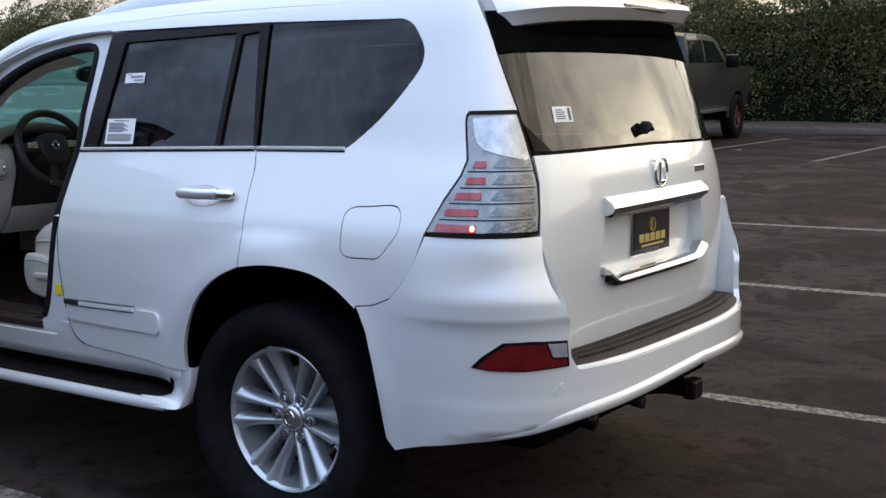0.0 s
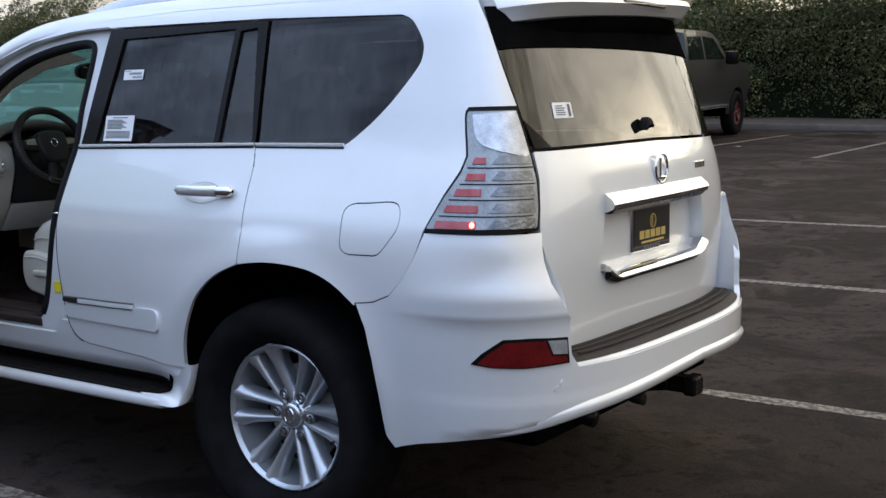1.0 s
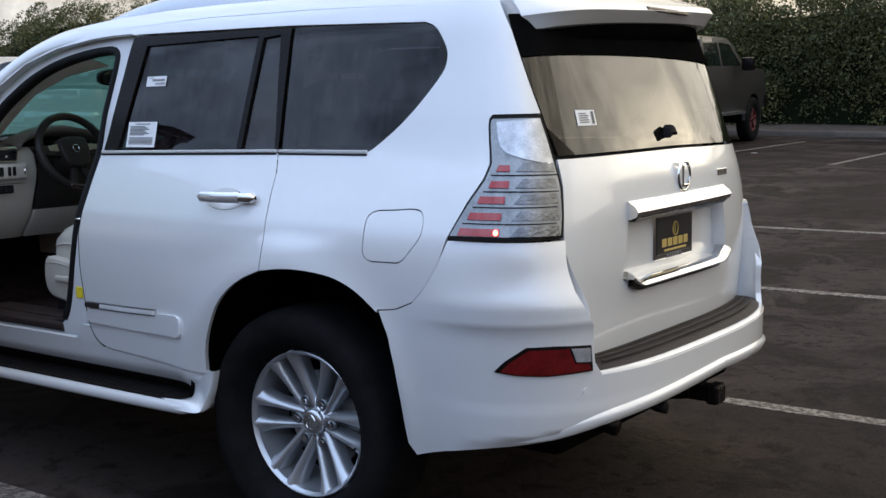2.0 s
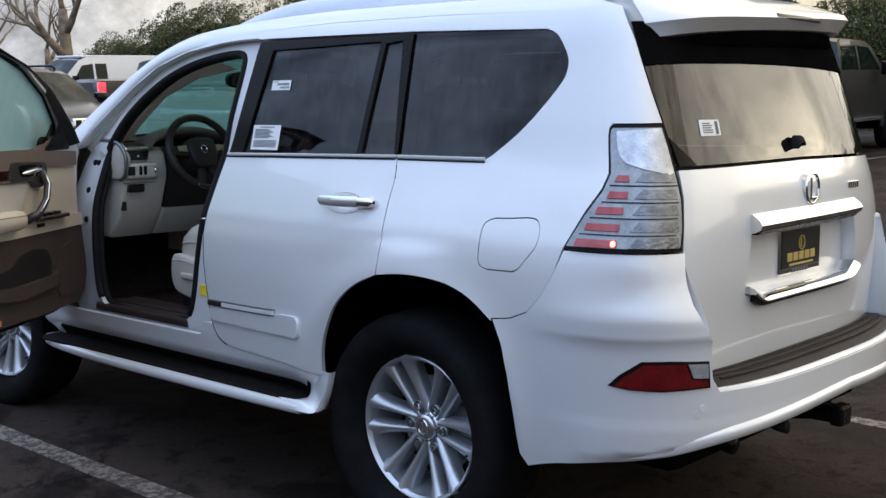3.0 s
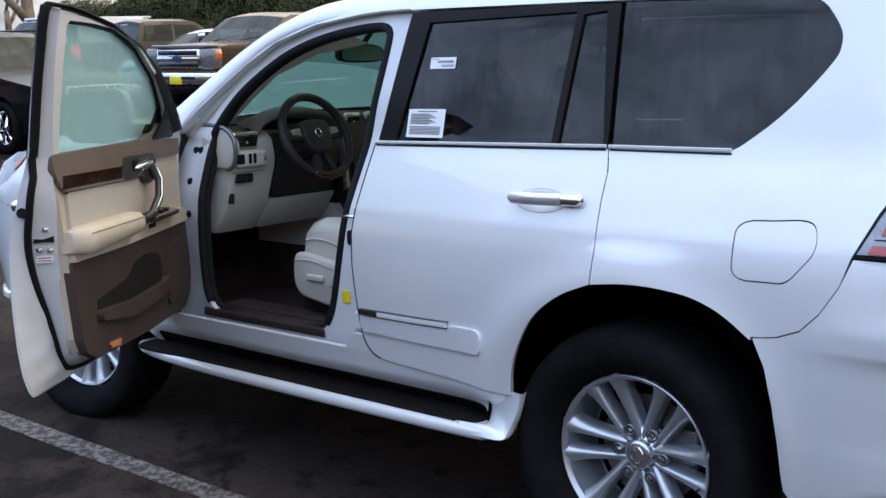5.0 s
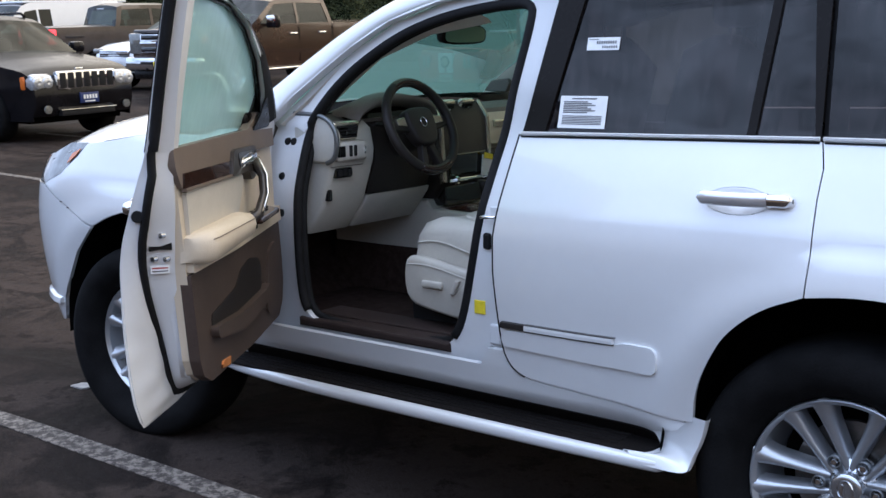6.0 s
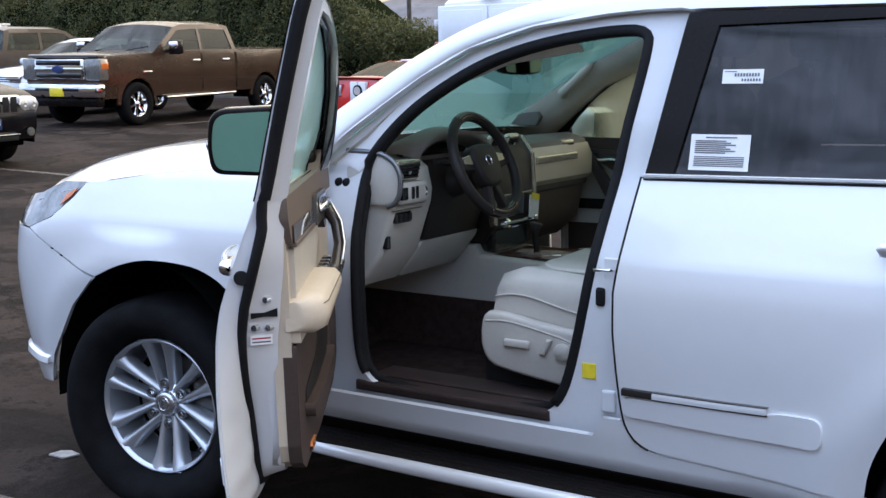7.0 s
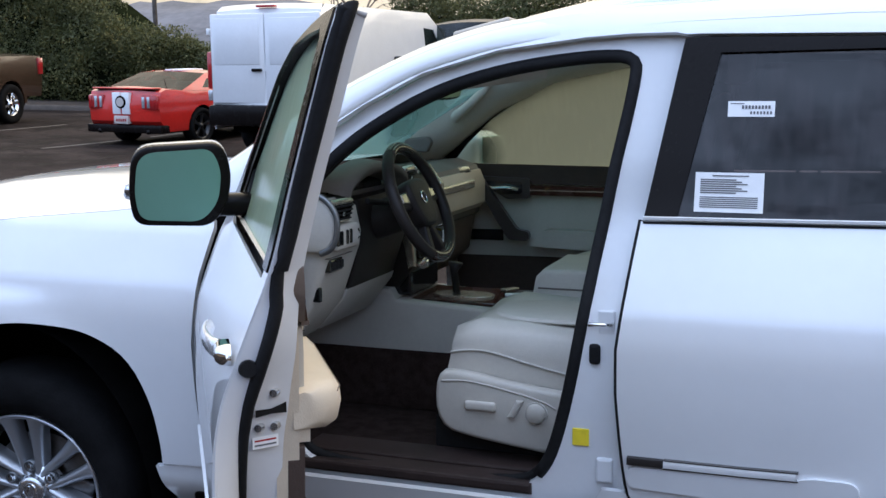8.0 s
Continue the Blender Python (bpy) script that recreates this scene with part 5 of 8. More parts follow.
for k in range(25):
    y = -.62 + .44 * k / 24
    h = math.sin(math.pi * k / 24) ** .45 if 0 < k < 24 else 0.0
    rows.append([(-1.99, y, 1.27 + .02 * h), (-1.86, y, 1.275 + .078 * h), (-1.775 - .01 * (1 - h), y, 1.262 + .080 * h), (-1.785, y, 1.250 + .068 * h), (-1.86, y, 1.245 + .055 * h)])
bm = sheet(rows)
part("cluster_hood", bm, DASHTOP, dash, "dark hood over the dials", True)
part("cluster", box(-1.90, -1.86, -.60, -.20, 1.13, 1.30, .02), BLACKGLASS, dash, "dark instrument cluster")
part("column_surround", prism([(-1.80, 1.25), (-1.79, 1.12), (-1.835, .992), (-1.95, .992), (-1.95, 1.25)], -.533, -.185, .015, "xz"), WHEELLEATHER, dash, "dark steering column surround", True, 40)
part("column", tube([(-1.95, -.40, 1.12), (-1.70, -.40, 1.21)], .055, 16), WHEELLEATHER, dash, smooth=True)
part("ignition_button", lathe([(.0, 0), (.018, 0), (.020, .004)], 16, center=(-1.775, -.622, 1.165)), CHROME, dash)
part("defroster_slot", box(-1.98, -1.92, -.66, -.60, 1.283, 1.290, .002), BLACKGLASS, dash)
part("stalk", tube([(-1.73, -.44, 1.23), (-1.75, -.58, 1.25)], .008, 8), MATTEBLACK, dash)
# centre stack
stack = part("console_tower", prism([(-1.845, 1.300), (-1.800, 1.235), (-1.785, 1.00), (-1.84, .93), (-2.0, .93), (-2.0, 1.30)], -.155, .155, .016, "xz", seg=3), WHEELLEATHER, dash, "dark centre stack in satin frames", True, 40)
for s in (-1, 1):
    part("stack_frame", prism([(-1.838, 1.302), (-1.790, 1.238), (-1.775, 1.00), (-1.80, .99), (-1.86, 1.29)], s * .148 - .010, s * .148 + .010, .006, "xz"), SILVERTRIM, stack, "satin side frame")
part("screen", prism([(-1.826, 1.252), (-1.795, 1.125), (-1.80, 1.12), (-1.84, 1.25)], -.105, .105, .002, "xz"), DISPLAY, stack, "screen with a pale warm reflection")
part("audio_panel", box(-1.80, -1.776, -.115, .115, 1.02, 1.105, .006), BLACKGLASS, stack)
part("stack_strip", box(-1.80, -1.770, -.13, .13, .995, 1.010, .004), CHROME, stack)
for k in range(2):
    part("knob", lathe([(.0, -.004), (.016, -.004), (.018, .01)], 16, center=(-1.77, -.10 + .20 * k, 1.003)), CHROME, stack)
# passenger side of the dash
part("passenger_panel", prism([(-1.845, 1.245), (-1.825, 1.20), (-1.825, 1.12), (-1.845, 1.10), (-1.93, 1.10), (-1.93, 1.245)], .165, .735, .016, "xz", seg=3), CREAM, dash, "beige padded dash panel", True, 40)
part("glovebox", prism([(-1.872, 1.098), (-1.865, 1.07), (-1.89, .94), (-1.98, .86), (-2.05, 1.0), (-1.95, 1.095)], .165, .735, .016, "xz", seg=3), TAUPE, dash, "taupe glovebox", True, 40)
part("wood_insert", box(-1.842, -1.818, .23, .58, 1.185, 1.215, .006), SILVERTRIM, dash)
part("hang_tag", prism([(.07, 1.09), (.135, 1.075), (.125, .995), (.06, 1.01)], -1.765, -1.760, 0, "yz"), PAPER, dash, "white hanging paper tag")
part("hang_tag_top", prism([(.078, 1.098), (.132, 1.086), (.130, 1.065), (.074, 1.077)], -1.759, -1.757, 0, "yz"), YELLOWTAG, dash)

# steering wheel
sw = part("steering_wheel", tube([(0, .182 * math.cos(a), .182 * math.sin(a)) for a in np.linspace(0, math.tau, 56, endpoint=False)], .0185, 12, closed=True), WHEELLEATHER, suv, "dark leather and wood steering wheel", True)
sw.matrix_basis = pose(-1.645, -.45, 1.238, 0, -24, 0) @ Matrix.Scale(.91, 4)
for a0, a1 in ((62, 118), (242, 298)):
    part("wood_rim", tube([(0, .182 * math.cos(radians(a)), .182 * math.sin(radians(a))) for a in np.linspace(a0, a1, 16)], .0185, 12), WOOD, sw, "dark polished wood rim section", True)
airbag = rounded([(-.085, .045), (-.06, .075), (.06, .075), (.085, .045), (.065, -.07), (.0, -.085), (-.065, -.07)], 2)
part("airbag_cover", prism(airbag, -.035, .018, .014, "yz", seg=3), WHEELLEATHER, sw, "dark airbag cover", True, 45)
part("centre_badge", tube([(.020, .016 * math.cos(a), .010 + .019 * math.sin(a)) for a in np.linspace(0, math.tau, 20, endpoint=False)], .002, 6, closed=True), CHROME, sw)
for s in (-1, 1):
    part("spoke", prism([(s * .07, .045), (s * .17, .030), (s * .172, -.005), (s * .07, -.02)], -.03, .0, .006, "yz"), WHEELLEATHER, sw)
    part("control_pad", prism([(s * .082, .040), (s * .135, .034), (s * .135, .008), (s * .082, .002)], -.005, .006, .004, "yz"), SILVERTRIM, sw, "satin control pad")
    part("spoke", prism([(s * .035, -.07), (s * .065, -.165), (s * .035, -.17), (s * .008, -.08)], -.03, .0, .005, "yz"), WHEELLEATHER, sw)

# console and seats
cons = part("centre_console", prism([(-2.36, .545), (-2.36, .93), (-1.86, .93), (-1.84, .895), (-1.50, .880), (-1.405, .880), (-1.385, .99), (-1.36, 1.015), (-.95, 1.015), (-.93, .98), (-.93, .545)], -.165, .165, .014, "xz", seg=3), GREYTRIM, suv, "pale grey centre console", True, 40)
part("console_top", prism([(-1.84, -.13), (-1.84, .13), (-1.42, .13), (-1.42, -.13)], .880, .8935, .003, "xy"), WOOD, cons, "dark wood console top")
part("cubby", box(-1.90, -1.80, -.125, .125, .90, .985, .01), BLACKGLASS, cons, "dark open cubby")
part("gear_gate", prism(rounded([(-1.76, -.08), (-1.76, .03), (-1.56, .03), (-1.56, -.08)], 2), .892, .900, .002, "xy"), SILVERTRIM, cons)
part("gear_lever", tube([(-1.68, -.03, .89), (-1.69, -.03, .97), (-1.685, -.03, 1.0)], [.012, .012, .024], 12), WHEELLEATHER, cons, smooth=True)
part("carpet_side", box(-2.36, -.95, -.172, -.160, .545, .734, .004), CARPET, cons, "dark carpet on the console side")
part("lid_seam", box(-1.375, -.94, -.168, .168, .955, .960, .001), DASHTOP, cons)
for k, (x, y, a) in enumerate(((-1.50, .01, 20), (-1.46, -.05, -35), (-1.53, .06, 60))):
    b = part("key_tag", box(-.03, .03, -.014, .014, 0, .008, .003), PAPER if k < 2 else SILVERTRIM, cons, "paper key tag")
    b.matrix_basis = pose(x, y, .894 + .004 * k, 0, 0, a)


def make_seat():
    """A power front seat, local origin on the floor under its middle, facing -x."""
    e = new("front_seat")
    cush = []
    for k in range(13):
        y = -.245 + .49 * k / 12
        b = abs(y) / .245
        up = .020 * (b ** 3)
        sd = -.05 * max(0, b - .82) / .18
        cush.append([(-.215, y, .20 + .02 * b), (-.225 + .02 * b, y, .265), (-.20, y, .325 + up + sd), (-.13, y, .345 + up * 1.5 + sd), (0, y, .332 + up * 2 + sd), (.20, y, .318 + up * 2 + sd), (.26, y, .32 + sd), (.26, y, .18)])
    bm = sheet(cush)
    vs = [v for v in bm.verts]
    bm.faces.new(vs[:8][::-1])
    bm.faces.new(vs[-8:])
    bmesh.ops.recalc_face_normals(bm, faces=bm.faces[:])
    part("seat_cushion", bm, LEATHER, e, "cream leather cushion", True, 70)
    part("cushion_insert", prism(rounded([(-.15, -.14), (-.15, .14), (.22, .14), (.22, -.14)], 3), .338, .352, .007, "xy"), LEATHER, e, smooth=True)
    back = []
    for k in range(13):
        y = -.245 + .49 * k / 12
        b = abs(y) / .245
        f = -.03 * b ** 3 + .04 * max(0, b - .85) / .15
        back.append([(.16 + f, y, .30), (.20 + f, y, .45), (.235 + f, y, .65), (.30 + f, y, .90 - .04 * b ** 4), (.36, y, .935 - .06 * b ** 4), (.41, y, .88 - .05 * b ** 4), (.36, y, .60), (.31, y, .30)])
    bm = sheet(back)
    vs = [v for v in bm.verts]
    bm.faces.new(vs[:8])
    bm.faces.new(vs[-8:][::-1])
    bmesh.ops.recalc_face_normals(bm, faces=bm.faces[:])
    part("seat_back", bm, LEATHER, e, "cream leather seat back", True, 70)
    part("headrest", box(.34, .45, -.13, .13, .96, 1.15, .045, 4), LEATHER, e, smooth=True)
    for y in (-.06, .06):
        part("headrest_post", tube([(.39, y, .90), (.395, y, .98)], .007, 8), CHROME, e)
    sp = rounded([(-.232, .080), (-.235, .228), (-.17, .236), (.0, .205), (.24, .190), (.24, .02), (.10, .03), (-.12, .055)], 2)
    sv = part("side_valance", prism(sp, -.292, -.250, .014, "xz", seg=3), LEATHER, e, "pale valance with seat switches", True, 45)
    part("seat_switch", box(-.150, -.065, -.305, -.290, .135, .160, .009, 3), LEATHER, e, smooth=True)
    part("recline_switch", prism([(-.035, .125), (-.010, .172), (.008, .172), (-.015, .125)], -.306, -.290, .006, "xz"), LEATHER, e)
    part("lumbar_knob", lathe([(.0, -.305), (.022, -.305), (.026, -.300), (.026, -.288)], 24, center=(.040, 0, .140)), LEATHER, e, smooth=True)
    part("knob_ring", lathe([(.026, -.297), (.030, -.297), (.030, -.290)], 24, center=(.040, 0, .140)), GREYTRIM, e)
    seam = [(-.205, .272), (-.15, .283), (-.09, .280), (-.02, .262), (.08, .240), (.20, .222)]
    part("cushion_seam", tube([(x, -.2475, z) for x, z in eased(seam, 2)], .0028, 6), GREYTRIM, e, smooth=True)
    part("valance_groove", tube([(x, -.2925, z) for x, z in eased([(-.215, .205), (-.14, .212), (-.02, .190), (.06, .172), (.09, .155)], 2)], .0025, 6), GREYTRIM, e, smooth=True)
    for y in (-.20, .20):
        part("seat_rail", box(-.26, .26, y - .02, y + .02, .0, .09, .008), MATTEBLACK, e)
    return e
seat = make_seat()
seat.parent = suv
seat.matrix_basis = pose(-1.265, -.445, .600, 0, 0, 0)
copy_thing(seat, pose(-1.265, .445, .600, 0, 0, 0))
bench = new("rear_seat")
bench.parent = suv
part("seat_cushion", box(-.62, -.10, -.53, .53, .66, .90, .06, 4), LEATHER, bench, smooth=True)
part("seat_back", prism([(-.15, .85), (.0, 1.42), (.14, 1.42), (.10, .80)], -.53, .53, .04, "xz", seg=3), LEATHER, bench, smooth=True)
for y in (-.38, .38):
    part("headrest", box(.02, .13, y - .12, y + .12, 1.42, 1.58, .04, 3), LEATHER, bench, smooth=True)

# headliner, far door card, pillar trims, mirror, visor
part("headliner", sheet([across(x, ROOFEDGE(x) - .045, .05) for x in (-1.34, -1.15, -.9, -.5, 0, .4, .6)]), HEADLINER, suv, smooth=True)
fdoor = panel("far_door", far(skin), [(-.99, .57), (-2.03, .57), (-2.05, 1.0), (-2.04, 1.262), (-.955, 1.254), (-.986, .965)][::-1], PAINT, suv, flip=True, label="passenger door with grey and brown trim")
card = [(-1.02, .62), (-1.98, .62), (-1.98, 1.25), (-1.02, 1.25)]
def card_skin(d):
    return lambda u, z: np.array((u, .80 - d + .05 * (z - .6) * -.4 - .03 * max(0, (-u - 1.5)) ** 2, z))
panel("door_card", card_skin(0), card, GREYTRIM, fdoor, gap=0, depth=.02, flip=False, label="pale grey door card")
panel("upper_trim", card_skin(.012), [(-1.02, 1.185), (-1.98, 1.185), (-1.98, 1.262), (-1.02, 1.255)], BROWN, fdoor, gap=0, depth=.02, label="dark brown upper trim")
panel("wood_strip", card_skin(.018), [(-1.02, 1.143), (-1.67, 1.143), (-1.67, 1.180), (-1.02, 1.180)], WOOD, fdoor, gap=0, depth=.01, label="dark polished wood strip")
panel("bright_line", card_skin(.0195), [(-1.02, 1.160), (-1.67, 1.160), (-1.67, 1.164), (-1.02, 1.164)], SILVERTRIM, fdoor, gap=0, depth=.002)
panel("armrest", card_skin(.06), soft([(-1.04, .93), (-1.04, 1.01), (-1.60, 1.015), (-1.66, .95)], .03), GREYTRIM, fdoor, gap=0, depth=.06, label="pale padded armrest")
panel("map_pocket", card_skin(.006), [(-1.04, .63), (-1.96, .63), (-1.96, .90), (-1.04, .91)], BROWN, fdoor, gap=0, depth=.006)
panel("door_slot", card_skin(.008), [(-1.77, .962), (-1.965, .962), (-1.965, 1.002), (-1.77, 1.006)], BLACKGLASS, fdoor, gap=0, depth=.004)
panel("handle_bezel", card_skin(.024), soft([(-1.66, 1.130), (-1.75, 1.126), (-1.87, 1.195), (-1.878, 1.214), (-1.66, 1.208)], .012), GRIP, fdoor, gap=0, depth=.02, label="dark satin handle bezel")
panel("handle_cup", card_skin(.0265), soft([(-1.690, 1.148), (-1.785, 1.146), (-1.842, 1.196), (-1.690, 1.194)], .012), BLACKGLASS, fdoor, gap=0, depth=.004)
c = card_skin(.045)
part("inner_handle", tube([c(-1.70, 1.166), c(-1.75, 1.172), c(-1.80, 1.168), c(-1.815, 1.176)], [.006, .009, .008, .005], 8), CHROME, fdoor, "chrome door release", True)
panel("pull_grip", card_skin(.055), soft([(-1.880, 1.212), (-1.842, 1.206), (-1.702, 1.012), (-1.655, 1.006), (-1.655, .970), (-1.735, .970), (-1.775, 1.03)], .018), GRIP, fdoor, gap=0, depth=.03, label="dark satin pull grip")
fw = [(-1.02, 1.25), (-1.99, 1.25), (-1.90, 1.35), (-1.79, 1.45), (-1.67, 1.54), (-1.50, 1.60), (-1.31, 1.635), (-1.10, 1.655), (-.98, 1.655)]
panel("far_door_window", far(skin), fw[::-1], OLIVEFOG, fdoor, off=-.012, gap=0, depth=0, flip=True, label="misted window").visible_shadow = False
fr_o = [(-.955, 1.243), (-2.07, 1.243), (-1.965, 1.36), (-1.835, 1.47), (-1.705, 1.562), (-1.52, 1.624), (-1.32, 1.660), (-1.11, 1.680), (-.89, 1.690)]
panel("far_window_frame", far(skin), fr_o[::-1], BLACKTRIM, fdoor, holes=[shrink(fw, .004)], off=-.004, gap=.002, flip=True)
mh = part("far_mirror", box(-.06, .07, 0, .20, -.09, .09, .05, 4), PAINT, suv, "white door mirror on the passenger side", True)
mh.matrix_basis = pose(-1.955, .86, 1.29, 0, 0, -12)
part("mirror_glass", box(.068, .074, .02, .185, -.07, .07, .01), MIRROR, mh)
SCREENSIDE = [(-2.20, .625, 1.28), (-2.05, .62, 1.40), (-1.90, .61, 1.51), (-1.776, .595, 1.60), (-1.55, .57, 1.68), (-1.32, .55, 1.715)]
NEARSIDE = [(-2.00, .795, 1.245), (-1.885, .78, 1.325), (-1.775, .75, 1.420), (-1.655, .72, 1.510), (-1.475, .695, 1.580), (-1.24, .675, 1.608)]
FARSIDE = [(-2.07, .79, 1.240), (-1.975, .78, 1.305), (-1.880, .755, 1.382), (-1.775, .73, 1.458), (-1.55, .70, 1.568), (-1.26, .68, 1.625)]
for s in (-1, 1):
    rows = []
    k = 1 if s > 0 else .955
    for a, b in zip(SCREENSIDE, FARSIDE if s > 0 else NEARSIDE):
        a, b = Vector(a), Vector(b)
        if s < 0:
            a.z -= .12
        m = (a + b) / 2 + Vector((.03, -.025, -.02))
        rows.append([(p.x, s * p.y * k, p.z) for p in (a, a * .6 + m * .4 + Vector((.012, -.012, 0)), m, b * .6 + m * .4 + Vector((.008, -.006, 0)), b, b + Vector((.0, .03, .01)))])
    part("pillar_trim", sheet(rows), PALETRIM, suv, "pale windscreen pillar trim", True)
    if s < 0:
        gpts = [(-1.790, -.705, 1.415), (-1.771, -.655, 1.431), (-1.730, -.638, 1.455), (-1.683, -.635, 1.481), (-1.635, -.645, 1.503), (-1.599, -.665, 1.519), (-1.58, -.705, 1.525)]
    else:
        gpts = [(-1.93, .68, 1.430), (-1.905, .612, 1.448), (-1.875, .597, 1.468), (-1.845, .588, 1.490), (-1.785, .588, 1.545), (-1.765, .60, 1.585), (-1.765, .65, 1.615)]
    part("grab_handle", tube(gpts, [.020, .019, .017, .016, .016, .018, .020], 12), PALETRIM, suv, "pale grab handle", True)
part("tweeter", prism(soft([(-2.135, 1.318), (-2.015, 1.312), (-1.995, 1.350), (-2.010, 1.372), (-2.095, 1.364)], .008), .588, .620, .006, "xz"), DASHTOP, suv, "dark tweeter grille")
mi = part("inside_mirror", prism(rounded([(-.125, -.03), (-.115, .035), (.115, .035), (.125, -.03), (.08, -.042), (-.08, -.042)], 2), -.03, .005, .008, "yz", seg=3), BLACKTRIM, suv, "black rear-view mirror", True, 45)
mi.matrix_basis = pose(-1.675, -.15, 1.560, 0, 6, -5)
part("mirror_glass", prism(rounded([(-.112, -.026), (-.104, .028), (.104, .028), (.112, -.026), (.07, -.034), (-.07, -.034)], 2), .004, .008, 0, "yz"), MIRROR, mi)
part("mirror_stem", tube([(-1.695, -.14, 1.573), (-1.67, -.08, 1.66)], .012, 8), BLACKTRIM, suv)
for s, rz in ((-1, 6), (1, -4)):
    v = part("sun_visor", box(-.16, .0, -.19, .19, -.008, .008, .007, 2), HEADLINER, suv, "beige sun visor", True)
    v.matrix_basis = pose(-1.38, s * .33, 1.735, 0, -14, rz)

# ---------------------------------------------------------------- the open driver's door
HX, HY, SWING, LONG = -2.04, -.90, 56.5, 1.055
door = new("front_door")
door.parent = suv
door["label"] = "open driver's door with cream and brown trim"
door.matrix_basis = Matrix.Translation((HX, HY, 0)) @ Matrix.Rotation(radians(-SWING), 4, "Z") @ Matrix.Diagonal((LONG, 1, 1, 1)) @ Matrix.Translation((-HX, -HY - .025, 0))
WIN = [(-1.030, 1.262), (-1.79, 1.262), (-1.86, 1.272), (-1.79, 1.375), (-1.67, 1.480), (-1.50, 1.575), (-1.32, 1.630), (-1.12, 1.645), (-.985, 1.648), (-.966, 1.636)]
# the door's rim in three lines: outer skin, weather seal, inner pressing; the lines draw apart towards the lower rear corner
RIM = [((-.955, 1.254), (-.962, 1.262), (-.990, 1.264)), ((-.966, 1.160), (-.965, 1.160), (-1.003, 1.160)), ((-.978, 1.066), (-.990, 1.066), (-1.022, 1.066)),
       ((-.988, .910), (-1.036, .915), (-1.050, .930)), ((-.986, .790), (-1.092, .790), (-1.082, .800)), ((-.985, .690), (-1.132, .690), (-1.110, .690)),
       ((-.990, .610), (-1.160, .622), (-1.135, .640)), ((-1.010, .552), (-1.200, .588), (-1.190, .614)), ((-1.060, .536), (-1.300, .574), (-1.300, .604)),
       ((-1.30, .540), (-1.50, .572), (-1.50, .600)), ((-1.60, .546), (-1.70, .572), (-1.70, .600)), ((-1.97, .556), (-1.945, .582), (-1.93, .608)),
       ((-2.000, .60), (-1.985, .62), (-1.98, .640)), ((-2.018, .80), (-2.008, .80), (-2.00, .80)), ((-2.022, .95), (-2.012, .95), (-2.004, .95)), ((-2.015, 1.20), (-2.007, 1.20), (-2.00, 1.20)), ((-2.015, 1.262), (-2.007, 1.262), (-1.995, 1.262))]
TOPRIM = [(-1.93, 1.345), (-1.80, 1.435), (-1.68, 1.512), (-1.52, 1.593), (-1.32, 1.648), (-1.11, 1.678), (-1.0, 1.688), (-.900, 1.691), (-.885, 1.672), (-.912, 1.50)]
SEALIN = [(-1.85, 1.290), (-1.765, 1.390), (-1.655, 1.476), (-1.51, 1.562), (-1.32, 1.620), (-1.11, 1.652), (-1.0, 1.660), (-.945, 1.662), (-.926, 1.640), (-.955, 1.45)]
outer = [r[0] for r in RIM] + TOPRIM
mid_l = [r[1] for r in RIM] + shrink(TOPRIM, .010)
inner_l = [r[2] for r in RIM] + shrink(TOPRIM, .022)
panel("outer_skin", skin, outer, PAINT, door, holes=[shrink(WIN, -.012)], gap=.003, depth=.008)
inn = lambda d: (lambda u, z: skin(u, z) + np.array((0, d, 0)))
IN = curve([.5, .60, .75, 1.0, 1.10, 1.20, 1.26, 1.30, 1.70], [.075, .100, .122, .122, .106, .076, .060, .056, .050])
def inner_skin(u, z):
    """The door's inner pressing; its thickness grows towards the sill of the window."""
    return skin(u, z) + np.array((0, IN(z), 0))
panel("inner_pressing", inner_skin, inner_l, JAMB, door, holes=[WIN], gap=0, depth=.026, flip=True)
# shoulder from the skin's hem to the seal, with the pressed dents of its lower corner, and the wall from the seal to the inner pressing
def finer(lines, k=5):
    """Points between those of a closed line, cut round like a thin spring."""
    n, q = len(lines), []
    for i in range(n):
        p0, p1, p2, p3 = (np.array(lines[(i + j) % n]) for j in (-1, 0, 1, 2))
        for j in range(k):
            t = j / k
            q.append(p1 + .5 * t * ((p2 - p0) + t * (2 * p0 - 5 * p1 + 4 * p2 - p3 + t * (3 * (p1 - p2) + p3 - p0))))
    return q
MIDY = curve([.5, .60, .80, 1.05, 1.20, 1.262, 1.70], [.034, .042, .052, .050, .038, .018, .014])
fo, fm, fi = finer(outer), finer(mid_l), finer(inner_l)
rows_a, rows_b = [], []
for o, m_, i_ in zip(fo + fo[:1], fm + fm[:1], fi + fi[:1]):
    a = skin(*o) + np.array((0, .004, 0))
    m3 = skin(*m_) + np.array((0, MIDY(m_[1]), 0))
    i3 = inner_skin(*i_)
    row = []
    for f in np.linspace(0, 1, 7):
        p = a * (1 - f) + m3 * f
        p[1] += .010 * math.sin(math.pi * f) * (-1 if o[1] < 1.2 else 0) * -1
        if o[1] < .80 and o[0] > -1.35:
            p[1] += .016 * math.sin(math.pi * f) * noise.noise(Vector((o[0] * 9, o[1] * 16, f * 2.3)))
        row.append(p)
    rows_a.append(row)
    rows_b.append([m3, m3 * .8 + i3 * .2, m3 * .3 + i3 * .7, i3 + np.array((0, .002, 0))])
bm = sheet(rows_a)
bmesh.ops.recalc_face_normals(bm, faces=bm.faces[:])
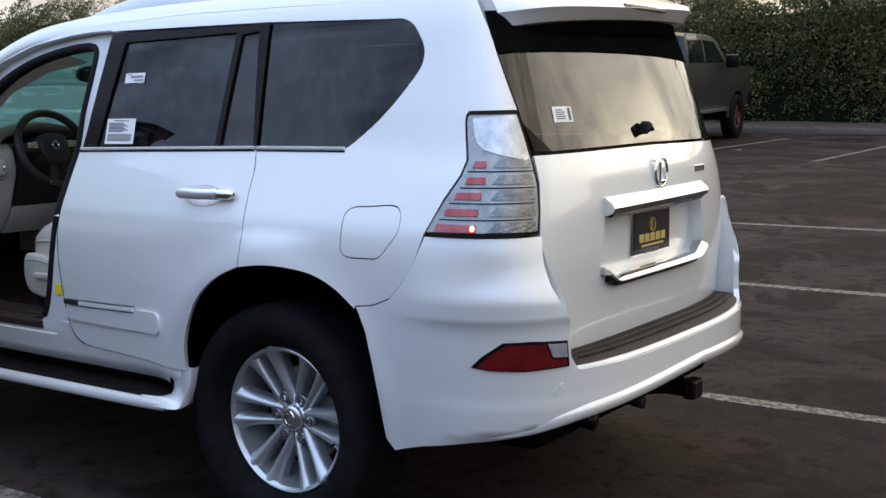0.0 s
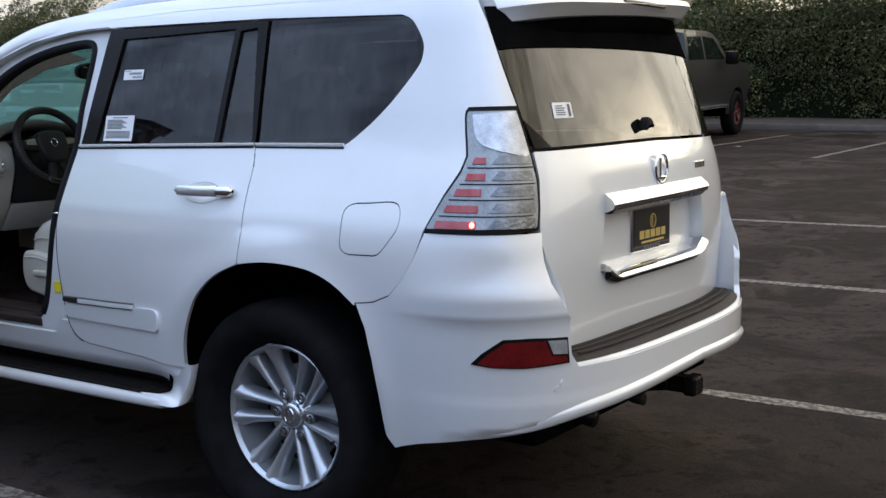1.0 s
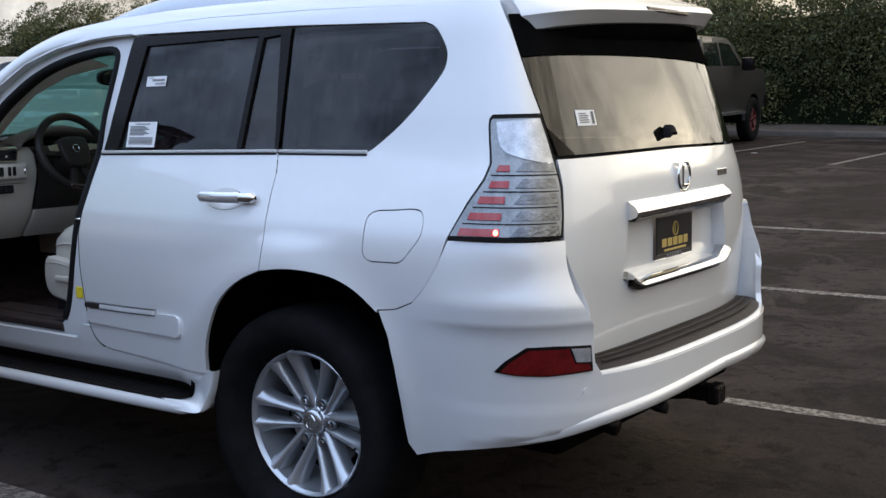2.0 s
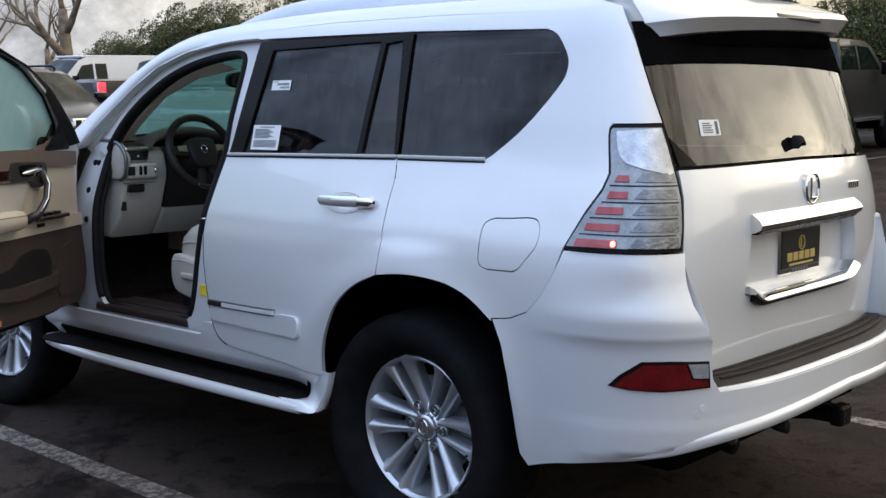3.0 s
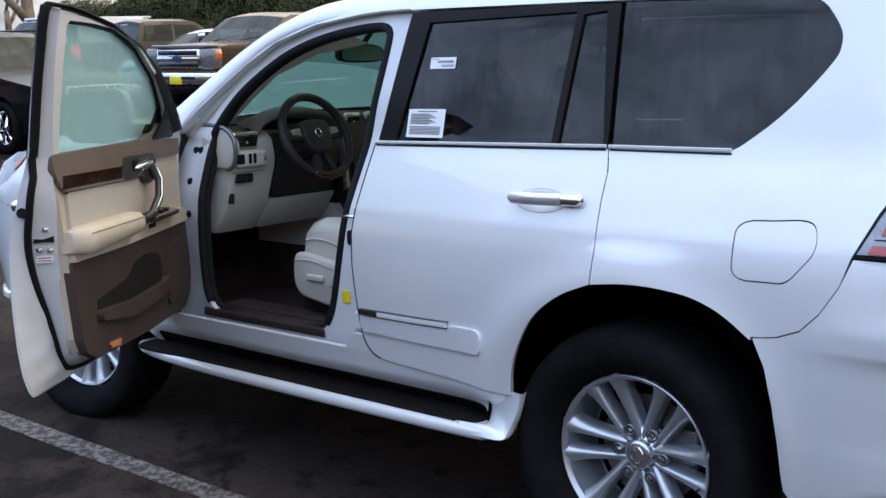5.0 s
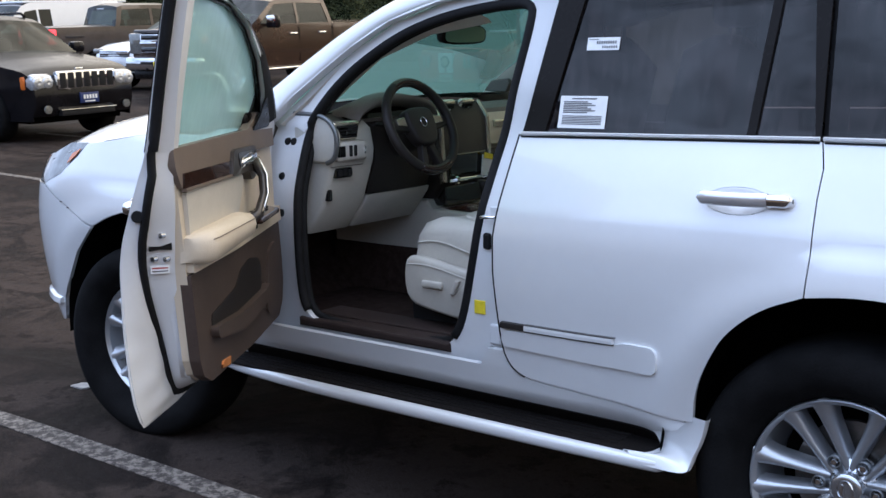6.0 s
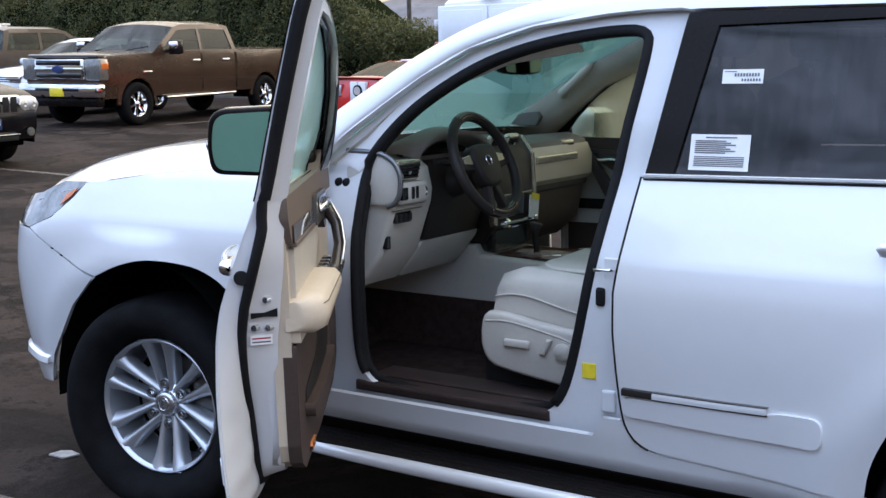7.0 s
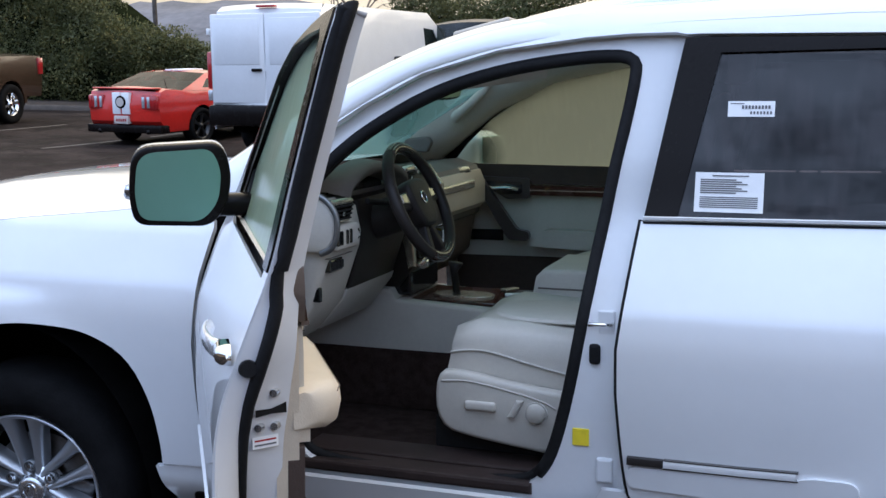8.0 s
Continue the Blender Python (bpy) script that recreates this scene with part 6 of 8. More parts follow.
part("edge_shoulder", bm, JAMB, door, "white pressed shoulder of the door edge", True, 60)
bm = sheet(rows_b)
bmesh.ops.recalc_face_normals(bm, faces=bm.faces[:])
part("edge_face", bm, JAMB, door, "white inner edge of the door", True, 60)
part("edge_seal", tube([skin(*m_) + np.array((.004 if m_[0] > -1.2 else -.002, MIDY(m_[1]) - .002, -.003 if m_[1] < .62 else 0)) for m_ in fm], .0115, 8, closed=True), RUBBER, door, "black weather seal", True)
part("window_channel", tube([inner_skin(u, z) + np.array((0, -.020, 0)) for u, z in dense(shrink(WIN, .003), .04)], .0055, 8, closed=True), BLACKTRIM, door, smooth=True)
# broad black seal on the inside of the window frame
so = [(-.957, 1.268)] + [TOPRIM[-1], TOPRIM[-2], (-.892, 1.690)] + TOPRIM[-4::-1] + [(-2.025, 1.266)]
si = [(-.992, 1.268)] + [SEALIN[-1], SEALIN[-2], SEALIN[-3]] + SEALIN[-4::-1] + [(-1.90, 1.266)]
rows = []
for k in range(len(so) - 1):
    for f in (0, .25, .5, .75):
        o, i_ = [np.array(l[k]) * (1 - f) + np.array(l[k + 1]) * f for l in (so, si)]
        w = o - i_
        k_ = max(0, min(1, (-o[0] - 1.45) / .25))
        ps = [skin(*o) + np.array((0, .008, 0))]
        for g_, dy in ((-.14, .012), (-.20, .020), (-.14, .028), (.0, .032)):
            ps.append(skin(*(o - w * g_)) + np.array((0, dy, 0)))
        for g_, up in ((.02, .0), (.05 + .5 * k_, .004), (.08 + .92 * k_, .002)):
            q_ = o - w * g_
            ps.append((inner_skin(*q_) + np.array((0, up, 0))) * k_ + (skin(*q_) + np.array((0, .032 - .2 * up, 0))) * (1 - k_))
        rows.append(ps)
bm = sheet(rows)
bmesh.ops.recalc_face_normals(bm, faces=bm.faces[:])
part("window_frame", bm, RUBBER, door, "broad black seal round the window frame", True, 70)
panel("window_pane", inn(.018), WIN, FOGGED, door, gap=-.008, depth=0, label="misted window pane")
panel("mirror_sail", inn(.012), [(-1.76, 1.262), (-1.93, 1.262), (-1.865, 1.318), (-1.80, 1.372)], MATTEBLACK, door, gap=0, depth=.012, label="black corner piece")
panel("mirror_sail_inside", lambda u, z: skin(u, z) + np.array((0, .062, 0)), soft([(-1.72, 1.262), (-1.92, 1.262), (-1.85, 1.318), (-1.79, 1.372), (-1.765, 1.30)], .02), BLACKTRIM, door, gap=0, depth=.006, flip=True)
FRAME = [(-.957, 1.264), (-2.02, 1.264), (-1.93, 1.340), (-1.80, 1.430), (-1.68, 1.507), (-1.52, 1.588), (-1.32, 1.643), (-1.11, 1.673), (-1.0, 1.683), (-.900, 1.687), (-.892, 1.66)]
panel("frame_cover", skin, FRAME, BLACKTRIM, door, holes=[shrink(WIN, -.006)], off=.004, gap=.002, depth=.008, label="black outer window frame")
# mirror on its arm
def glass_shape(d, e=0.0):
    return soft([(-1.062 - d, -.010), (-1.052 - d, .082 + d), (-.892 + d + e, .090 + d), (-.872 + d + e, .040), (-.880 + d + e, -.030), (-.918 + d + e, -.074 - d), (-1.052 - d, -.066 - d)], .040 + .5 * d, 6)
mir = part("door_mirror", prism(glass_shape(.012, .012), -.095, .0, .034, "yz", seg=4), PAINT, door, "door mirror with a black surround", True, 50)
mir.matrix_basis = pose(-1.690, 0, 1.340, 0, 4, 0)
part("mirror_surround", prism(glass_shape(.013, .010), -.030, .014, .007, "yz", seg=2), BLACKTRIM, mir, "black mirror surround", True, 50)
part("mirror_glass", prism(glass_shape(0), .013, .016, 0, "yz"), MISTMIRROR, mir, "greenish mirror glass")
part("mirror_lamp", tube([(-.05, -1.076, -.02), (-.02, -1.072, .0)], .012, 8), ALLOY, mir, "clear turn lamp in the mirror", True)
part("mirror_arm", box(-1.80, -1.725, -.925, -.79, 1.268, 1.320, .02, 3), BLACKTRIM, door, smooth=True)
# outside handle
pull_handle(door, skin, -1.235)
panel("door_moulding", skin, [(-1.0, .648), (-1.6, .640), (-1.95, .650), (-1.95, .712), (-1.0, .708)], PAINT, door, off=.005, gap=0, depth=.006, flip=False)

# door card in layers
def trim(name, pts, d, material, parent, depth, label="", sm=2):
    return panel(name, lambda u, z: np.array((u, -.785 + d - .045 * max(0, z - 1.12), z)), (soft(pts, .004 * sm * sm) if sm else pts), material, parent, gap=0, depth=depth, label=label, flip=True, step=.05)
cardbody = trim("door_card", [(-.990, 1.262), (-1.012, 1.19), (-1.048, .95), (-1.092, .70), (-1.118, .655), (-1.18, .622), (-1.6, .610), (-1.95, .618), (-2.00, .66), (-2.02, .73), (-2.015, .80), (-1.99, .94), (-1.975, 1.19), (-1.96, 1.262)], .0, CREAM, door, .040, "cream door card", 1)
trim("upper_trim", [(-.984, 1.272), (-.988, 1.225), (-1.003, 1.196), (-1.026, 1.164), (-1.036, 1.204), (-1.45, 1.194), (-1.47, 1.225), (-1.70, 1.220), (-1.72, 1.20), (-1.975, 1.195), (-1.98, 1.262), (-1.91, 1.305), (-1.81, 1.318), (-1.74, 1.290), (-1.67, 1.270)], .014, TAUPE, cardbody, .03, "taupe upper trim", 1.6)
trim("wood_strip", [(-1.034, 1.206), (-1.030, 1.168), (-1.44, 1.158), (-1.455, 1.196)], .019, WOOD, cardbody, .014, "dark wood strip", .6)
trim("strip_lip", [(-1.030, 1.168), (-1.032, 1.160), (-1.44, 1.150), (-1.44, 1.158)], .022, TAUPE, cardbody, .014, "", 0)
trim("handle_bezel", [(-1.435, 1.150), (-1.468, 1.226), (-1.70, 1.220), (-1.715, 1.185), (-1.675, 1.125), (-1.625, 1.118), (-1.605, 1.150)], .026, GRIP, cardbody, .03, "dark satin handle bezel", 2)
trim("handle_cup", [(-1.500, 1.214), (-1.672, 1.210), (-1.660, 1.168), (-1.510, 1.168)], .0285, BLACKGLASS, cardbody, .003, "", 2)
part("inner_handle", tube([(-1.52, -.766, 1.180), (-1.58, -.750, 1.186), (-1.640, -.752, 1.194), (-1.655, -.765, 1.198)], [.006, .010, .009, .005], 10), CHROME, cardbody, "chrome door release", True)
trim("pad", [(-1.052, 1.156), (-1.062, 1.03), (-1.50, 1.02), (-1.56, 1.09), (-1.585, 1.140), (-1.45, 1.146)], .012, LEATHER, cardbody, .012, "cream leather pad", 2)
# armrest: a swelling pad with a rounded nose
rows = []
for k in range(17):
    f = k / 16
    u = -1.040 - .435 * f
    e = min(1, (math.sin(min(1, f / .10) * math.pi / 2)), math.sin(min(1, (1 - f) / .06) * math.pi / 2))
    w, zt, zb = .092 * (.45 + .55 * e), 1.052 - .006 * f - .012 * (1 - e), .962 + .010 * f + .012 * (1 - e)
    h = zt - zb
    rows.append([(u, -.795, zt - .006), (u, -.795 + w * .45, zt), (u, -.795 + w * .82, zt - .004), (u, -.795 + w * .97, zt - .018), (u, -.795 + w, zb + h * .5), (u, -.795 + w * .93, zb + .014), (u, -.795 + w * .70, zb + .002), (u, -.795, zb)])
bm = sheet(rows)
vs = [v for v in bm.verts]
bm.faces.new(vs[:8])
bm.faces.new(vs[-8:][::-1])
bmesh.ops.recalc_face_normals(bm, faces=bm.faces[:])
arm = part("armrest", bm, CREAM, cardbody, "cream padded armrest", True, 60)
part("arm_seam", tube([(r[3][0], r[3][1] + .0005, r[3][2]) for r in rows[1:-1]], .0014, 5), TAUPE, arm)
trim("arm_panel", [(-1.048, .985), (-1.054, .945), (-1.44, .936), (-1.99, .940), (-1.98, .99), (-1.87, .996), (-1.56, .992)], .020, CREAM, cardbody, .03, "cream armrest base", 1)
part("pull_grip", tube([(-1.668, -.765, 1.175), (-1.655, -.732, 1.130), (-1.622, -.722, 1.075), (-1.570, -.728, 1.022), (-1.535, -.76, 1.000)], [.017, .015, .014, .016, .020], 12), GRIP, cardbody, "dark satin pull grip", True)
part("grip_edge", tube([(-1.655, -.745, 1.185), (-1.640, -.716, 1.135), (-1.608, -.706, 1.080), (-1.560, -.712, 1.030)], .004, 6), CHROME, cardbody, "bright edge of the grip", True)
sp = part("switch_panel", prism([(-1.560, -.80), (-1.555, -.715), (-1.80, -.722), (-1.885, -.80)], .992, 1.008, .005, "xy"), WOOD, cardbody, "dark window switch panel")
for k in range(4):
    part("window_switch", box(-1.63 - .05 * k - .014, -1.63 - .05 * k + .014, -.785, -.755, 1.006, 1.017, .004), BLACKGLASS, sp)
for k in range(3):
    part("memory_button", box(-1.625 - .020 * k - .006, -1.625 - .020 * k + .006, -.768, -.760, .962, .977, .002), MATTEBLACK, cardbody)
trim("lower_card", [(-1.050, .940), (-1.090, .70), (-1.116, .652), (-1.18, .619), (-1.6, .606), (-1.95, .614), (-2.002, .656), (-2.023, .73), (-2.018, .80), (-1.992, .938), (-1.45, .934)], .010, BROWN, cardbody, .03, "dark brown lower card", 1.5)
# flat dark patch paints the shade inside the map pocket
trim("pocket_shade", [(-1.20, .800), (-1.20, .765), (-1.45, .742), (-1.72, .750), (-1.735, .82), (-1.70, .865), (-1.60, .880), (-1.50, .865), (-1.44, .825), (-1.32, .812)], .0125, WHEELLEATHER, cardbody, .002, "", 2)
trim("pocket_lip", [(-1.185, .770), (-1.195, .735), (-1.45, .695), (-1.74, .715), (-1.755, .775), (-1.72, .758), (-1.45, .750)], .034, BROWN, cardbody, .03, "brown map pocket", 2)
trim("speaker_cover", [(-1.77, .66), (-1.93, .652), (-1.99, .70), (-1.985, .80), (-1.965, .86), (-1.89, .885), (-1.815, .86), (-1.785, .76)], .018, BROWN, cardbody, .012, "brown speaker cover", 3)
trim("door_reflector", [(-1.263, .630), (-1.275, .648), (-1.347, .642), (-1.340, .621)], .016, ORANGE, cardbody, .006, "orange door reflector", 0)
# latch, plug and label on the rear edge
def edge_spot(z, f, out=.0):
    """A place on the rear edge: f runs from the skin (0) over the seal (.5) to the inner pressing (1)."""
    o, m_, i_ = [curve([p[k][1] for p in RIM[:8]][::-1], [p[k][0] for p in RIM[:8]][::-1])(z) for k in (0, 1, 2)]
    a, b, c = skin(o, z), skin(m_, z) + np.array((0, MIDY(z), 0)), inner_skin(i_, z)
    p = a * (1 - 2 * f) + b * 2 * f if f < .5 else b * (2 - 2 * f) + c * (2 * f - 1)
    return p + np.array((.003 + out, 0, 0))
def disc(name, z, f, r, material, label=""):
    p = edge_spot(z, f)
    bm = bmesh.new()
    bmesh.ops.create_cone(bm, cap_ends=True, segments=18, radius1=r, radius2=r * .85, depth=.012, matrix=Matrix.Translation(tuple(p)) @ Matrix.Rotation(radians(-28 if f > .5 else 0), 4, "Z") @ Matrix.Rotation(radians(90), 4, "Y"))
    part(name, bm, material, door, label)
disc("edge_plug", 1.106, .26, .017, RUBBER, "black rubber plug")
for z, f in ((1.052, .80), (.990, .68), (.988, .88)):
    disc("latch_bolt", z, f, .008, ALLOY)
    disc("bolt_socket", z, f + .001, .0035, BLACKGLASS)
p, q = edge_spot(1.018, .60), edge_spot(1.022, .98)
bm = sheet([[p + np.array((.004, 0, -.006)), p + np.array((.004, 0, .007))], [(p + q) / 2 + np.array((.005, 0, -.005)), (p + q) / 2 + np.array((.005, 0, .004))], [q + np.array((.006, 0, -.009)), q + np.array((.006, 0, .010))]])
part("latch_slot", bm, BLACKGLASS, door)
p, q = edge_spot(.962, .62), edge_spot(.962, .94)
bm = sheet([[p + np.array((.003, 0, -.011)), p + np.array((.003, 0, .010))], [q + np.array((.003, 0, -.011)), q + np.array((.003, 0, .010))]])
part("edge_label", bm, PAPER, door, "small white label with red print")
for dz, m_ in ((.003, LAMPRED), (-.005, INK)):
    a, b = p * .92 + q * .08, p * .08 + q * .92
    part("label_print", sheet([[a + np.array((.004, 0, dz - .0015)), a + np.array((.004, 0, dz + .0015))], [b + np.array((.004, 0, dz - .0015)), b + np.array((.004, 0, dz + .0015))]]), m_, door)
disc("edge_stop", .600, .40, .009, RUBBER)

# ---------------------------------------------------------------- ground of the lot
ZX = curve([-60, -40, -24, -13, -6, -4, 10], [.92, .72, .43, .215, .07, .03, 0])
ZY = curve([-1.2, -.6, .8, 1.6, 4.3, 7.0, 10], [0, -.004, -.042, -.055, -.05, -.012, 0])
def lot(x, y):
    """Height of the asphalt: it dips across the SUV's bay and climbs away in front of it."""
    return ZX(x) * (1 if y > -20 else 0) + ZY(y) * max(0, min(1, (12 - abs(x + 1)) / 6)) - .09 * math.exp(-((x + 12.5) / 3) ** 2 - ((y - 15) / 5) ** 2)


def ground_material():
    m = mat("worn_asphalt", (0.022, 0.0185, 0.0165), 0.62, bump=0.0)
    nt = m.node_tree
    b = nt.nodes["Principled BSDF"]
    tc = nt.nodes.new("ShaderNodeTexCoord")
    def nz(scale, detail=6, rough=.6, dist=0):
        n = nt.nodes.new("ShaderNodeTexNoise")
        n.inputs["Scale"].default_value, n.inputs["Detail"].default_value = scale, detail
        n.inputs["Roughness"].default_value, n.inputs["Distortion"].default_value = rough, dist
        nt.links.new(tc.outputs["Object"], n.inputs["Vector"])
        return n
    def rng(src, a, b_, c, d):
        r = nt.nodes.new("ShaderNodeMapRange")
        r.inputs[1].default_value, r.inputs[2].default_value, r.inputs[3].default_value, r.inputs[4].default_value = a, b_, c, d
        nt.links.new(src, r.inputs[0])
        return r.outputs[0]
    def mixc(f, a, b_):
        mx = nt.nodes.new("ShaderNodeMix")
        mx.data_type = "RGBA"
        nt.links.new(f, mx.inputs[0])
        for k, v in ((6, a), (7, b_)):
            if isinstance(v, tuple):
                mx.inputs[k].default_value = (*v, 1)
            else:
                nt.links.new(v, mx.inputs[k])
        return mx.outputs[2]
    big, mid, fine, grit = nz(.30, 6, .62, .8), nz(1.15, 12, .68, .9), nz(34, 5, .7), nz(210, 3, .7)
    patch = nz(7.5, 10, .75, .2)
    base = mixc(rng(big.outputs["Fac"], .38, .62, 0, 1), (.026, .0205, .0180), (.054, .0430, .0370))
    damp = rng(mid.outputs["Fac"], .47, .55, 0, .93)
    col = mixc(damp, base, (.0105, .0085, .0080))
    col = mixc(rng(patch.outputs["Fac"], .53, .60, 0, .75), col, (.0120, .0096, .0088))
    grain = rng(grit.outputs["Fac"], .56, .70, 0, .70)
    col = mixc(grain, col, (.098, .080, .068))
    col = mixc(rng(fine.outputs["Fac"], .54, .68, 0, .6), col, (.020, .0155, .0132))
    # cracks
    vo = nt.nodes.new("ShaderNodeTexVoronoi")
    vo.feature = "DISTANCE_TO_EDGE"
    vo.inputs["Scale"].default_value = .55
    wob = nt.nodes.new("ShaderNodeVectorMath")
    wob.operation = "MULTIPLY_ADD"
    wob.inputs[1].default_value = (.9, .9, .0)
    nt.links.new(mid.outputs["Color"], wob.inputs[0])
    nt.links.new(tc.outputs["Object"], wob.inputs[2])
    nt.links.new(wob.outputs[0], vo.inputs["Vector"])
    crack = rng(vo.outputs["Distance"], .0, .012, 1, 0)
    gate = rng(big.outputs["Fac"], .50, .58, 0, .9)
    mu = nt.nodes.new("ShaderNodeMath")
    mu.operation = "MULTIPLY"
    nt.links.new(crack, mu.inputs[0])
    nt.links.new(gate, mu.inputs[1])
    col = mixc(mu.outputs[0], col, (.007, .006, .006))
    nt.links.new(col, b.inputs["Base Color"])
    nt.links.new(rng(mid.outputs["Fac"], .45, .60, .85, .60), b.inputs["Roughness"])
    b.inputs["Specular IOR Level"].default_value = .035
    h = nt.nodes.new("ShaderNodeMath")
    h.operation = "MULTIPLY_ADD"
    h.inputs[1].default_value = .5
    nt.links.new(grit.outputs["Fac"], h.inputs[0])
    nt.links.new(fine.outputs["Fac"], h.inputs[2])
    bp = nt.nodes.new("ShaderNodeBump")
    bp.inputs["Strength"].default_value, bp.inputs["Distance"].default_value = .8, .008
    nt.links.new(h.outputs[0], bp.inputs["Height"])
    nt.links.new(bp.outputs["Normal"], b.inputs["Normal"])
    return m


ASPHALT = ground_material()
gx = [-900, -300, -120] + list(np.arange(-60, 14.1, 1.0)) + [40, 120, 300, 900]
gy = [-900, -300, -100, -40, -20, -10, -5] + list(np.arange(-3, 12, .5)) + list(np.arange(12, 34, 2)) + [60, 120, 300, 900]
ground = part("ground", sheet([[(x, y, lot(x, y)) for y in gy] for x in gx]), ASPHALT, smooth=True)
bmf = bmesh.new()
bmf.from_mesh(ground.data)
bmesh.ops.recalc_face_normals(bmf, faces=bmf.faces[:])
if sum(f.normal.z for f in bmf.faces) < 0:
    bmesh.ops.reverse_faces(bmf, faces=bmf.faces[:])
bmf.to_mesh(ground.data)
bmf.free()
tagged(ground, "dark damp worn asphalt of a car park", "asphalt", kind="structure")


def line_material():
    m = mat("worn_white_line", (0.50, 0.47, 0.43), 0.75, bump=0.3, bscale=150)
    nt = m.node_tree
    b = nt.nodes["Principled BSDF"]
    tc = nt.nodes.new("ShaderNodeTexCoord")
    n1 = nt.nodes.new("ShaderNodeTexNoise")
    n1.inputs["Scale"].default_value, n1.inputs["Detail"].default_value, n1.inputs["Roughness"].default_value = 26.0, 9, .80
    nt.links.new(tc.outputs["Object"], n1.inputs["Vector"])
    r = nt.nodes.new("ShaderNodeMapRange")
    r.inputs[1].default_value, r.inputs[2].default_value, r.inputs[3].default_value, r.inputs[4].default_value = .44, .52, 1, 0
    nt.links.new(n1.outputs["Fac"], r.inputs[0])
    mx = nt.nodes.new("ShaderNodeMix")
    mx.data_type = "RGBA"
    mx.inputs[6].default_value, mx.inputs[7].default_value = (.036, .028, .023, 1), (.215, .190, .160, 1)
    nt.links.new(r.outputs[0], mx.inputs[0])
    nt.links.new(mx.outputs[2], b.inputs["Base Color"])
    return m
LINE = line_material()
def stripe(x0, y0, x1, y1, w=.10):
    """A painted line lying on the asphalt."""
    n = max(2, int(math.hypot(x1 - x0, y1 - y0) / .4))
    d = Vector((x1 - x0, y1 - y0)).normalized()
    rows = []
    for k in range(n + 1):
        x, y = x0 + (x1 - x0) * k / n, y0 + (y1 - y0) * k / n
        rr = random.Random(int(1000 * x + 77 * y))
        a, b = w / 2 + rr.uniform(-.008, .008), w / 2 + rr.uniform(-.008, .008)
        p, q = (x - d.y * a, y + d.x * a), (x + d.y * b, y - d.x * b)
        rows.append([(q[0], q[1], lot(*q)), (q[0], q[1], lot(*q) + .004), (p[0], p[1], lot(*p) + .004), (p[0], p[1], lot(*p))])
    bm = sheet(rows)
    bmesh.ops.recalc_face_normals(bm, faces=bm.faces[:])
    o = part("parking_line", bm, LINE)
    tagged(o, "worn white painted line on the asphalt", "road marking", "parking lines", "structure")
for y in (-1.16, 1.46, 4.22, 7.02):
    stripe(-4.4, y, 2.4 if y > 0 else 1.9, y - .01)
stripe(-3.0, 14.2, -2.8, 18.2)
stripe(-5.5, 15.8, -5.2, 19.6)
stripe(-14.2, 5.9, -9.5, 5.9)
stripe(-14.2, 3.2, -9.8, 3.2)
stripe(-16.6, 12.6, -16.3, 16.8)
stripe(-13.4, 12.4, -13.2, 16.4)

# ---------------------------------------------------------------- parked vehicles
def wheel_for(parent, x, y, z, r, rim, material, spokes=6, side=1, width=.24, blade=.30):
    """A wheel with tyre, rim and spokes, its face towards side."""
    w = part("wheel", lathe([(rim * .82, .06), (rim * .94, -.02), (rim, -.03), (rim * 1.02, -.02), (rim * .96, .08)], 36), material, parent, smooth=True, angle=40)
    part("tyre", lathe([(rim * 1.0, -.022), (rim * 1.10, -.05), (r * .86, -.062), (r * .97, -.045), (r, .0), (r, width - .10), (r * .95, width - .05), (rim, width - .06)], 40), TYRE, w, smooth=True)
    part("wheel_back", lathe([(.0, .05), (rim * .95, .05)], 24), UNDER, w)
    part("hub", lathe([(.0, -.028), (rim * .20, -.024), (rim * .26, .03)], 20), material, w, smooth=True)
    for k in range(spokes):
        a = k * math.tau / spokes + .2
        rows = []
        for q, hw, d in ((rim * .15, rim * blade * .30, -.012), (rim * .6, rim * blade * .36, -.022), (rim * .97, rim * blade * .62, -.026)):
            c, s_ = math.cos(a), math.sin(a)
            rows.append([(q * c + hw * s_, d + .03, q * s_ - hw * c), (q * c + hw * .6 * s_, d, q * s_ - hw * .6 * c), (q * c - hw * .6 * s_, d, q * s_ + hw * .6 * c), (q * c - hw * s_, d + .03, q * s_ + hw * c)])
        part("spoke", sheet(rows), material, w)
    w.matrix_basis = pose(x, y, z, 0, 0, 0 if side < 0 else 180)
    return w


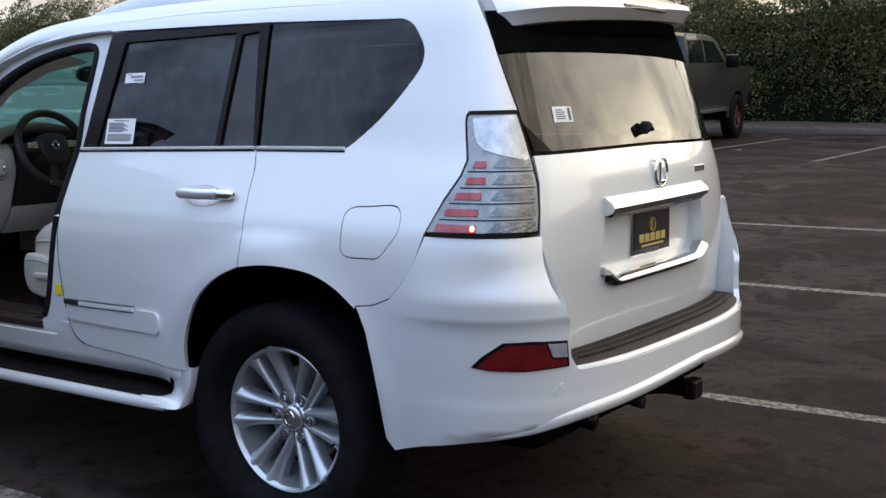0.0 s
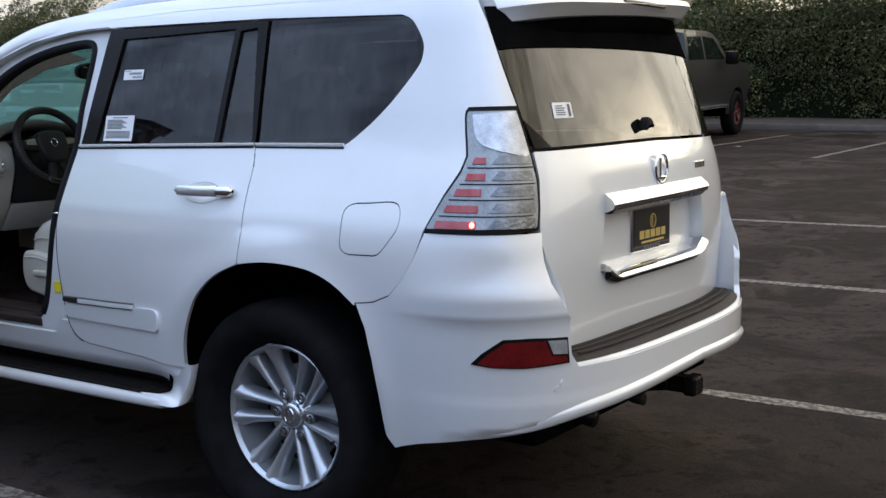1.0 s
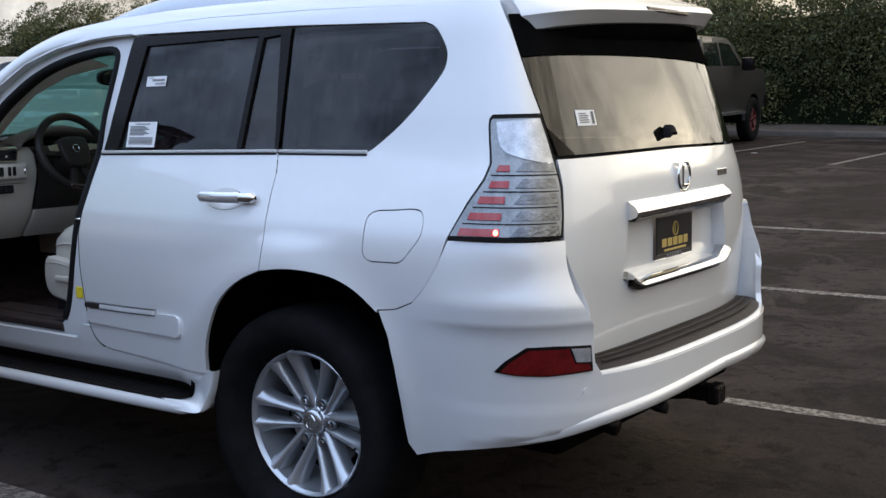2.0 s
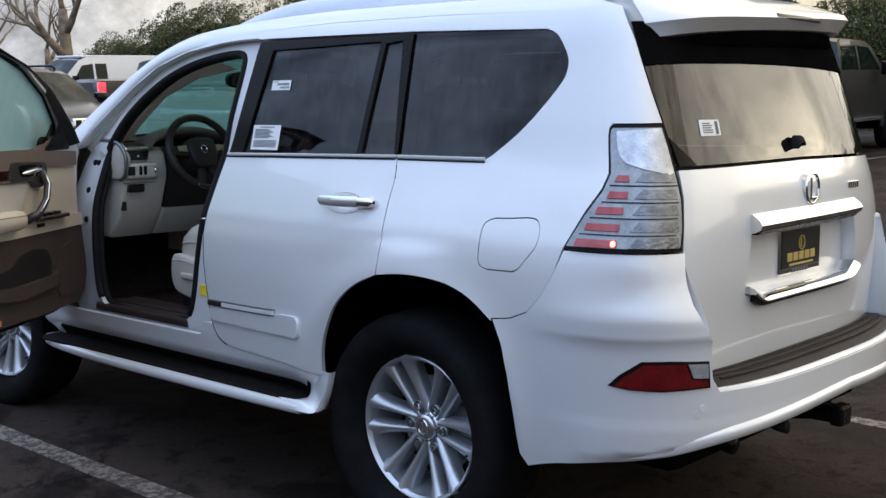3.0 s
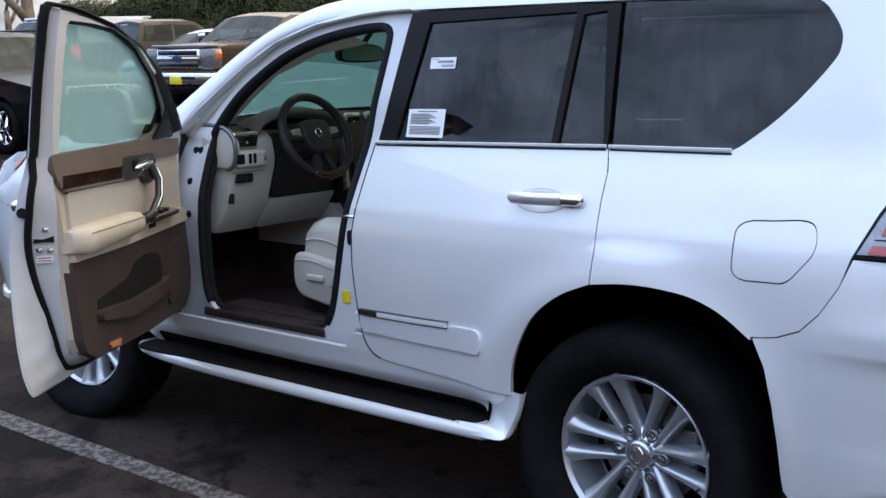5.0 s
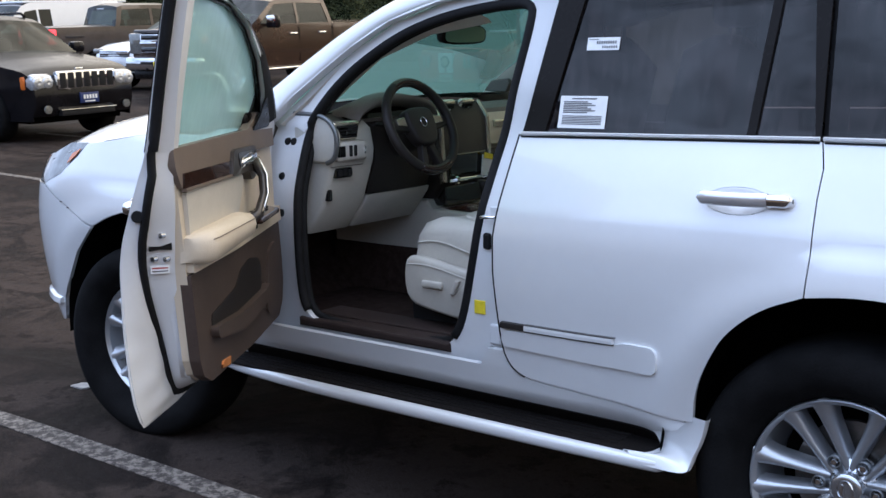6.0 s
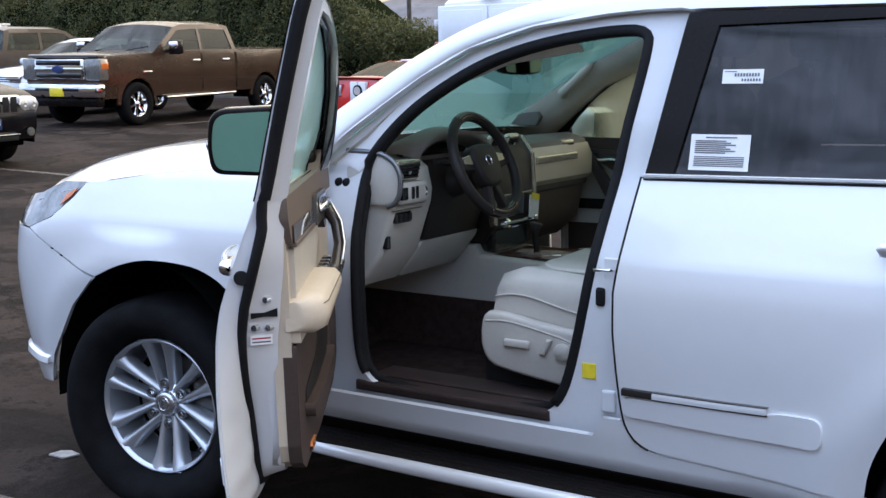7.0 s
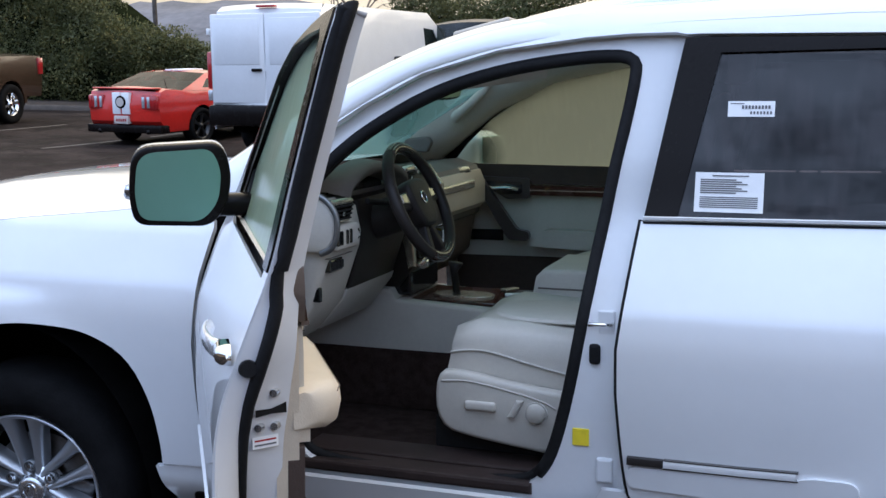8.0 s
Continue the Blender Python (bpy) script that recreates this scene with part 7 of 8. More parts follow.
def coach(name, label, at, hw, deck, green, axles, wr, paint, clad=None, rim=None, rimmat=None, floor=.32, belt_in=.06, roof_in=.24, sidewins=(), glass=None, round_end=.10, crown=.05, spokes=6, screen=True, rear=True, group="parked vehicles", pillar=None, arch=1.20, nose_round=.14, category="car", gcrown=.07):
    """A vehicle that points along +x: deck is its side outline over the wings from front to back, green the cabin's outline, axles the wheels' x."""
    e = thing(name, label, category, group, at)
    glass = glass or CARGLASS
    x0, x1 = min(p[0] for p in deck), max(p[0] for p in deck)
    zb = max(p[1] for p in deck)
    roof = max(p[1] for p in green) if green else zb
    belt = green[0][1] if green else zb
    prof = curve([floor - .1, floor + .12, (floor + zb) / 2, zb - .12, zb + .02], [.955, .985, 1.0, .985, 1 - belt_in / hw])
    xm, hl = (x0 + x1) / 2, (x1 - x0) / 2

    def end(x):
        t = abs(x - xm) / hl
        k = nose_round if x > xm else round_end
        return 1 - k * max(0, (t - .55) / .45) ** 2.6

    def side(s):
        def F(x, z):
            if z <= belt + .001 or not green:
                y = hw * prof(z)
            else:
                f = (z - belt) / max(.01, roof - belt)
                y = hw * prof(belt) - (roof_in - 0) * f ** 1.25 * (.72 if f < 1 else 1)
            return np.array((x, s * y * end(x), z))
        return F
    # side pressings with the wheel openings
    bottom = []
    fx0, fx1 = deck[-1], deck[0]
    pts = [(fx0[0], floor)]
    for ax in sorted(axles):
        R = wr * arch
        a0 = math.asin(max(-1, min(1, (floor - wr) / R)))
        pts += [(ax + R * math.cos(a), wr + R * math.sin(a)) for a in np.linspace(math.pi - a0, a0, 15)]
    pts += [(fx1[0], floor)]
    outline = pts + list(deck)
    for s in (-1, 1):
        panel("body_side", side(s), outline, paint, e, gap=0, depth=.02, step=.16, flip=s > 0)
        for ax in axles:
            rows = [[(ax + (wr * arch + .01) * math.cos(a), s * yy, wr + (wr * arch + .01) * math.sin(a)) for a in np.linspace(-.1, math.pi + .1, 14)] for yy in (hw * .96, hw * .45)]
            part("wheel_house", sheet(rows), UNDER, e)
            if clad:
                rows = [[(ax + r * math.cos(a), s * (hw * prof(wr) * end(ax) + o), wr + r * math.sin(a)) for a in np.linspace(.0, math.pi, 16)] for r, o in ((wr * arch - .01, -.02), (wr * arch - .01, .022), (wr * arch + .07, .018), (wr * arch + .075, -.02))]
                part("arch_flare", sheet(rows), clad, e, smooth=True, angle=40)
            wheel_for(e, ax, s * (hw - .05), wr, wr, rim or wr * .62, rimmat or ALLOY, spokes, s)
    # the strip over nose, bonnet and tail
    F = side(1)
    d = dense([*deck], .22)
    d = d[:len(d) - max(1, int(math.hypot(deck[0][0] - deck[-1][0], deck[0][1] - deck[-1][1]) / .22 + .5))] + [deck[-1]]
    rows = []
    for k, (x, z) in enumerate(d):
        a, b = d[max(0, k - 1)], d[min(len(d) - 1, k + 1)]
        t = Vector((b[0] - a[0], b[1] - a[1]))
        t = t.normalized() if t.length else Vector((1, 0))
        n = Vector((-t.y, t.x)) * -1
        if n.y < 0 and abs(n.y) > abs(n.x):
            n = -n
        if abs(n.x) >= abs(n.y):
            n = Vector((1 if x > xm else -1, 0)) * abs(n.x) + Vector((0, max(0, n.y)))
        w = F(x, z)[1]
        rows.append([(x + n.x * crown * 1.6 * (1 - q * q), w * q, z + n.y * crown * (1 - q * q)) for q in np.linspace(-1, 1, 11)])
    bm = sheet(rows)
    part("body_top", bm, paint, e, smooth=True, angle=35)
    part("floor", box(x0 + .25, x1 - .25, -hw * .8, hw * .8, floor - .04, floor + .1, .02), UNDER, e)
    if green:
        gp = pillar or paint
        holes = [list(w) for w in sidewins]
        g = list(green)
        for s in (-1, 1):
            panel("cabin_side", side(s), g, gp, e, holes=holes, gap=0, depth=.02, step=.2, flip=s > 0)
            for w in holes:
                panel("side_window", side(s), w, glass, e, gap=-.004, depth=0, off=-.012, step=.3, flip=s > 0)
        # green runs: front foot, front of roof ... rear of roof, rear foot
        gd = []
        for (a, b) in zip(g, g[1:]):
            kk = max(1, int(math.hypot(b[0] - a[0], b[1] - a[1]) / .25 + .5))
            gd += [(a[0] + (b[0] - a[0]) * j / kk, a[1] + (b[1] - a[1]) * j / kk) for j in range(kk)]
        gd.append(g[-1])
        def strip(nm, a, b, material, inset=0.0, lift=0.0, part_of=e):
            rows = []
            seg = [p for p in gd if a[0] >= p[0] >= b[0]] if a[0] >= b[0] else gd
            for x, z in seg:
                w = F(x, z)[1] - inset
                f = (z - belt) / (roof - belt)
                rows.append([(x + (1 if x > (g[0][0] + g[-1][0]) / 2 else -1) * (1 - f) ** .5 * .07 * (1 - q * q) + lift * (1 if x > (g[0][0] + g[-1][0]) / 2 else -1) * .6, w * q, z + gcrown * f * (1 - abs(q) ** 2.2) + lift * .5) for q in np.linspace(-1, 1, 11)])
            return part(nm, sheet(rows), material, part_of, smooth=True, angle=50)
        top = [p for p in g if p[1] > belt + .8 * (roof - belt)]
        strip("roof", top[0], top[-1], paint)
        strip("windscreen", g[0], top[0], glass if screen else gp)
        strip("rear_window", top[-1], g[-1], glass if rear else gp)
        part("interior", box(g[-1][0] + .25, g[0][0] - .35, -hw * .72, hw * .72, floor + .1, belt - .04, .05), MATTEBLACK, e)
        for sx in (.55, .30):
            xx = g[-1][0] + (g[0][0] - g[-1][0]) * sx
            for s in (-1, 1):
                part("seat", box(xx - .08, xx + .10, s * hw * .45 - .22, s * hw * .45 + .22, belt - .2, belt + .22, .06, 3), DASHTOP, e, smooth=True)
    return e, side(1), side(-1)


def tilted(x, y, heading, span=1.4):
    """Stands a vehicle on the slope under its wheels."""
    h = radians(heading)
    dx, dy = math.cos(h), math.sin(h)
    z0, z1 = lot(x - dx * span, y - dy * span), lot(x + dx * span, y + dy * span)
    l0, l1 = lot(x + dy * .7, y - dx * .7), lot(x - dy * .7, y + dx * .7)
    return Matrix.Translation((x, y, (z0 + z1) / 2)) @ Matrix.Rotation(h, 4, "Z") @ Matrix.Rotation(-math.atan2(z1 - z0, 2 * span), 4, "Y") @ Matrix.Rotation(math.atan2(l1 - l0, 1.4), 4, "X")


BLACKPAINT = mat("black_car_paint", (0.007, 0.0066, 0.008), 0.22, 0, 0.10, var=0.3, scale=5, rvar=0.05, spec=0.22)
BRONZE = mat("bronze_car_paint", (0.056, 0.033, 0.021), 0.26, 0.25, 0.6, var=0.25, scale=2.5)
DARKBROWN = mat("dark_brown_paint", (0.028, 0.020, 0.018), 0.32, 0.2, 1.0, var=0.2, scale=3)
WHITEPAINT = mat("white_car_paint", (0.76, 0.77, 0.78), 0.30, 0, 1.0, var=0.03, scale=3)
GREIGE = mat("grey_brown_paint", (0.066, 0.052, 0.043), 0.36, 0.35, 0.4, var=0.2, scale=3)
TAN = mat("tan_silver_paint", (0.12, 0.10, 0.088), 0.36, 0.4, 0.5, var=0.12, scale=3)
REDPAINT = mat("red_car_paint", (0.56, 0.020, 0.012), 0.28, 0, 1.0, var=0.12, scale=3)
CHARCOAL = mat("charcoal_paint", (0.022, 0.021, 0.021), 0.5, 0.1, 0.3, var=0.25, scale=4)
NAVY = mat("dark_lower_paint", (0.016, 0.018, 0.024), 0.34, 0.1, 0.9, var=0.2, scale=3)
BLUEPLATE = mat("blue_plate", (0.018, 0.032, 0.12), 0.4, var=0.1)
YELLOWPLATE = mat("yellow_plate", (0.80, 0.66, 0.02), 0.4, var=0.1)
PALEPLATE = mat("pale_plate", (0.55, 0.50, 0.46), 0.45, var=0.1)
REDRIM = mat("red_wheel_paint", (0.075, 0.012, 0.012), 0.5, 0.2, var=0.3, scale=10)
BLACKRIM = mat("black_wheel_paint", (0.012, 0.012, 0.013), 0.35, 0.2, 0.4, var=0.2)
TAILON = mat("lit_tail_lamp", (0.8, 0.02, 0.03), 0.25, 0, .6, emit=((1.0, .04, .05), .9))


def bit(name, e, x0, x1, y0, y1, z0, z1, material, r=.01, label=""):
    return part(name, box(x0, x1, y0, y1, z0, z1, r, 2), material, e, label, True, 40)


# black SUV with a seven-slot grille, nose towards the SUV
e, L, R = coach("black_suv", "glossy black SUV with a bright slotted grille", tilted(-15.07, 5.73, 0), .91,
    [(2.28, .36), (2.37, .54), (2.36, .72), (2.29, .89), (2.20, .945), (2.05, .985), (1.60, 1.055), (1.10, 1.125), (.95, 1.15), (-2.15, 1.15), (-2.32, 1.05), (-2.36, .70), (-2.30, .42)],
    [(.98, 1.14), (.22, 1.58), (.05, 1.64), (-.8, 1.67), (-1.75, 1.63), (-1.85, 1.60), (-2.18, 1.14)],
    (1.42, -1.36), .375, BLACKPAINT, rim=.245, rimmat=CHROME, floor=.30, roof_in=.16,
    sidewins=([(.72, 1.18), (.18, 1.52), (-.28, 1.57), (-.28, 1.18)], [(-.36, 1.18), (-.36, 1.57), (-1.18, 1.56), (-1.22, 1.18)], [(-1.30, 1.18), (-1.27, 1.55), (-1.72, 1.52), (-1.95, 1.18)]), nose_round=.16, glass=CARGLASS)
gr = bit("grille", e, 2.33, 2.44, -.465, .465, .705, .955, CHROME, .03, "bright grille with seven dark slots")
for k in range(7):
    bit("slot", gr, 2.41, 2.448, -.430 + .124 * k, -.430 + .124 * k + .100, .73, .935, MATTEBLACK, .014)
for s in (-1, 1):
    h = bit("headlamp", e, 2.14, 2.385, s * .475 - (.0 if s > 0 else .33), s * .475 + (.33 if s > 0 else 0), .70, .93, LAMPCLEAR, .07, "bright headlamp with two round lenses")
    for q in (.57, .71):
        part("lens", lathe([(.0, -.012), (.030, -.016), (.072, -.006), (.084, .01)], 20), LAMPCLEAR, h).matrix_basis = Matrix.Translation((2.390, s * q, .815)) @ Matrix.Rotation(radians(90), 4, "Z")
    bit("turn_signal", e, 1.98, 2.22, s * .80 - .03, s * .80 + .03, .72, .90, AMBER, .02)
    part("fog_lamp", lathe([(.0, -.012), (.055, -.008), (.06, .01)], 16), LAMPGLASS, e).matrix_basis = Matrix.Translation((2.42, s * .62, .46)) @ Matrix.Rotation(radians(90), 4, "Z")
    m_ = bit("door_mirror", e, .62, .78, s * 1.05 - .10, s * 1.05 + .10, 1.14, 1.30, BLACKPAINT, .04)
    part("roof_rail", tube([(.0, s * .66, 1.68), (-.1, s * .66, 1.73), (-1.5, s * .66, 1.73), (-1.65, s * .66, 1.69)], .02, 8), BLACKTRIM, e, smooth=True)
bit("bumper_grille", e, 2.30, 2.43, -.42, .42, .36, .43, MATTEBLACK, .01)
bit("bumper_strip", e, 2.30, 2.442, -.44, .44, .435, .447, CHROME, .004)
pl = bit("front_plate", e, 2.40, 2.465, -.145, .145, .515, .655, BLUEPLATE, .003, "blue number plate with pale bars")
for k in range(5):
    bit("plate_bar", pl, 2.464, 2.469, -.10 + .046 * k, -.07 + .046 * k, .570, .625, PAPER, 0)
bit("plate_bar", pl, 2.464, 2.469, -.08, .08, .530, .546, PAPER, 0)
bit("bonnet_badge", e, 2.24, 2.27, -.06, .06, .965, .985, CHROME, .005)

# bronze heavy pickup, nose towards the camera
def pickup(name, label, at, hw, h, L, wb, wr, paint, front, rimmat, bed_top, hood, cabx, group="parked vehicles", glass=None, clad=None, floor=.55, rim=None, arch=1.18):
    f, b = front, front - L
    e, l, r = coach(name, label, at, hw,
        [(f - .03, floor), (f + .02, hood * .75), (f - .02, hood - .10), (f - .18, hood), (cabx[0], hood + .04), (cabx[0] - .02, hood + .05), (cabx[3] + .02, hood + .05), (cabx[3] - .02, bed_top), (b + .02, bed_top), (b, bed_top - .05), (b + .02, floor + .05)],
        [(cabx[0], hood + .04), (cabx[1], h - .07), (cabx[1] - .25, h - .01), (cabx[2] + .2, h), (cabx[2], h - .05), (cabx[3], hood + .05)],
        (f - .95, f - .95 - wb), wr, paint, rim=rim or wr * .58, rimmat=rimmat, floor=floor, roof_in=.17, belt_in=.03, arch=arch, category="pickup",
        sidewins=([(cabx[0] - .28, hood + .08), (cabx[1] - .08, h - .13), (cabx[1] - .72, h - .10), (cabx[1] - .72, hood + .08)], [(cabx[1] - .80, hood + .08), (cabx[1] - .80, h - .10), (cabx[2] + .12, h - .12), (cabx[3] + .14, hood + .08)]), nose_round=.06, round_end=.03, crown=.045, group=group, glass=glass, clad=clad)
    return e
tx, ty = -18.16, 14.16
e = pickup("bronze_pickup", "bronze crew-cab heavy pickup with a chrome grille", tilted(tx, ty, -84, 2.0), 1.01, 1.97, 6.40, 4.27, .42, BRONZE, 2.98, CHROME, 1.42, 1.36, (1.55, .78, -1.02, -1.18), clad=BRONZE)
g = bit("grille", e, 2.94, 3.10, -.62, .62, .92, 1.30, CHROME, .04, "wide chrome grille with a centre badge")
bit("grille_gap", g, 3.06, 3.108, -.57, .57, .94, 1.04, BLACKGLASS, .01)
bit("grille_gap", g, 3.06, 3.108, -.57, .57, 1.18, 1.28, BLACKGLASS, .01)
bit("grille_bar", g, 3.08, 3.12, -.60, .60, 1.08, 1.14, CHROME, .01)
part("grille_badge", lathe([(.0, -.02), (.10, -.016), (.12, .01)], 24), BLUEPLATE, g).matrix_basis = Matrix.Translation((3.125, 0, 1.11)) @ Matrix.Rotation(radians(90), 4, "Z") @ Matrix.Diagonal((1.25, 1, .6, 1))
bit("bonnet_edge", e, 2.60, 2.99, -.90, .90, 1.315, 1.385, DARKBROWN, .03)
for s in (-1, 1):
    hl = bit("headlamp", e, 2.80, 3.05, s * .80 - .18, s * .80 + .18, .90, 1.31, LAMPGLASS, .03, "tall clear headlamp")
    bit("turn_signal", e, 2.80, 2.99, s * .97 - .02, s * .97 + .012, 1.11, 1.24, AMBER, .01)
    bit("fog_lamp", e, 3.10, 3.16, s * .62 - .10, s * .62 + .10, .64, .72, BLACKGLASS, .02)
    bit("tow_hook", e, 3.12, 3.18, s * .38 - .04, s * .38 + .04, .56, .64, BLACKTRIM, .01)
    mm = bit("door_mirror", e, 1.02, 1.20, s * 1.22 - .13, s * 1.22 + .13, 1.36, 1.64, BLACKPAINT, .04)
    bit("mirror_cap", mm, 1.10, 1.22, s * 1.22 - .12, s * 1.22 + .12, 1.46, 1.63, CHROME, .05)
    bit("mirror_arm", e, 1.02, 1.10, min(s * .88, s * 1.15), max(s * .88, s * 1.15), 1.40, 1.46, BLACKTRIM, .01)
    for x in (.22, -.78):
        bit("door_handle", e, x - .12, x + .12, s * 1.0 - .03, s * 1.0 + .03, 1.20, 1.25, CHROME, .015)
    bit("step_bar", e, -1.05, 1.25, s * 1.02 - .05, s * 1.02 + .05, .48, .54, CHROME, .025)
    bit("rocker", e, -1.15, 1.35, s * .93 - .04, s * .93 + .04, .54, .62, BLACKTRIM, .01)
    bit("fender_badge", e, 1.62, 1.88, s * 1.012 - .01, s * 1.012 + .012, 1.00, 1.05, CHROME, .004)
    bit("door_gap", e, .02, .03, s * 1.005 - .006, s * 1.005 + .006, .62, 1.38, BLACKGLASS, 0)
    bit("door_gap", e, -1.16, -1.14, s * 1.005 - .006, s * 1.005 + .006, .62, 1.38, BLACKGLASS, 0)
    bit("tail_lamp", e, -3.44, -3.27, s * .94 - .08, s * .93 + .08, 1.02, 1.38, LAMPRED, .02)
bp = bit("front_bumper", e, 2.92, 3.18, -1.00, 1.00, .58, .84, CHROME, .05, "chrome front bumper")
bit("bumper_recess", bp, 3.12, 3.19, -.55, .55, .70, .76, BLACKGLASS, .01)
bit("air_dam", e, 2.86, 3.05, -.90, .90, .40, .58, BLACKTRIM, .03)
bit("front_plate", e, 3.165, 3.205, -.16, .16, .60, .76, YELLOWPLATE, .004, "yellow front plate")
bit("bed_rail", e, -3.36, -1.20, -.98, -.90, 1.40, 1.44, BLACKTRIM, .01)
for y in (-.5, .3):
    part("wiper", tube([(1.56, y, 1.44), (1.40, y + .45, 1.52)], .012, 6), BLACKTRIM, e)

# white crossover beside it
e, L_, R_ = coach("white_crossover", "white compact crossover with a dark lower grille", tilted(-21.2, 14.6, -88), .92,
    [(2.18, .42), (2.26, .60), (2.24, .80), (2.14, .94), (1.80, 1.03), (1.15, 1.10), (-2.0, 1.14), (-2.2, .98), (-2.24, .60), (-2.18, .42)],
    [(1.12, 1.09), (.22, 1.56), (0, 1.63), (-1.0, 1.66), (-1.7, 1.60), (-2.06, 1.14)],
    (1.35, -1.34), .35, WHITEPAINT, rim=.23, floor=.36, roof_in=.2,
    sidewins=([(.72, 1.16), (.14, 1.50), (-.30, 1.55), (-.30, 1.16)], [(-.38, 1.16), (-.38, 1.55), (-1.5, 1.52), (-1.75, 1.16)]), nose_round=.24)
bit("upper_grille", e, 2.16, 2.31, -.52, .52, .76, .92, CHROME, .03, "chrome barred grille")
for k in range(3):
    bit("grille_gap", e, 2.29, 2.32, -.49, .49, .775 + .047 * k, .800 + .047 * k, BLACKGLASS, .004)
bit("lower_grille", e, 2.18, 2.30, -.62, .62, .46, .60, MATTEBLACK, .03)
for s in (-1, 1):
    bit("headlamp", e, 1.98, 2.24, s * .68 - .16, s * .68 + .16, .83, .95, LAMPGLASS, .04)
    bit("fog_lamp_bezel", e, 2.06, 2.27, s * .70 - .12, s * .70 + .12, .56, .70, BLACKGLASS, .03)
    bit("door_mirror", e, .80, .95, s * 1.02 - .09, s * 1.02 + .09, 1.12, 1.26, WHITEPAINT, .04)
    part("roof_rail", tube([(.0, s * .64, 1.66), (-.1, s * .64, 1.70), (-1.4, s * .64, 1.70), (-1.6, s * .64, 1.65)], .018, 8), BLACKTRIM, e, smooth=True)

# grey-brown pickup seen from behind
e = pickup("grey_pickup", "grey-brown crew-cab pickup with lit tail lamps", tilted(-25.6, 16.4, 80, 2.0), 1.0, 1.96, 5.9, 3.68, .40, GREIGE, 2.95, ALLOY, 1.42, 1.34, (1.45, .68, -1.02, -1.16), clad=GREIGE)
for s in (-1, 1):
    bit("tail_lamp", e, -2.98, -2.78, s * .92 - .09, s * .92 + .09, 1.00, 1.38, TAILON, .03, "lit red tail lamp")
    bit("tail_lens", e, -2.985, -2.90, s * .90 - .05, s * .90 + .05, 1.06, 1.20, LAMPCLEAR, .01)
    bit("bed_badge", e, -2.55, -2.05, s * 1.0 - .012, s * 1.0 + .014, 1.16, 1.21, DARKBROWN, .003)
    bit("door_mirror", e, .92, 1.08, s * 1.14 - .12, s * 1.14 + .12, 1.32, 1.52, GREIGE, .04)
bit("rear_bumper", e, -3.10, -2.90, -.96, .96, .56, .74, CHROME, .04)
bit("tailgate_handle", e, -2.975, -2.93, -.14, .14, 1.14, 1.22, BLACKTRIM, .02)
bit("stop_lamp", e, -1.09, -1.04, -.2, .2, 1.86, 1.895, LAMPCLEAR, .008)

# two-tone cargo van in front of the hedge
e, L_, R_ = coach("cargo_van", "white cargo van with a dark lower body", tilted(-30.2, 16.2, -90, 2.0), .98,
    [(2.55, .45), (2.62, .75), (2.50, 1.02), (2.2, 1.16), (1.75, 1.28), (-2.75, 1.30), (-2.80, .5)],
    [(1.78, 1.27), (.98, 2.02), (.70, 2.12), (-2.45, 2.14), (-2.70, 2.05), (-2.78, 1.29)],
    (1.65, -1.7), .37, NAVY, rim=.21, floor=.40, roof_in=.22, pillar=WHITEPAINT, rear=False, category="van",
    sidewins=([(1.28, 1.36), (.90, 1.86), (.52, 1.92), (.52, 1.36)], [(.45, 1.36), (.45, 1.92), (.05, 1.92), (.05, 1.36)]), gcrown=.03)
bit("van_roof_skin", e, -2.72, .86, -.74, .74, 2.10, 2.175, WHITEPAINT, .03)
for s in (-1, 1):
    bit("headlamp", e, 2.25, 2.54, s * .74 - .16, s * .74 + .16, .92, 1.08, LAMPGLASS, .04)
    bit("door_handle", e, .12, .36, s * .99 - .02, s * .99 + .02, 1.22, 1.26, CHROME, .01)
    bit("door_mirror", e, 1.22, 1.36, s * 1.12 - .1, s * 1.12 + .1, 1.32, 1.56, BLACKTRIM, .03)

# tan SUV seen from behind, beside the black one
e, L_, R_ = coach("tan_suv", "tan silver SUV seen from its tailgate", tilted(-16.3, 3.85, 180), .94,
    [(2.35, .45), (2.42, .8), (2.2, 1.05), (1.2, 1.15), (-2.2, 1.16), (-2.34, 1.05), (-2.36, .85), (-2.46, .70), (-2.42, .42)],
    [(1.15, 1.15), (.4, 1.64), (.2, 1.72), (-.8, 1.78), (-1.95, 1.72), (-2.02, 1.68), (-2.26, 1.17)],
    (1.4, -1.39), .385, TAN, rim=.25, floor=.38, roof_in=.17,
    sidewins=([(.80, 1.2), (.32, 1.60), (-.25, 1.66), (-.25, 1.2)], [(-.33, 1.2), (-.33, 1.66), (-1.75, 1.62), (-2.0, 1.2)]), round_end=.14)
bit("spoiler", e, -2.18, -1.85, -.66, .66, 1.70, 1.76, TAN, .03)
bit("spoiler_shadow", e, -2.16, -1.95, -.60, .60, 1.66, 1.70, MATTEBLACK, .01)
bit("chrome_bar", e, -2.47, -2.40, -.42, .42, 1.02, 1.07, CHROME, .01)
pl = bit("rear_plate", e, -2.47, -2.44, -.17, .17, .84, 1.0, PLATEBLACK, .004, "black dealer plate with gold bars")
for k in range(4):
    bit("gold_bar", pl, -2.475, -2.468, -.10 + .05 * k, -.07 + .05 * k, .88, .93, GOLD, 0)
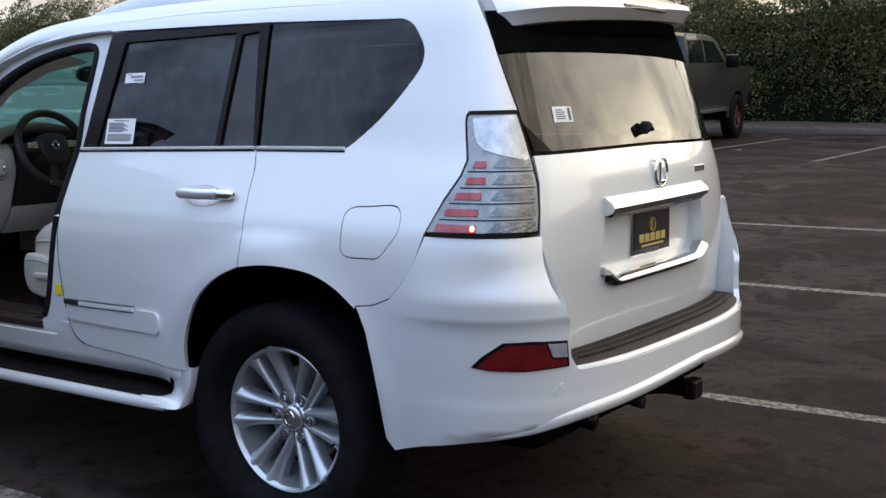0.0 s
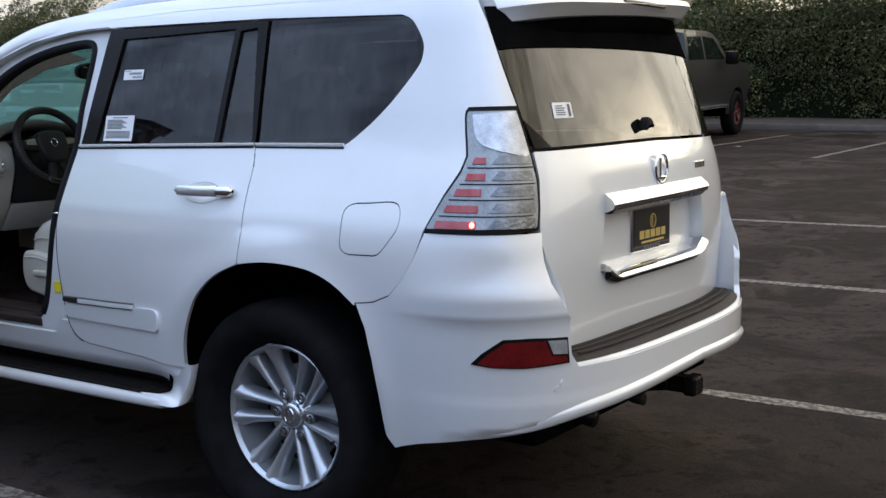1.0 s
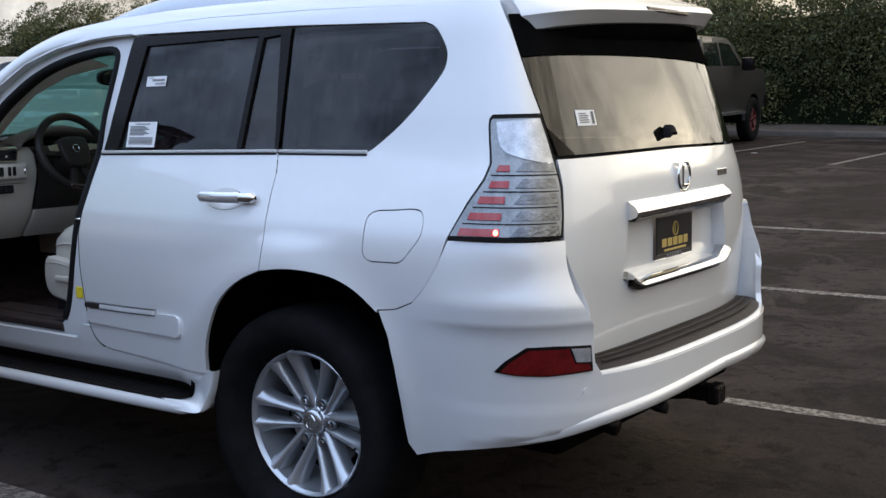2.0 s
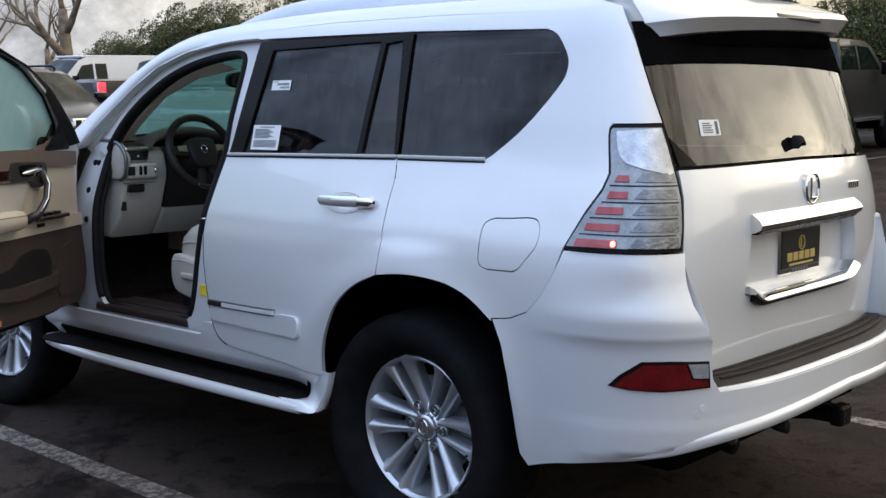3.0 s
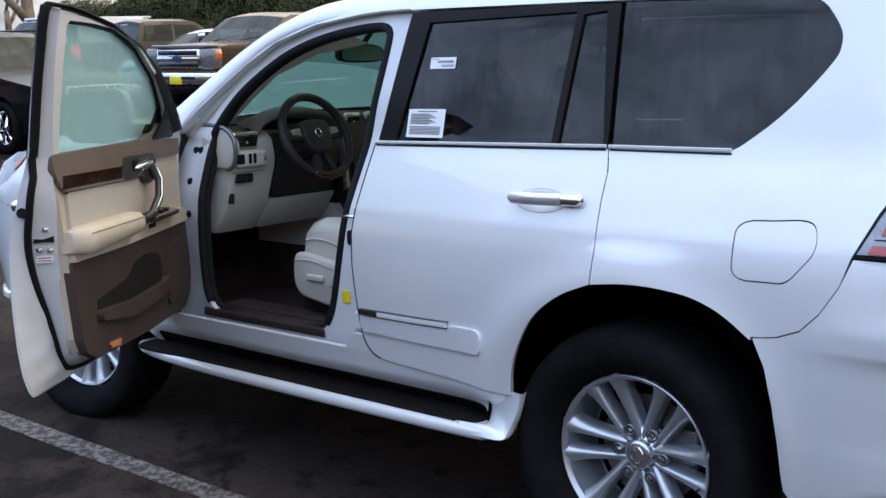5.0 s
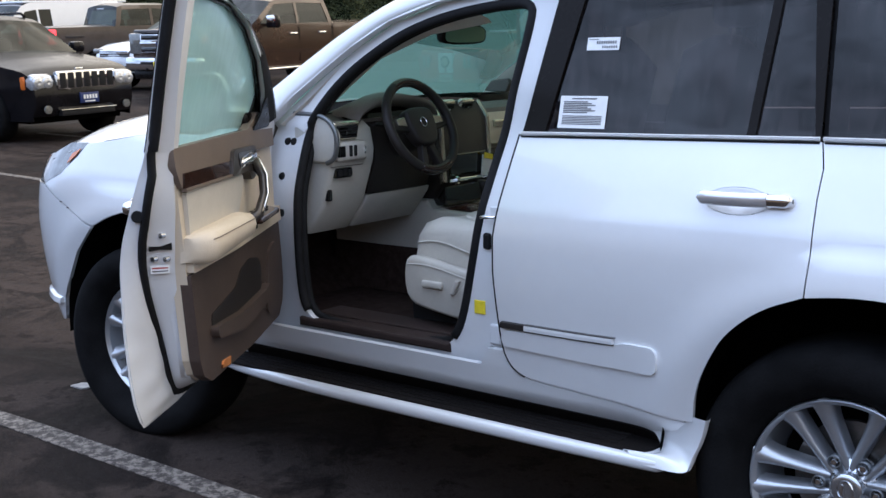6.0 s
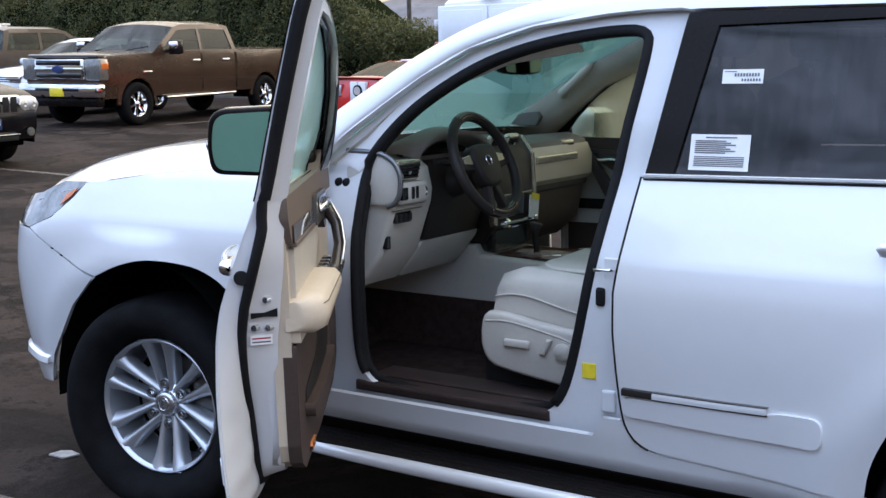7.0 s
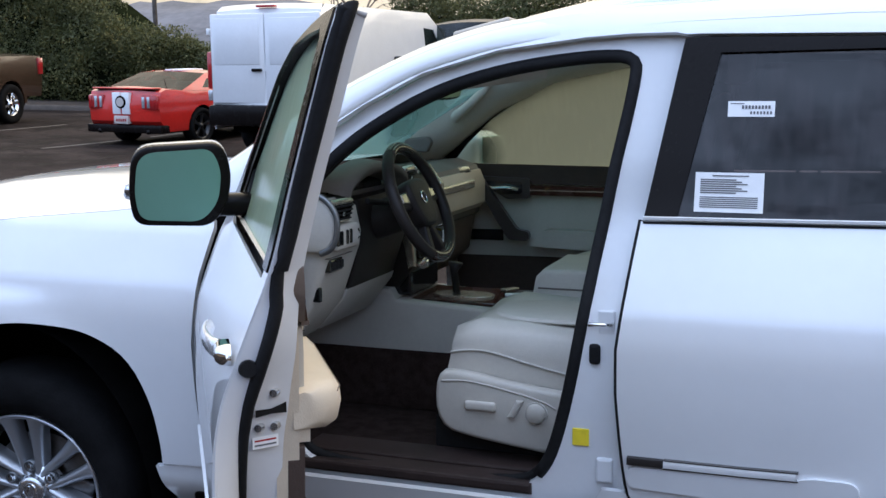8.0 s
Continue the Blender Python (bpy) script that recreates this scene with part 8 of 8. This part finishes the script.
part("badge", tube([(-2.43, .055 * math.cos(a), 1.12 + .05 * math.sin(a)) for a in np.linspace(0, math.tau, 20, endpoint=False)], .008, 6, closed=True), CHROME, e)
for s in (-1, 1):
    bit("tail_lamp", e, -2.40, -2.15, s * .72 - .17, s * .72 + .17, 1.08, 1.20, LAMPRED, .03)
bit("step_pad", e, -2.58, -2.36, -.75, .75, .66, .72, MATTEBLACK, .02)
bit("exhaust", e, -2.45, -2.2, -.5, -.42, .34, .40, CHROME, .02)

# red coupe with white stripes, tail towards the camera
cx, cy, ch = -12.33, 15.8, 86
e, L_, R_ = coach("red_coupe", "red sports coupe with white racing stripes", tilted(cx, cy, ch) @ Matrix.Diagonal((.96, .95, .91, 1)), .94,
    [(2.35, .38), (2.42, .58), (2.34, .74), (1.9, .88), (.8, .99), (-.9, 1.03), (-1.7, 1.06), (-2.20, 1.10), (-2.33, 1.05), (-2.40, .78), (-2.37, .50), (-2.28, .40)],
    [(.78, .99), (.10, 1.28), (-.12, 1.36), (-.55, 1.405), (-.95, 1.37), (-1.85, 1.065)],
    (1.42, -1.30), .36, REDPAINT, rim=.25, rimmat=BLACKRIM, floor=.30, roof_in=.27, spokes=5, nose_round=.2, round_end=.16, arch=1.14,
    sidewins=([(.42, 1.05), (.02, 1.26), (-.55, 1.325), (-.66, 1.05)], [(-.80, 1.09), (-.76, 1.29), (-.98, 1.265), (-1.22, 1.10)]), gcrown=.03)
bit("spoiler", e, -2.44, -2.16, -.68, .68, 1.105, 1.135, REDPAINT, .014, "red boot spoiler")
bit("spoiler_gap", e, -2.40, -2.20, -.70, .70, 1.092, 1.106, BLACKTRIM, .004)
for y0, y1 in ((-.19, -.02), (.02, .19)):
    bit("stripe", e, -2.492, -2.38, y0, y1, .63, 1.04, PAPER, .01, "white stripe")
    bit("stripe", e, -.92, -.20, y0, y1, 1.405, 1.440, PAPER, .01, "white stripe")
part("tail_badge", lathe([(.0, -.010), (.105, -.008), (.125, .006)], 24), BLACKTRIM, e, "round dark badge").matrix_basis = Matrix.Translation((-2.495, 0, .86)) @ Matrix.Rotation(radians(-90), 4, "Z")
part("badge_face", lathe([(.0, -.004), (.085, -.002)], 24), PALEPLATE, e).matrix_basis = Matrix.Translation((-2.508, 0, .86)) @ Matrix.Rotation(radians(-90), 4, "Z")
for s in (-1, 1):
    bit("lamp_housing", e, -2.455, -2.36, s * .60 - .175, s * .60 + .175, .72, .99, LAMPRED, .03, "dark red tail lamp housing")
    for k in range(3):
        bit("tail_lamp", e, -2.468, -2.38, s * (.48 + .115 * k) - .030, s * (.48 + .115 * k) + .030, .75, .965, LAMPCLEAR if k < 2 else LAMPRED, .012, "upright tail lamp bar")
    bit("door_mirror", e, .38, .52, s * 1.0 - .08, s * 1.0 + .08, 1.00, 1.12, REDPAINT, .03)
bit("rear_plate", e, -2.498, -2.40, -.16, .16, .45, .60, PALEPLATE, .004, "pale number plate with dark bars")
for k in range(5):
    bit("plate_bar", e, -2.502, -2.496, -.115 + .048 * k, -.085 + .048 * k, .495, .545, LAMPRED, 0)
bit("diffuser", e, -2.44, -2.16, -.84, .84, .27, .43, BLACKTRIM, .03, "black lower bumper")
for s in (-1, 1):
    part("tail_pipe", tube([(-2.20, s * .55, .30), (-2.45, s * .55, .30)], .045, 12), BLACKTRIM, e, smooth=True)
part("aerial", tube([(-1.9, -.60, 1.06), (-1.98, -.60, 1.28)], .006, 6), BLACKTRIM, e)

# white high-roof van, rear doors towards the camera
vx, vy = -8.70, 15.0
e, L_, R_ = coach("high_roof_van", "white high-roof van seen from its rear doors", tilted(vx, vy, 87, 2.0), 1.02,
    [(2.85, .45), (2.92, .85), (2.75, 1.10), (2.2, 1.30), (-2.95, 1.32), (-2.98, .5)],
    [(2.2, 1.29), (1.35, 2.02), (.95, 2.24), (-2.78, 2.28), (-2.91, 2.20), (-2.97, 1.31)],
    (1.9, -1.85), .36, WHITEPAINT, rim=.21, rimmat=BLACKRIM, floor=.42, roof_in=.13, belt_in=.02, rear=False, category="van", round_end=.02,
    sidewins=([(1.60, 1.42), (1.15, 1.95), (.72, 1.98), (.72, 1.42)],), gcrown=.03)
bit("door_panel", e, -3.05, -2.97, -.95, -.006, .82, 2.16, WHITEPAINT, .02, "white rear door")
bit("door_panel", e, -3.05, -2.97, .006, .95, .82, 2.16, WHITEPAINT, .02, "white rear door")
for s in (-1, 1):
    bit("door_window_panel", e, -3.057, -3.04, s * .485 - .40, s * .485 + .40, 1.40, 2.09, WHITEPAINT, .010)
    bit("tail_lamp", e, -3.04, -2.90, s * 1.0 - .05, s * 1.0 + .035, 1.04, 1.60, LAMPRED, .02)
    bit("reverse_lamp", e, -3.045, -2.92, s * 1.0 - .05, s * 1.0 + .035, .86, 1.02, LAMPCLEAR, .015)
    bit("hinge", e, -3.06, -2.98, s * .985 - .02, s * .985 + .03, 1.85, 1.95, WHITEPAINT, .01)
    bit("door_mirror", e, 1.70, 1.84, s * 1.20 - .12, s * 1.20 + .12, 1.40, 1.75, BLACKTRIM, .03)
    bit("side_moulding", e, -2.7, 2.2, s * 1.02 - .02, s * 1.02 + .02, .62, .80, NAVY, .02)
bit("door_handle", e, -3.09, -3.04, .05, .22, 1.30, 1.345, BLACKTRIM, .01)
bit("rear_bumper", e, -3.12, -2.92, -1.0, 1.0, .48, .80, BLACKTRIM, .05, "dark blue-black rear bumper")
bit("stop_lamp", e, -3.0, -2.90, -.16, .16, 2.245, 2.28, LAMPRED, .008)
bit("bumper_reflector", e, -3.125, -3.11, -.86, -.70, .58, .63, LAMPRED, .004)

# dark lifted pickup by the hedge
e = pickup("lifted_pickup", "dark grey lifted pickup with red wheels", tilted(-7.02, 17.3, 94, 2.0), .98, 2.08, 5.9, 3.7, .45, CHARCOAL, 2.95, REDRIM, 1.50, 1.46, (1.45, .75, -.95, -1.1), clad=CHARCOAL, floor=.66, rim=.24)
for s in (-1, 1):
    bit("door_mirror", e, .95, 1.12, s * 1.14 - .12, s * 1.14 + .12, 1.44, 1.70, BLACKTRIM, .04)
    bit("side_step", e, -1.1, 1.2, s * .98 - .08, s * .98 + .08, .60, .66, ALLOY, .02)
bit("front_bumper", e, 2.85, 3.12, -.95, .95, .72, .94, BLACKTRIM, .05)
for k in range(3):
    bit("marker_lamp", e, .60, .68, -.3 + .3 * k - .04, -.3 + .3 * k + .04, 2.02, 2.05, AMBER, .01)

# ---------------------------------------------------------------- hedge, trees, distance
def leaf_material(name, dark, mid, tip):
    m = bpy.data.materials.new(name)
    m.use_nodes = True
    nt = m.node_tree
    b = nt.nodes["Principled BSDF"]
    geo = nt.nodes.new("ShaderNodeNewGeometry")
    ramp = nt.nodes.new("ShaderNodeValToRGB")
    ramp.color_ramp.elements[0].color, ramp.color_ramp.elements[1].color = (*dark, 1), (*tip, 1)
    el = ramp.color_ramp.elements.new(.62)
    el.color = (*mid, 1)
    tc = nt.nodes.new("ShaderNodeTexCoord")
    nz = nt.nodes.new("ShaderNodeTexNoise")
    nz.inputs["Scale"].default_value, nz.inputs["Detail"].default_value = 1.0, 5
    mu = nt.nodes.new("ShaderNodeMath")
    mu.operation = "MULTIPLY_ADD"
    mu.inputs[1].default_value = .42
    sc = nt.nodes.new("ShaderNodeMath")
    sc.operation = "MULTIPLY"
    sc.inputs[1].default_value = .70
    nt.links.new(tc.outputs["Object"], nz.inputs["Vector"])
    nt.links.new(nz.outputs["Fac"], sc.inputs[0])
    nt.links.new(geo.outputs["Random Per Island"], mu.inputs[0])
    nt.links.new(sc.outputs[0], mu.inputs[2])
    nt.links.new(mu.outputs[0], ramp.inputs["Fac"])
    nt.links.new(ramp.outputs["Color"], b.inputs["Base Color"])
    b.inputs["Roughness"].default_value = .55
    b.inputs["Specular IOR Level"].default_value = .3
    tl = nt.nodes.new("ShaderNodeBsdfTranslucent")
    nt.links.new(ramp.outputs["Color"], tl.inputs["Color"])
    mx = nt.nodes.new("ShaderNodeMixShader")
    mx.inputs[0].default_value = .25
    nt.links.new(b.outputs[0], mx.inputs[1])
    nt.links.new(tl.outputs[0], mx.inputs[2])
    nt.links.new(mx.outputs[0], nt.nodes["Material Output"].inputs["Surface"])
    return m


LEAF = leaf_material("hedge_leaves", (.032, .040, .016), (.095, .103, .037), (.27, .225, .072))
HEDGECORE = mat("hedge_core_shade", (.010, .013, .006), 1.0, var=.4, scale=3, spec=0)
BARK = mat("pale_mottled_bark", (.16, .115, .075), .85, var=.4, scale=3, bump=.5, bscale=20, color2=(.30, .24, .17))
rng = np.random.default_rng(11)


def cards(pts, size, rng, up=0.0):
    """Leaf-shaped quads, one at each point, turned at random."""
    n = len(pts)
    a = rng.normal(size=(n, 3))
    a[:, 2] += up
    a /= np.linalg.norm(a, axis=1)[:, None]
    b = np.cross(a, rng.normal(size=(n, 3)))
    b /= np.linalg.norm(b, axis=1)[:, None]
    s = rng.uniform(size[0], size[1], (n, 1))
    w = s * rng.uniform(.38, .6, (n, 1))
    mid = pts + a * s * .45
    q = np.stack([pts, mid + b * w * .5, pts + a * s, mid - b * w * .5], axis=1).reshape(-1, 3)
    f = np.arange(4 * n).reshape(n, 4)
    return q, f


def mesh_fast(name, v, f, material):
    me = bpy.data.meshes.new(name)
    me.vertices.add(len(v))
    me.vertices.foreach_set("co", np.ascontiguousarray(v, dtype=np.float32).ravel())
    k = f.shape[1]
    me.loops.add(f.size)
    me.loops.foreach_set("vertex_index", np.ascontiguousarray(f, dtype=np.int32).ravel())
    me.polygons.add(len(f))
    me.polygons.foreach_set("loop_start", np.arange(0, f.size, k, dtype=np.int32))
    me.update(calc_edges=True)
    me.materials.append(material)
    return new(name, me)


HY_ = curve([-75, -45, -30, -22, -14, -6, 4, 16], [26, 23.5, 22.3, 21.8, 22.2, 22.2, 22.6, 23.2])
HH = curve([-75, -46, -44.5, -41, -34, -30, -23.5, -20.5, -19.2, -18, -16, -14, -12, -10, -4, 6, 16], [.8, .9, 2.5, 3.3, 4.3, 4.35, 4.1, 3.8, 3.0, 1.95, 1.75, 1.95, 2.3, 3.1, 3.5, 3.8, 3.8])


def lump(x, z, k=0):
    return .60 * noise.noise(Vector((x * .40 + k, z * .5, 3.1))) + .30 * noise.noise(Vector((x * 1.2 + k, z * 1.4, 7.7))) + .10 * noise.noise(Vector((x * 3.6, z * 3.8, 1.3 + k)))


def build_hedge():
    """Rounded clumps of small leaves over a dark core; the clumps overlap and leave shaded hollows."""
    pts, dirs = [], []
    for x0, x1, n, per in ((-75, -26, 1000, 230), (-26, 2, 900, 330), (2, 16, 150, 200)):
        for _ in range(n):
            x = rng.uniform(x0, x1)
            h = HH(x) + .45 * noise.noise(Vector((x * .7, 0, 5))) + .25 * noise.noise(Vector((x * 2.3, 0, 9)))
            f = rng.uniform(0, 1) ** .62
            r = rng.uniform(.32, .72) * (1 if f < .8 else .75)
            z = .15 + f * max(.3, h - .35)
            y = HY_(x) - lump(x, z) + .55 + (1.4 * rng.uniform(0, 1) if f > .82 else .35 * f)
            c = np.array((x, y, lot(x, y) + z))
            d = rng.normal(size=(per, 3))
            d[:, 1] -= .55
            d[:, 2] += .35
            d /= np.linalg.norm(d, axis=1)[:, None]
            rad = r * rng.uniform(.72, 1.06, (per, 1)) * np.array((1.1, .9, .85))
            pts.append(c + d * rad)
    p = np.concatenate(pts)
    p = p[p[:, 2] > .06]
    v, f = cards(p, (.045, .105), rng, .25)
    o = mesh_fast("hedge", v, f, LEAF)
    tagged(o, "tall dense evergreen hedge with olive-lit tips", "hedge", kind="stuff")
    # near-black sheet inside the leaves stands in for the hedge's inner shade
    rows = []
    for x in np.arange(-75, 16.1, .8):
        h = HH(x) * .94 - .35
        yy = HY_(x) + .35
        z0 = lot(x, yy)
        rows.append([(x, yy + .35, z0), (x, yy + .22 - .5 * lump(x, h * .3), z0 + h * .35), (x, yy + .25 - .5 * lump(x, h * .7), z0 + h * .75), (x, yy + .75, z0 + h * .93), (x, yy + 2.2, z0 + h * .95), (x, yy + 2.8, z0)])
    part("hedge_core_sheet", sheet(rows), HEDGECORE, o, smooth=True)
build_hedge()


def build_kerb():
    rows = []
    for x in np.arange(-45, 14.1, 1.0):
        y = HY_(x) - .75
        z = lot(x, y)
        rows.append([(x, y - .15, z - .02), (x, y - .14, z + .09), (x, y - .11, z + .12), (x, y + .02, z + .12), (x, y + .05, z - .02)])
    k = part("kerb", sheet(rows), mat("weathered_concrete", (.075, .062, .050), .85, var=.3, scale=4, bump=.3, bscale=60), smooth=True, angle=40)
    tagged(k, "weathered concrete kerb along the hedge", "kerb", kind="structure")
    rows = [[(x, HY_(x) - .70, lot(x, HY_(x)) + .10), (x, HY_(x) - .2, lot(x, HY_(x)) + .16 + .05 * noise.noise(Vector((x, 1, 2)))), (x, HY_(x) + .8, lot(x, HY_(x)) + .18)] for x in np.arange(-45, 14.1, .5)]
    b = part("planting_bed", sheet(rows), mat("leaf_litter", (.050, .036, .024), .95, var=.5, scale=8, bump=.6, bscale=40), smooth=True)
    tagged(b, "brown leaf litter under the hedge", "soil", kind="structure")
build_kerb()


def bare_tree(name, x, y, height, seed, lean=(0, 0), trunk_r=.24, label="bare winter tree with pale mottled bark", depth=5):
    """A leafless tree: a tapered trunk that forks again and again."""
    r = random.Random(seed)
    e = thing(name, label, "tree", "bare trees", pose(x, y, lot(x, y)))
    tb, lb = bmesh.new(), bmesh.new()

    def grow(p, d, length, rad, lev):
        pts, rr = [p], [rad]
        n = 4 if lev < 3 else 3
        for k in range(n):
            d = (d + Vector((r.uniform(-.2, .2), r.uniform(-.2, .2), r.uniform(-.04, .16)))).normalized()
            p = p + d * length / n
            pts.append(p)
            rr.append(rad * (1 - .5 * (k + 1) / n))
        tube(pts, rr, 8 if lev < 2 else (5 if lev < 4 else 3), lev < 2, tb if lev == 0 else lb)
        if lev >= depth:
            return
        for k in range(r.choice((2, 3, 3)) if lev < 3 else r.choice((2, 3))):
            i = r.randint(max(1, n - 2), n)
            q = d.orthogonal().normalized()
            q.rotate(Matrix.Rotation(r.uniform(0, math.tau), 3, d).to_quaternion())
            nd = (d + q * r.uniform(.5, 1.0)).normalized()
            grow(pts[i], nd, length * r.uniform(.58, .82), rr[i] * r.uniform(.62, .85), lev + 1)
    grow(Vector((0, 0, -.1)), Vector((lean[0], lean[1], 1)).normalized(), height * .34, trunk_r, 0)
    part("trunk", tb, BARK, e, smooth=True)
    part("crown", lb, BARK, e, smooth=True)
    return e
bare_tree("bare_tree", -56, 25.5, 12, 3, (.05, 0), .22, depth=6)
bare_tree("bare_tree", -50.4, 26.9, 15, 6, (-.10, 0), .45, depth=6)
bare_tree("bare_tree", -33.5, 31, 9, 5, (.3, 0), .18)
bare_tree("bare_tree", -58, 30, 10, 8, (0, 0), .30)
bare_tree("bare_tree", -12.5, 33, 9, 12, (0, 0), .16)
bare_tree("bare_tree", -9.0, 31, 8.5, 14, (.1, 0), .14)
bare_tree("bare_tree", -19.5, 40, 9, 21, (0, 0), .16)
bare_tree("bare_tree", -5.5, 34, 9, 25, (-.1, 0), .15)


def build_far():
    # low wooded hills behind the lot
    hill = mat("hazy_wooded_hill", (.125, .125, .135), .95, var=.35, scale=.05, bump=.6, bscale=.3)
    rows = []
    ridge = lambda x: 10 + 9 * math.exp(-((x + 190) / 70) ** 2) + 3.0 * noise.noise(Vector((x * .02, 0, 3))) + 1.2 * noise.noise(Vector((x * .09, 0, 6))) - 7 * max(0, min(1, (x + 80) / 120)) - 4 * max(0, min(1, (-x - 300) / 100))
    for x in np.arange(-640, 240, 6):
        h = max(2.0, ridge(x))
        rows.append([(x, 255, 0), (x, 270, h * .35), (x, 290, h * .75 + .8 * noise.noise(Vector((x * .2, 2, 0)))), (x, 310, h + .9 * noise.noise(Vector((x * .25, 5, 0)))), (x, 340, 0)])
    o = part("far_hill", sheet(rows), hill, smooth=True)
    tagged(o, "hazy grey wooded hillside far behind the lot", "hill", kind="structure")
    # utility poles with their wires
    pole = mat("weathered_pole_wood", (.11, .095, .08), .9, var=.3, scale=4)
    px = [(-62, 52), (-34, 47), (-17.5, 44), (4, 41)]
    for x, y in px:
        e = thing("utility_pole", "tall weathered wooden utility pole with a crossarm", "pole", "utility poles", pose(x, y, lot(x, y) - .05))
        part("post", tube([(0, 0, 0), (0, 0, 5), (0, 0, 9.5)], [.13, .115, .09], 10), pole, e, smooth=True)
        part("crossarm", box(-1.1, 1.1, -.06, .06, 8.7, 8.84, .01), pole, e)
        for k in (-1, -.4, .4, 1):
            part("insulator", tube([(k, 0, 8.84), (k, 0, 9.0)], .035, 8), GREYTRIM, e, smooth=True)
    for i, (a, b) in enumerate(zip(px, px[1:])):
        for k, dz, r in ((-1, 8.98, .012), (.4, 8.98, .012), (0, 7.2, .022), (0, 6.2, .018)):
            pts = []
            for t in np.linspace(0, 1, 14):
                pts.append((a[0] + k + (b[0] - a[0]) * t, a[1] + (b[1] - a[1]) * t, lot(a[0], a[1]) * (1 - t) + lot(b[0], b[1]) * t + dz - .05 - .7 * 4 * t * (1 - t)))
            w = part("cable", tube(pts, r, 5), BLACKTRIM)
            tagged(w, "dark overhead cable hung between the poles", "cable", "overhead cables")
build_far()

# plain wall that closes the lot behind the camera
wall = part("wall_south", box(-45, 32, -11.4, -11.0, -.1, 4.4), mat("grey_plaster", (.16, .135, .12), .85, var=.12, scale=1.5, bump=.2, bscale=30, spec=.2))
tagged(wall, "plain grey-brown wall closing the lot behind", "wall", kind="structure")

# litter on the asphalt
def scrap(x, y, a, s):
    o = part("paper_scrap", prism([(-.045 * s, -.02 * s), (.02 * s, -.032 * s), (.048 * s, .012 * s), (.0, .030 * s), (-.03 * s, .02 * s)], 0, .006, 0, "xy"), SCRAP)
    o.matrix_basis = pose(x, y, lot(x, y) + .001, 0, 0, a)
    tagged(o, "small scrap of pale paper on the asphalt", "litter", "paper scraps")
scrap(-3.48, -.70, 10, 1.3)
scrap(-5.0, 16.3, 0, 1.2)
